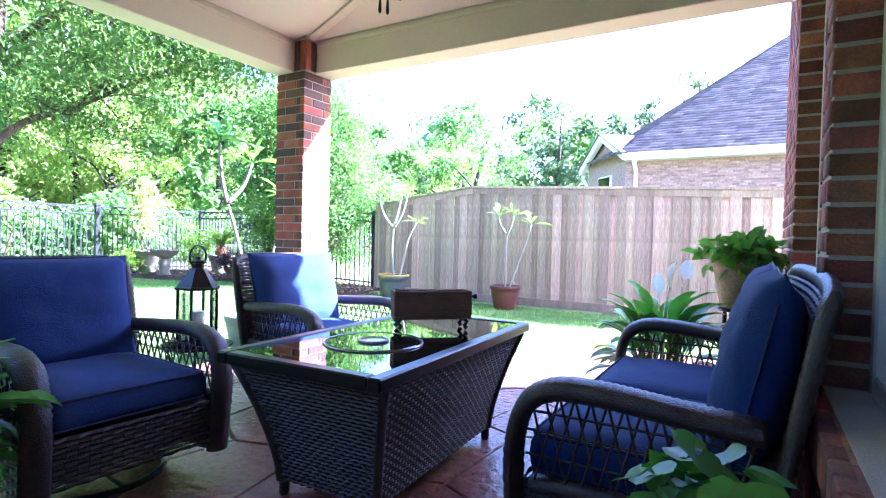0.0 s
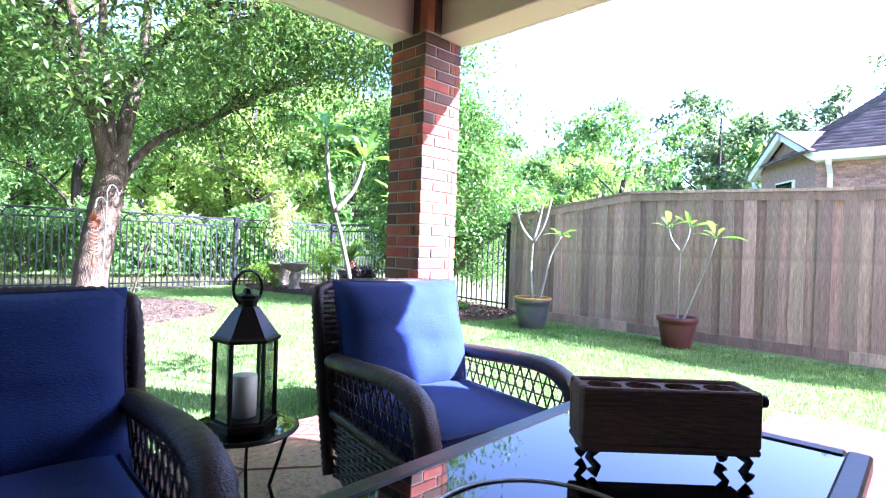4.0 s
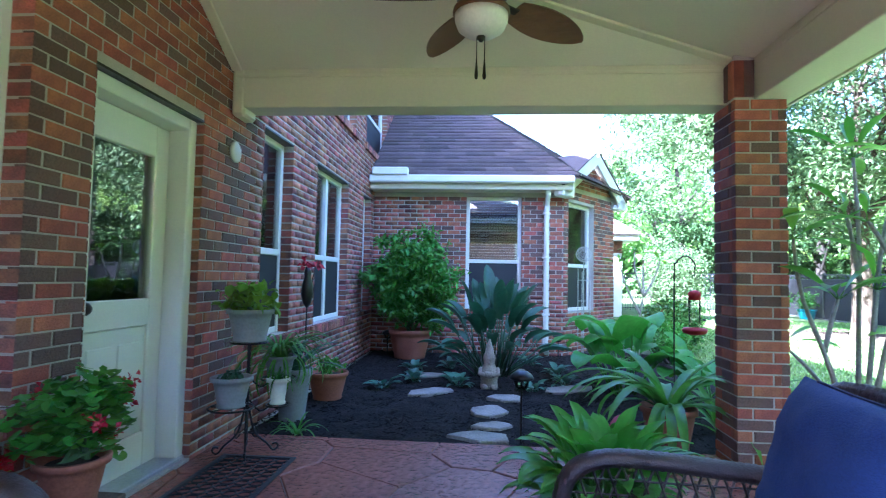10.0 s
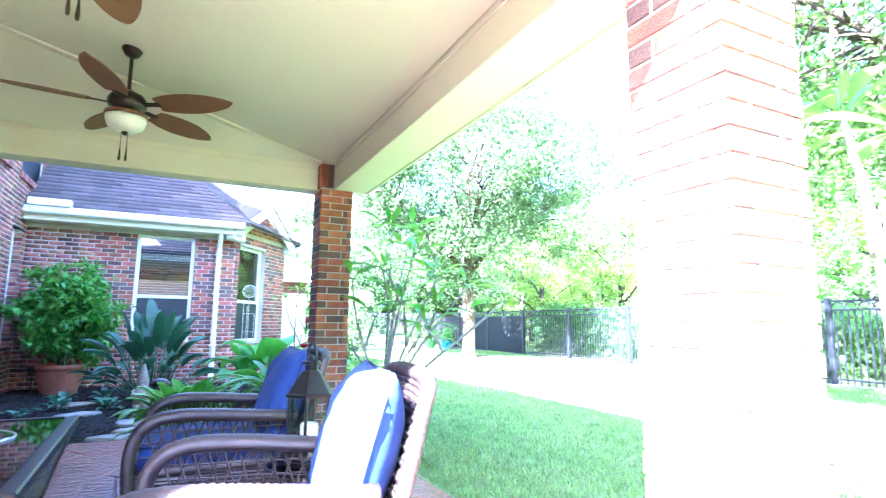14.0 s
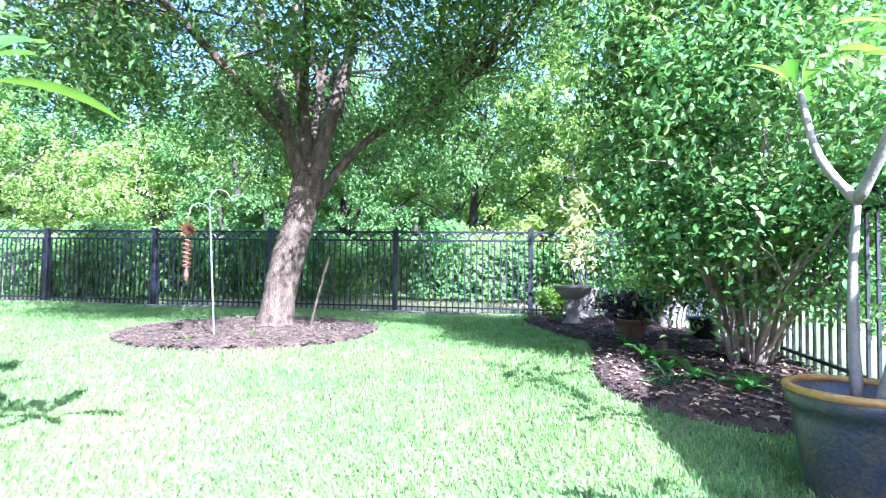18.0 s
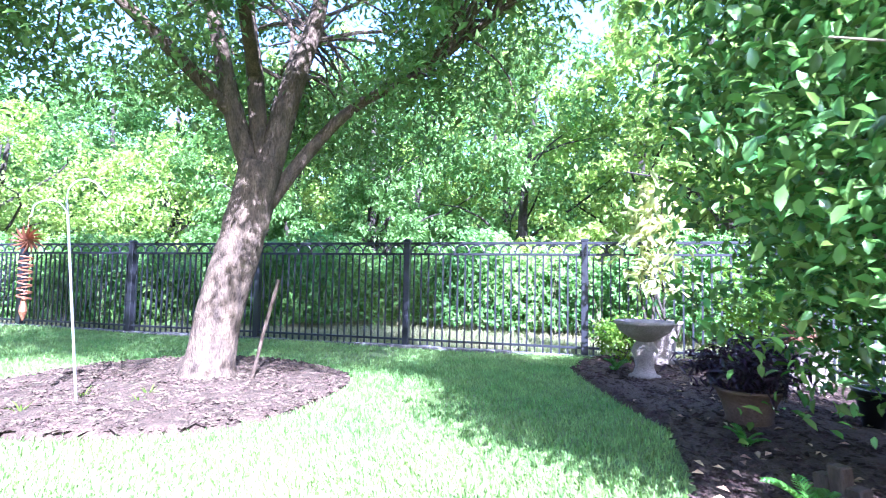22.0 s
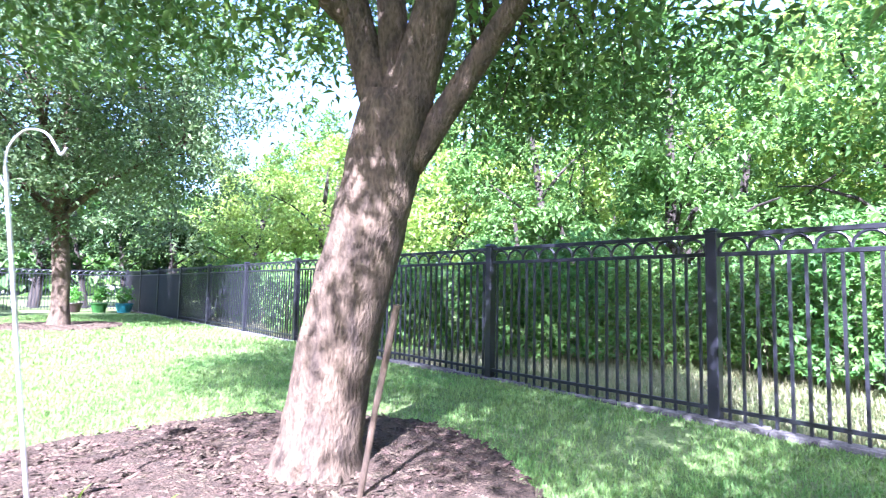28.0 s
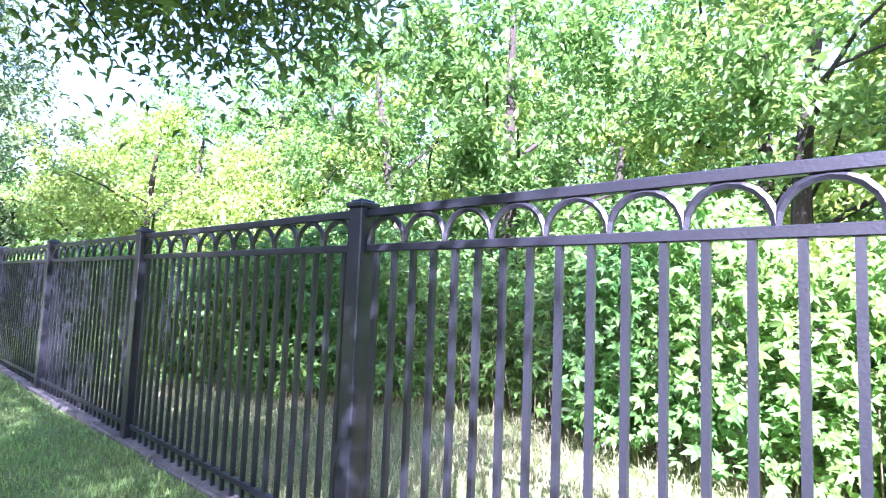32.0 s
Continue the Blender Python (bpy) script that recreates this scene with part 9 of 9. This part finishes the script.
def brick_field(wall, frame_m, length, z0, z1, holes, near, soldier=None):
    """Lays a wall face. frame_m: x along the wall, -y outwards; holes in wall lengths; near(x, z): build as single parts."""
    V, Fq, singles = [], [], 0
    rows = int((z1 - z0) / CO)
    for r in range(rows):
        za = z0 + r * CO
        zc = za + CO / 2
        off = (BL + JT) * (0.5 if r % 2 else 0.0)
        x = -off
        while x < length:
            a, b = max(x, 0.0), min(x + BL, length)
            x += BL + JT
            if b - a < 0.02:
                continue
            spans = [(a, b)]
            for ha, hb, hza, hzb in holes:
                if zc + BH / 2 > hza and zc - BH / 2 < hzb:
                    nxt = []
                    for s0, s1 in spans:
                        if s1 <= ha or s0 >= hb:
                            nxt.append((s0, s1))
                        else:
                            if ha - s0 > 0.015:
                                nxt.append((s0, ha))
                            if s1 - hb > 0.015:
                                nxt.append((hb, s1))
                    spans = nxt
            for s0, s1 in spans:
                ln_ = s1 - s0
                if singles < 300 and near((s0 + s1) / 2, zc) and ln_ > 0.04:
                    singles += 1
                    place_brick(wall, frame_m @ pose((s0 + s1) / 2, 0.026, zc, br.uniform(-0.4, 0.4), 0, br.uniform(-0.3, 0.3)), ln_, BH, br.random() < 0.4)
                else:
                    j = br.uniform(-0.0015, 0.0015)
                    e = 0.003
                    k = len(V)
                    za_, zb_ = zc - BH / 2, zc + BH / 2
                    V += [frame_m @ Vector(p) for p in ((s0, 0.012, za_), (s1, 0.012, za_), (s1, 0.012, zb_), (s0, 0.012, zb_),
                                                        (s0 + e, j, za_ + e), (s1 - e, j, za_ + e), (s1 - e, j, zb_ - e), (s0 + e, j, zb_ - e))]
                    Fq += [(k + 4, k + 5, k + 6, k + 7), (k, k + 1, k + 5, k + 4), (k + 1, k + 2, k + 6, k + 5), (k + 2, k + 3, k + 7, k + 6), (k + 3, k, k + 4, k + 7)]
    if V:
        ob = mesh_np("bricks", [tuple(v) for v in V], Fq, M_BRICKS, wall)
        ob["kind"] = "stuff"


# house wall beside the patio and the bed: x runs south from its north end
def yh(H):
    return (YN - H[1], YN - H[0], H[2], H[3])


east_m = Matrix.Translation((0, YN, 0)) @ Matrix.Rotation(radians(-90), 4, 'Z')
brick_field(wall_east, east_m, 13.9, -0.05, 5.98, [yh(H) for H in MAIN_HOLES], lambda x, z: 3.8 < x < 5.9 and 0.3 < z < 3.0)
wing_m = Matrix.Translation((0.0, WY, 0)) @ Matrix.Rotation(radians(180), 4, 'Z')
brick_field(wall_wing, wing_m, -WX, -0.05, 2.55, [(-BWIN[1], -BWIN[0], BWIN[2], BWIN[3])], lambda x, z: 1.0 < x < 3.2 and 0.9 < z < 2.75)
brick_field(wall_bay, bay_m, BAYLEN, -0.05, 2.66, [BAYWIN], lambda x, z: z > 1.6)
west_m = Matrix.Translation((BCX, BCY, 0)) @ Matrix.Rotation(radians(270), 4, 'Z')
brick_field(wall_west, west_m, 5.0, -0.05, 2.66, [], lambda x, z: False)
# bricks inside the gable
V, Fq = [], []
for r in range(7):
    za = 2.69 + r * CO
    hw_ = (3.22 - za - 0.05) / 0.54 * BAYLEN / 2
    x = BAYLEN / 2 - hw_ + (0.05 if r % 2 else 0)
    while x < BAYLEN / 2 + hw_ - 0.05:
        x1 = min(x + BL, BAYLEN / 2 + hw_)
        k = len(V)
        V += [tuple(bay_m @ Vector(p)) for p in ((x, 0.0, za), (x1, 0.0, za), (x1, 0.0, za + BH), (x, 0.0, za + BH))]
        Fq.append((k, k + 1, k + 2, k + 3))
        x += BL + JT
mesh_np("bricks", V, Fq, M_BRICKS, wall_bay)["kind"] = "stuff"
# reveals of the openings beside the patio
V, Fq = [], []
for H in MAIN_HOLES:
    for r in range(int((H[3] - H[2]) / CO)):
        za = -0.05 + (int((H[2] + 0.05) / CO) + 1 + r) * CO
        for yy, sg in ((H[0], 1), (H[1], -1)):
            k = len(V)
            y_ = yy + sg * 0.003
            V += [(0.002, y_, za), (0.145, y_, za), (0.145, y_, za + BH), (0.002, y_, za + BH)]
            Fq.append((k, k + 1, k + 2, k + 3))
mesh_np("bricks", V, Fq, M_BRICKS, wall_east)["kind"] = "stuff"
# dark steel lintels
for H in (DOOR, WIN0, WIN1, WIN2, WIN3, WIN4):
    tagged(finish("trim_lintel", one_box((0.004, H[0] - 0.02, H[3] - 0.004), (0.1, H[1] + 0.02, H[3] + 0.010)), M_METAL), "dark steel lintel over the opening", "trim", kind="structure")

# ---- stamped stones of the patio floor ----
stone_rng = random.Random(15)
seeds = []
gx = 0.60
nx, ny = int((SX1 - SX0) / gx) + 1, int((SY1 - SY0) / gx) + 1
for i in range(-1, nx + 1):
    for j in range(-1, ny + 1):
        seeds.append(Vector((SX0 + (i + 0.5 + stone_rng.uniform(-0.42, 0.42)) * gx, SY0 + (j + 0.5 + stone_rng.uniform(-0.42, 0.42)) * gx)))


def clip(poly, p, n):
    """Keeps the part of a polygon where (q - p) . n <= 0."""
    out = []
    for a, b in zip(poly, poly[1:] + poly[:1]):
        da, db = (a - p).dot(n), (b - p).dot(n)
        if da <= 0:
            out.append(a)
        if da * db < 0:
            out.append(a.lerp(b, da / (da - db)))
    return out


for s in seeds:
    poly = [Vector((SX0 + 0.006, SY0 + 0.006)), Vector((SX1 - 0.012, SY0 + 0.006)), Vector((SX1 - 0.012, SY1 - 0.006)), Vector((SX0 + 0.006, SY1 - 0.006))]
    for q in seeds:
        if q is not s and (q - s).length < 2.2:
            n = (q - s).normalized()
            poly = clip(poly, (s + q) / 2 - n * 0.0022, n)
            if len(poly) < 3:
                break
    if len(poly) < 3:
        continue
    # keep clear of the columns
    c = sum(poly, Vector((0, 0))) / len(poly)
    if max((p - c).length for p in poly) < 0.06:
        continue
    bm = bmesh.new()
    lift = stone_rng.uniform(-0.001, 0.001)
    low = [bm.verts.new((p.x, p.y, -0.014)) for p in poly]
    mid = [bm.verts.new((c.x + (p.x - c.x) * 0.99, c.y + (p.y - c.y) * 0.99, -0.006 + lift)) for p in poly]
    hi = [bm.verts.new((c.x + (p.x - c.x) * 0.975, c.y + (p.y - c.y) * 0.975, -0.001 + lift + stone_rng.uniform(-0.001, 0.001))) for p in poly]
    for A, B in ((low, mid), (mid, hi)):
        for k in range(len(poly)):
            bm.faces.new((A[k], A[(k + 1) % len(poly)], B[(k + 1) % len(poly)], B[k]))
    bm.faces.new(hi)
    part("stone", bm, M_SLAB, patio)
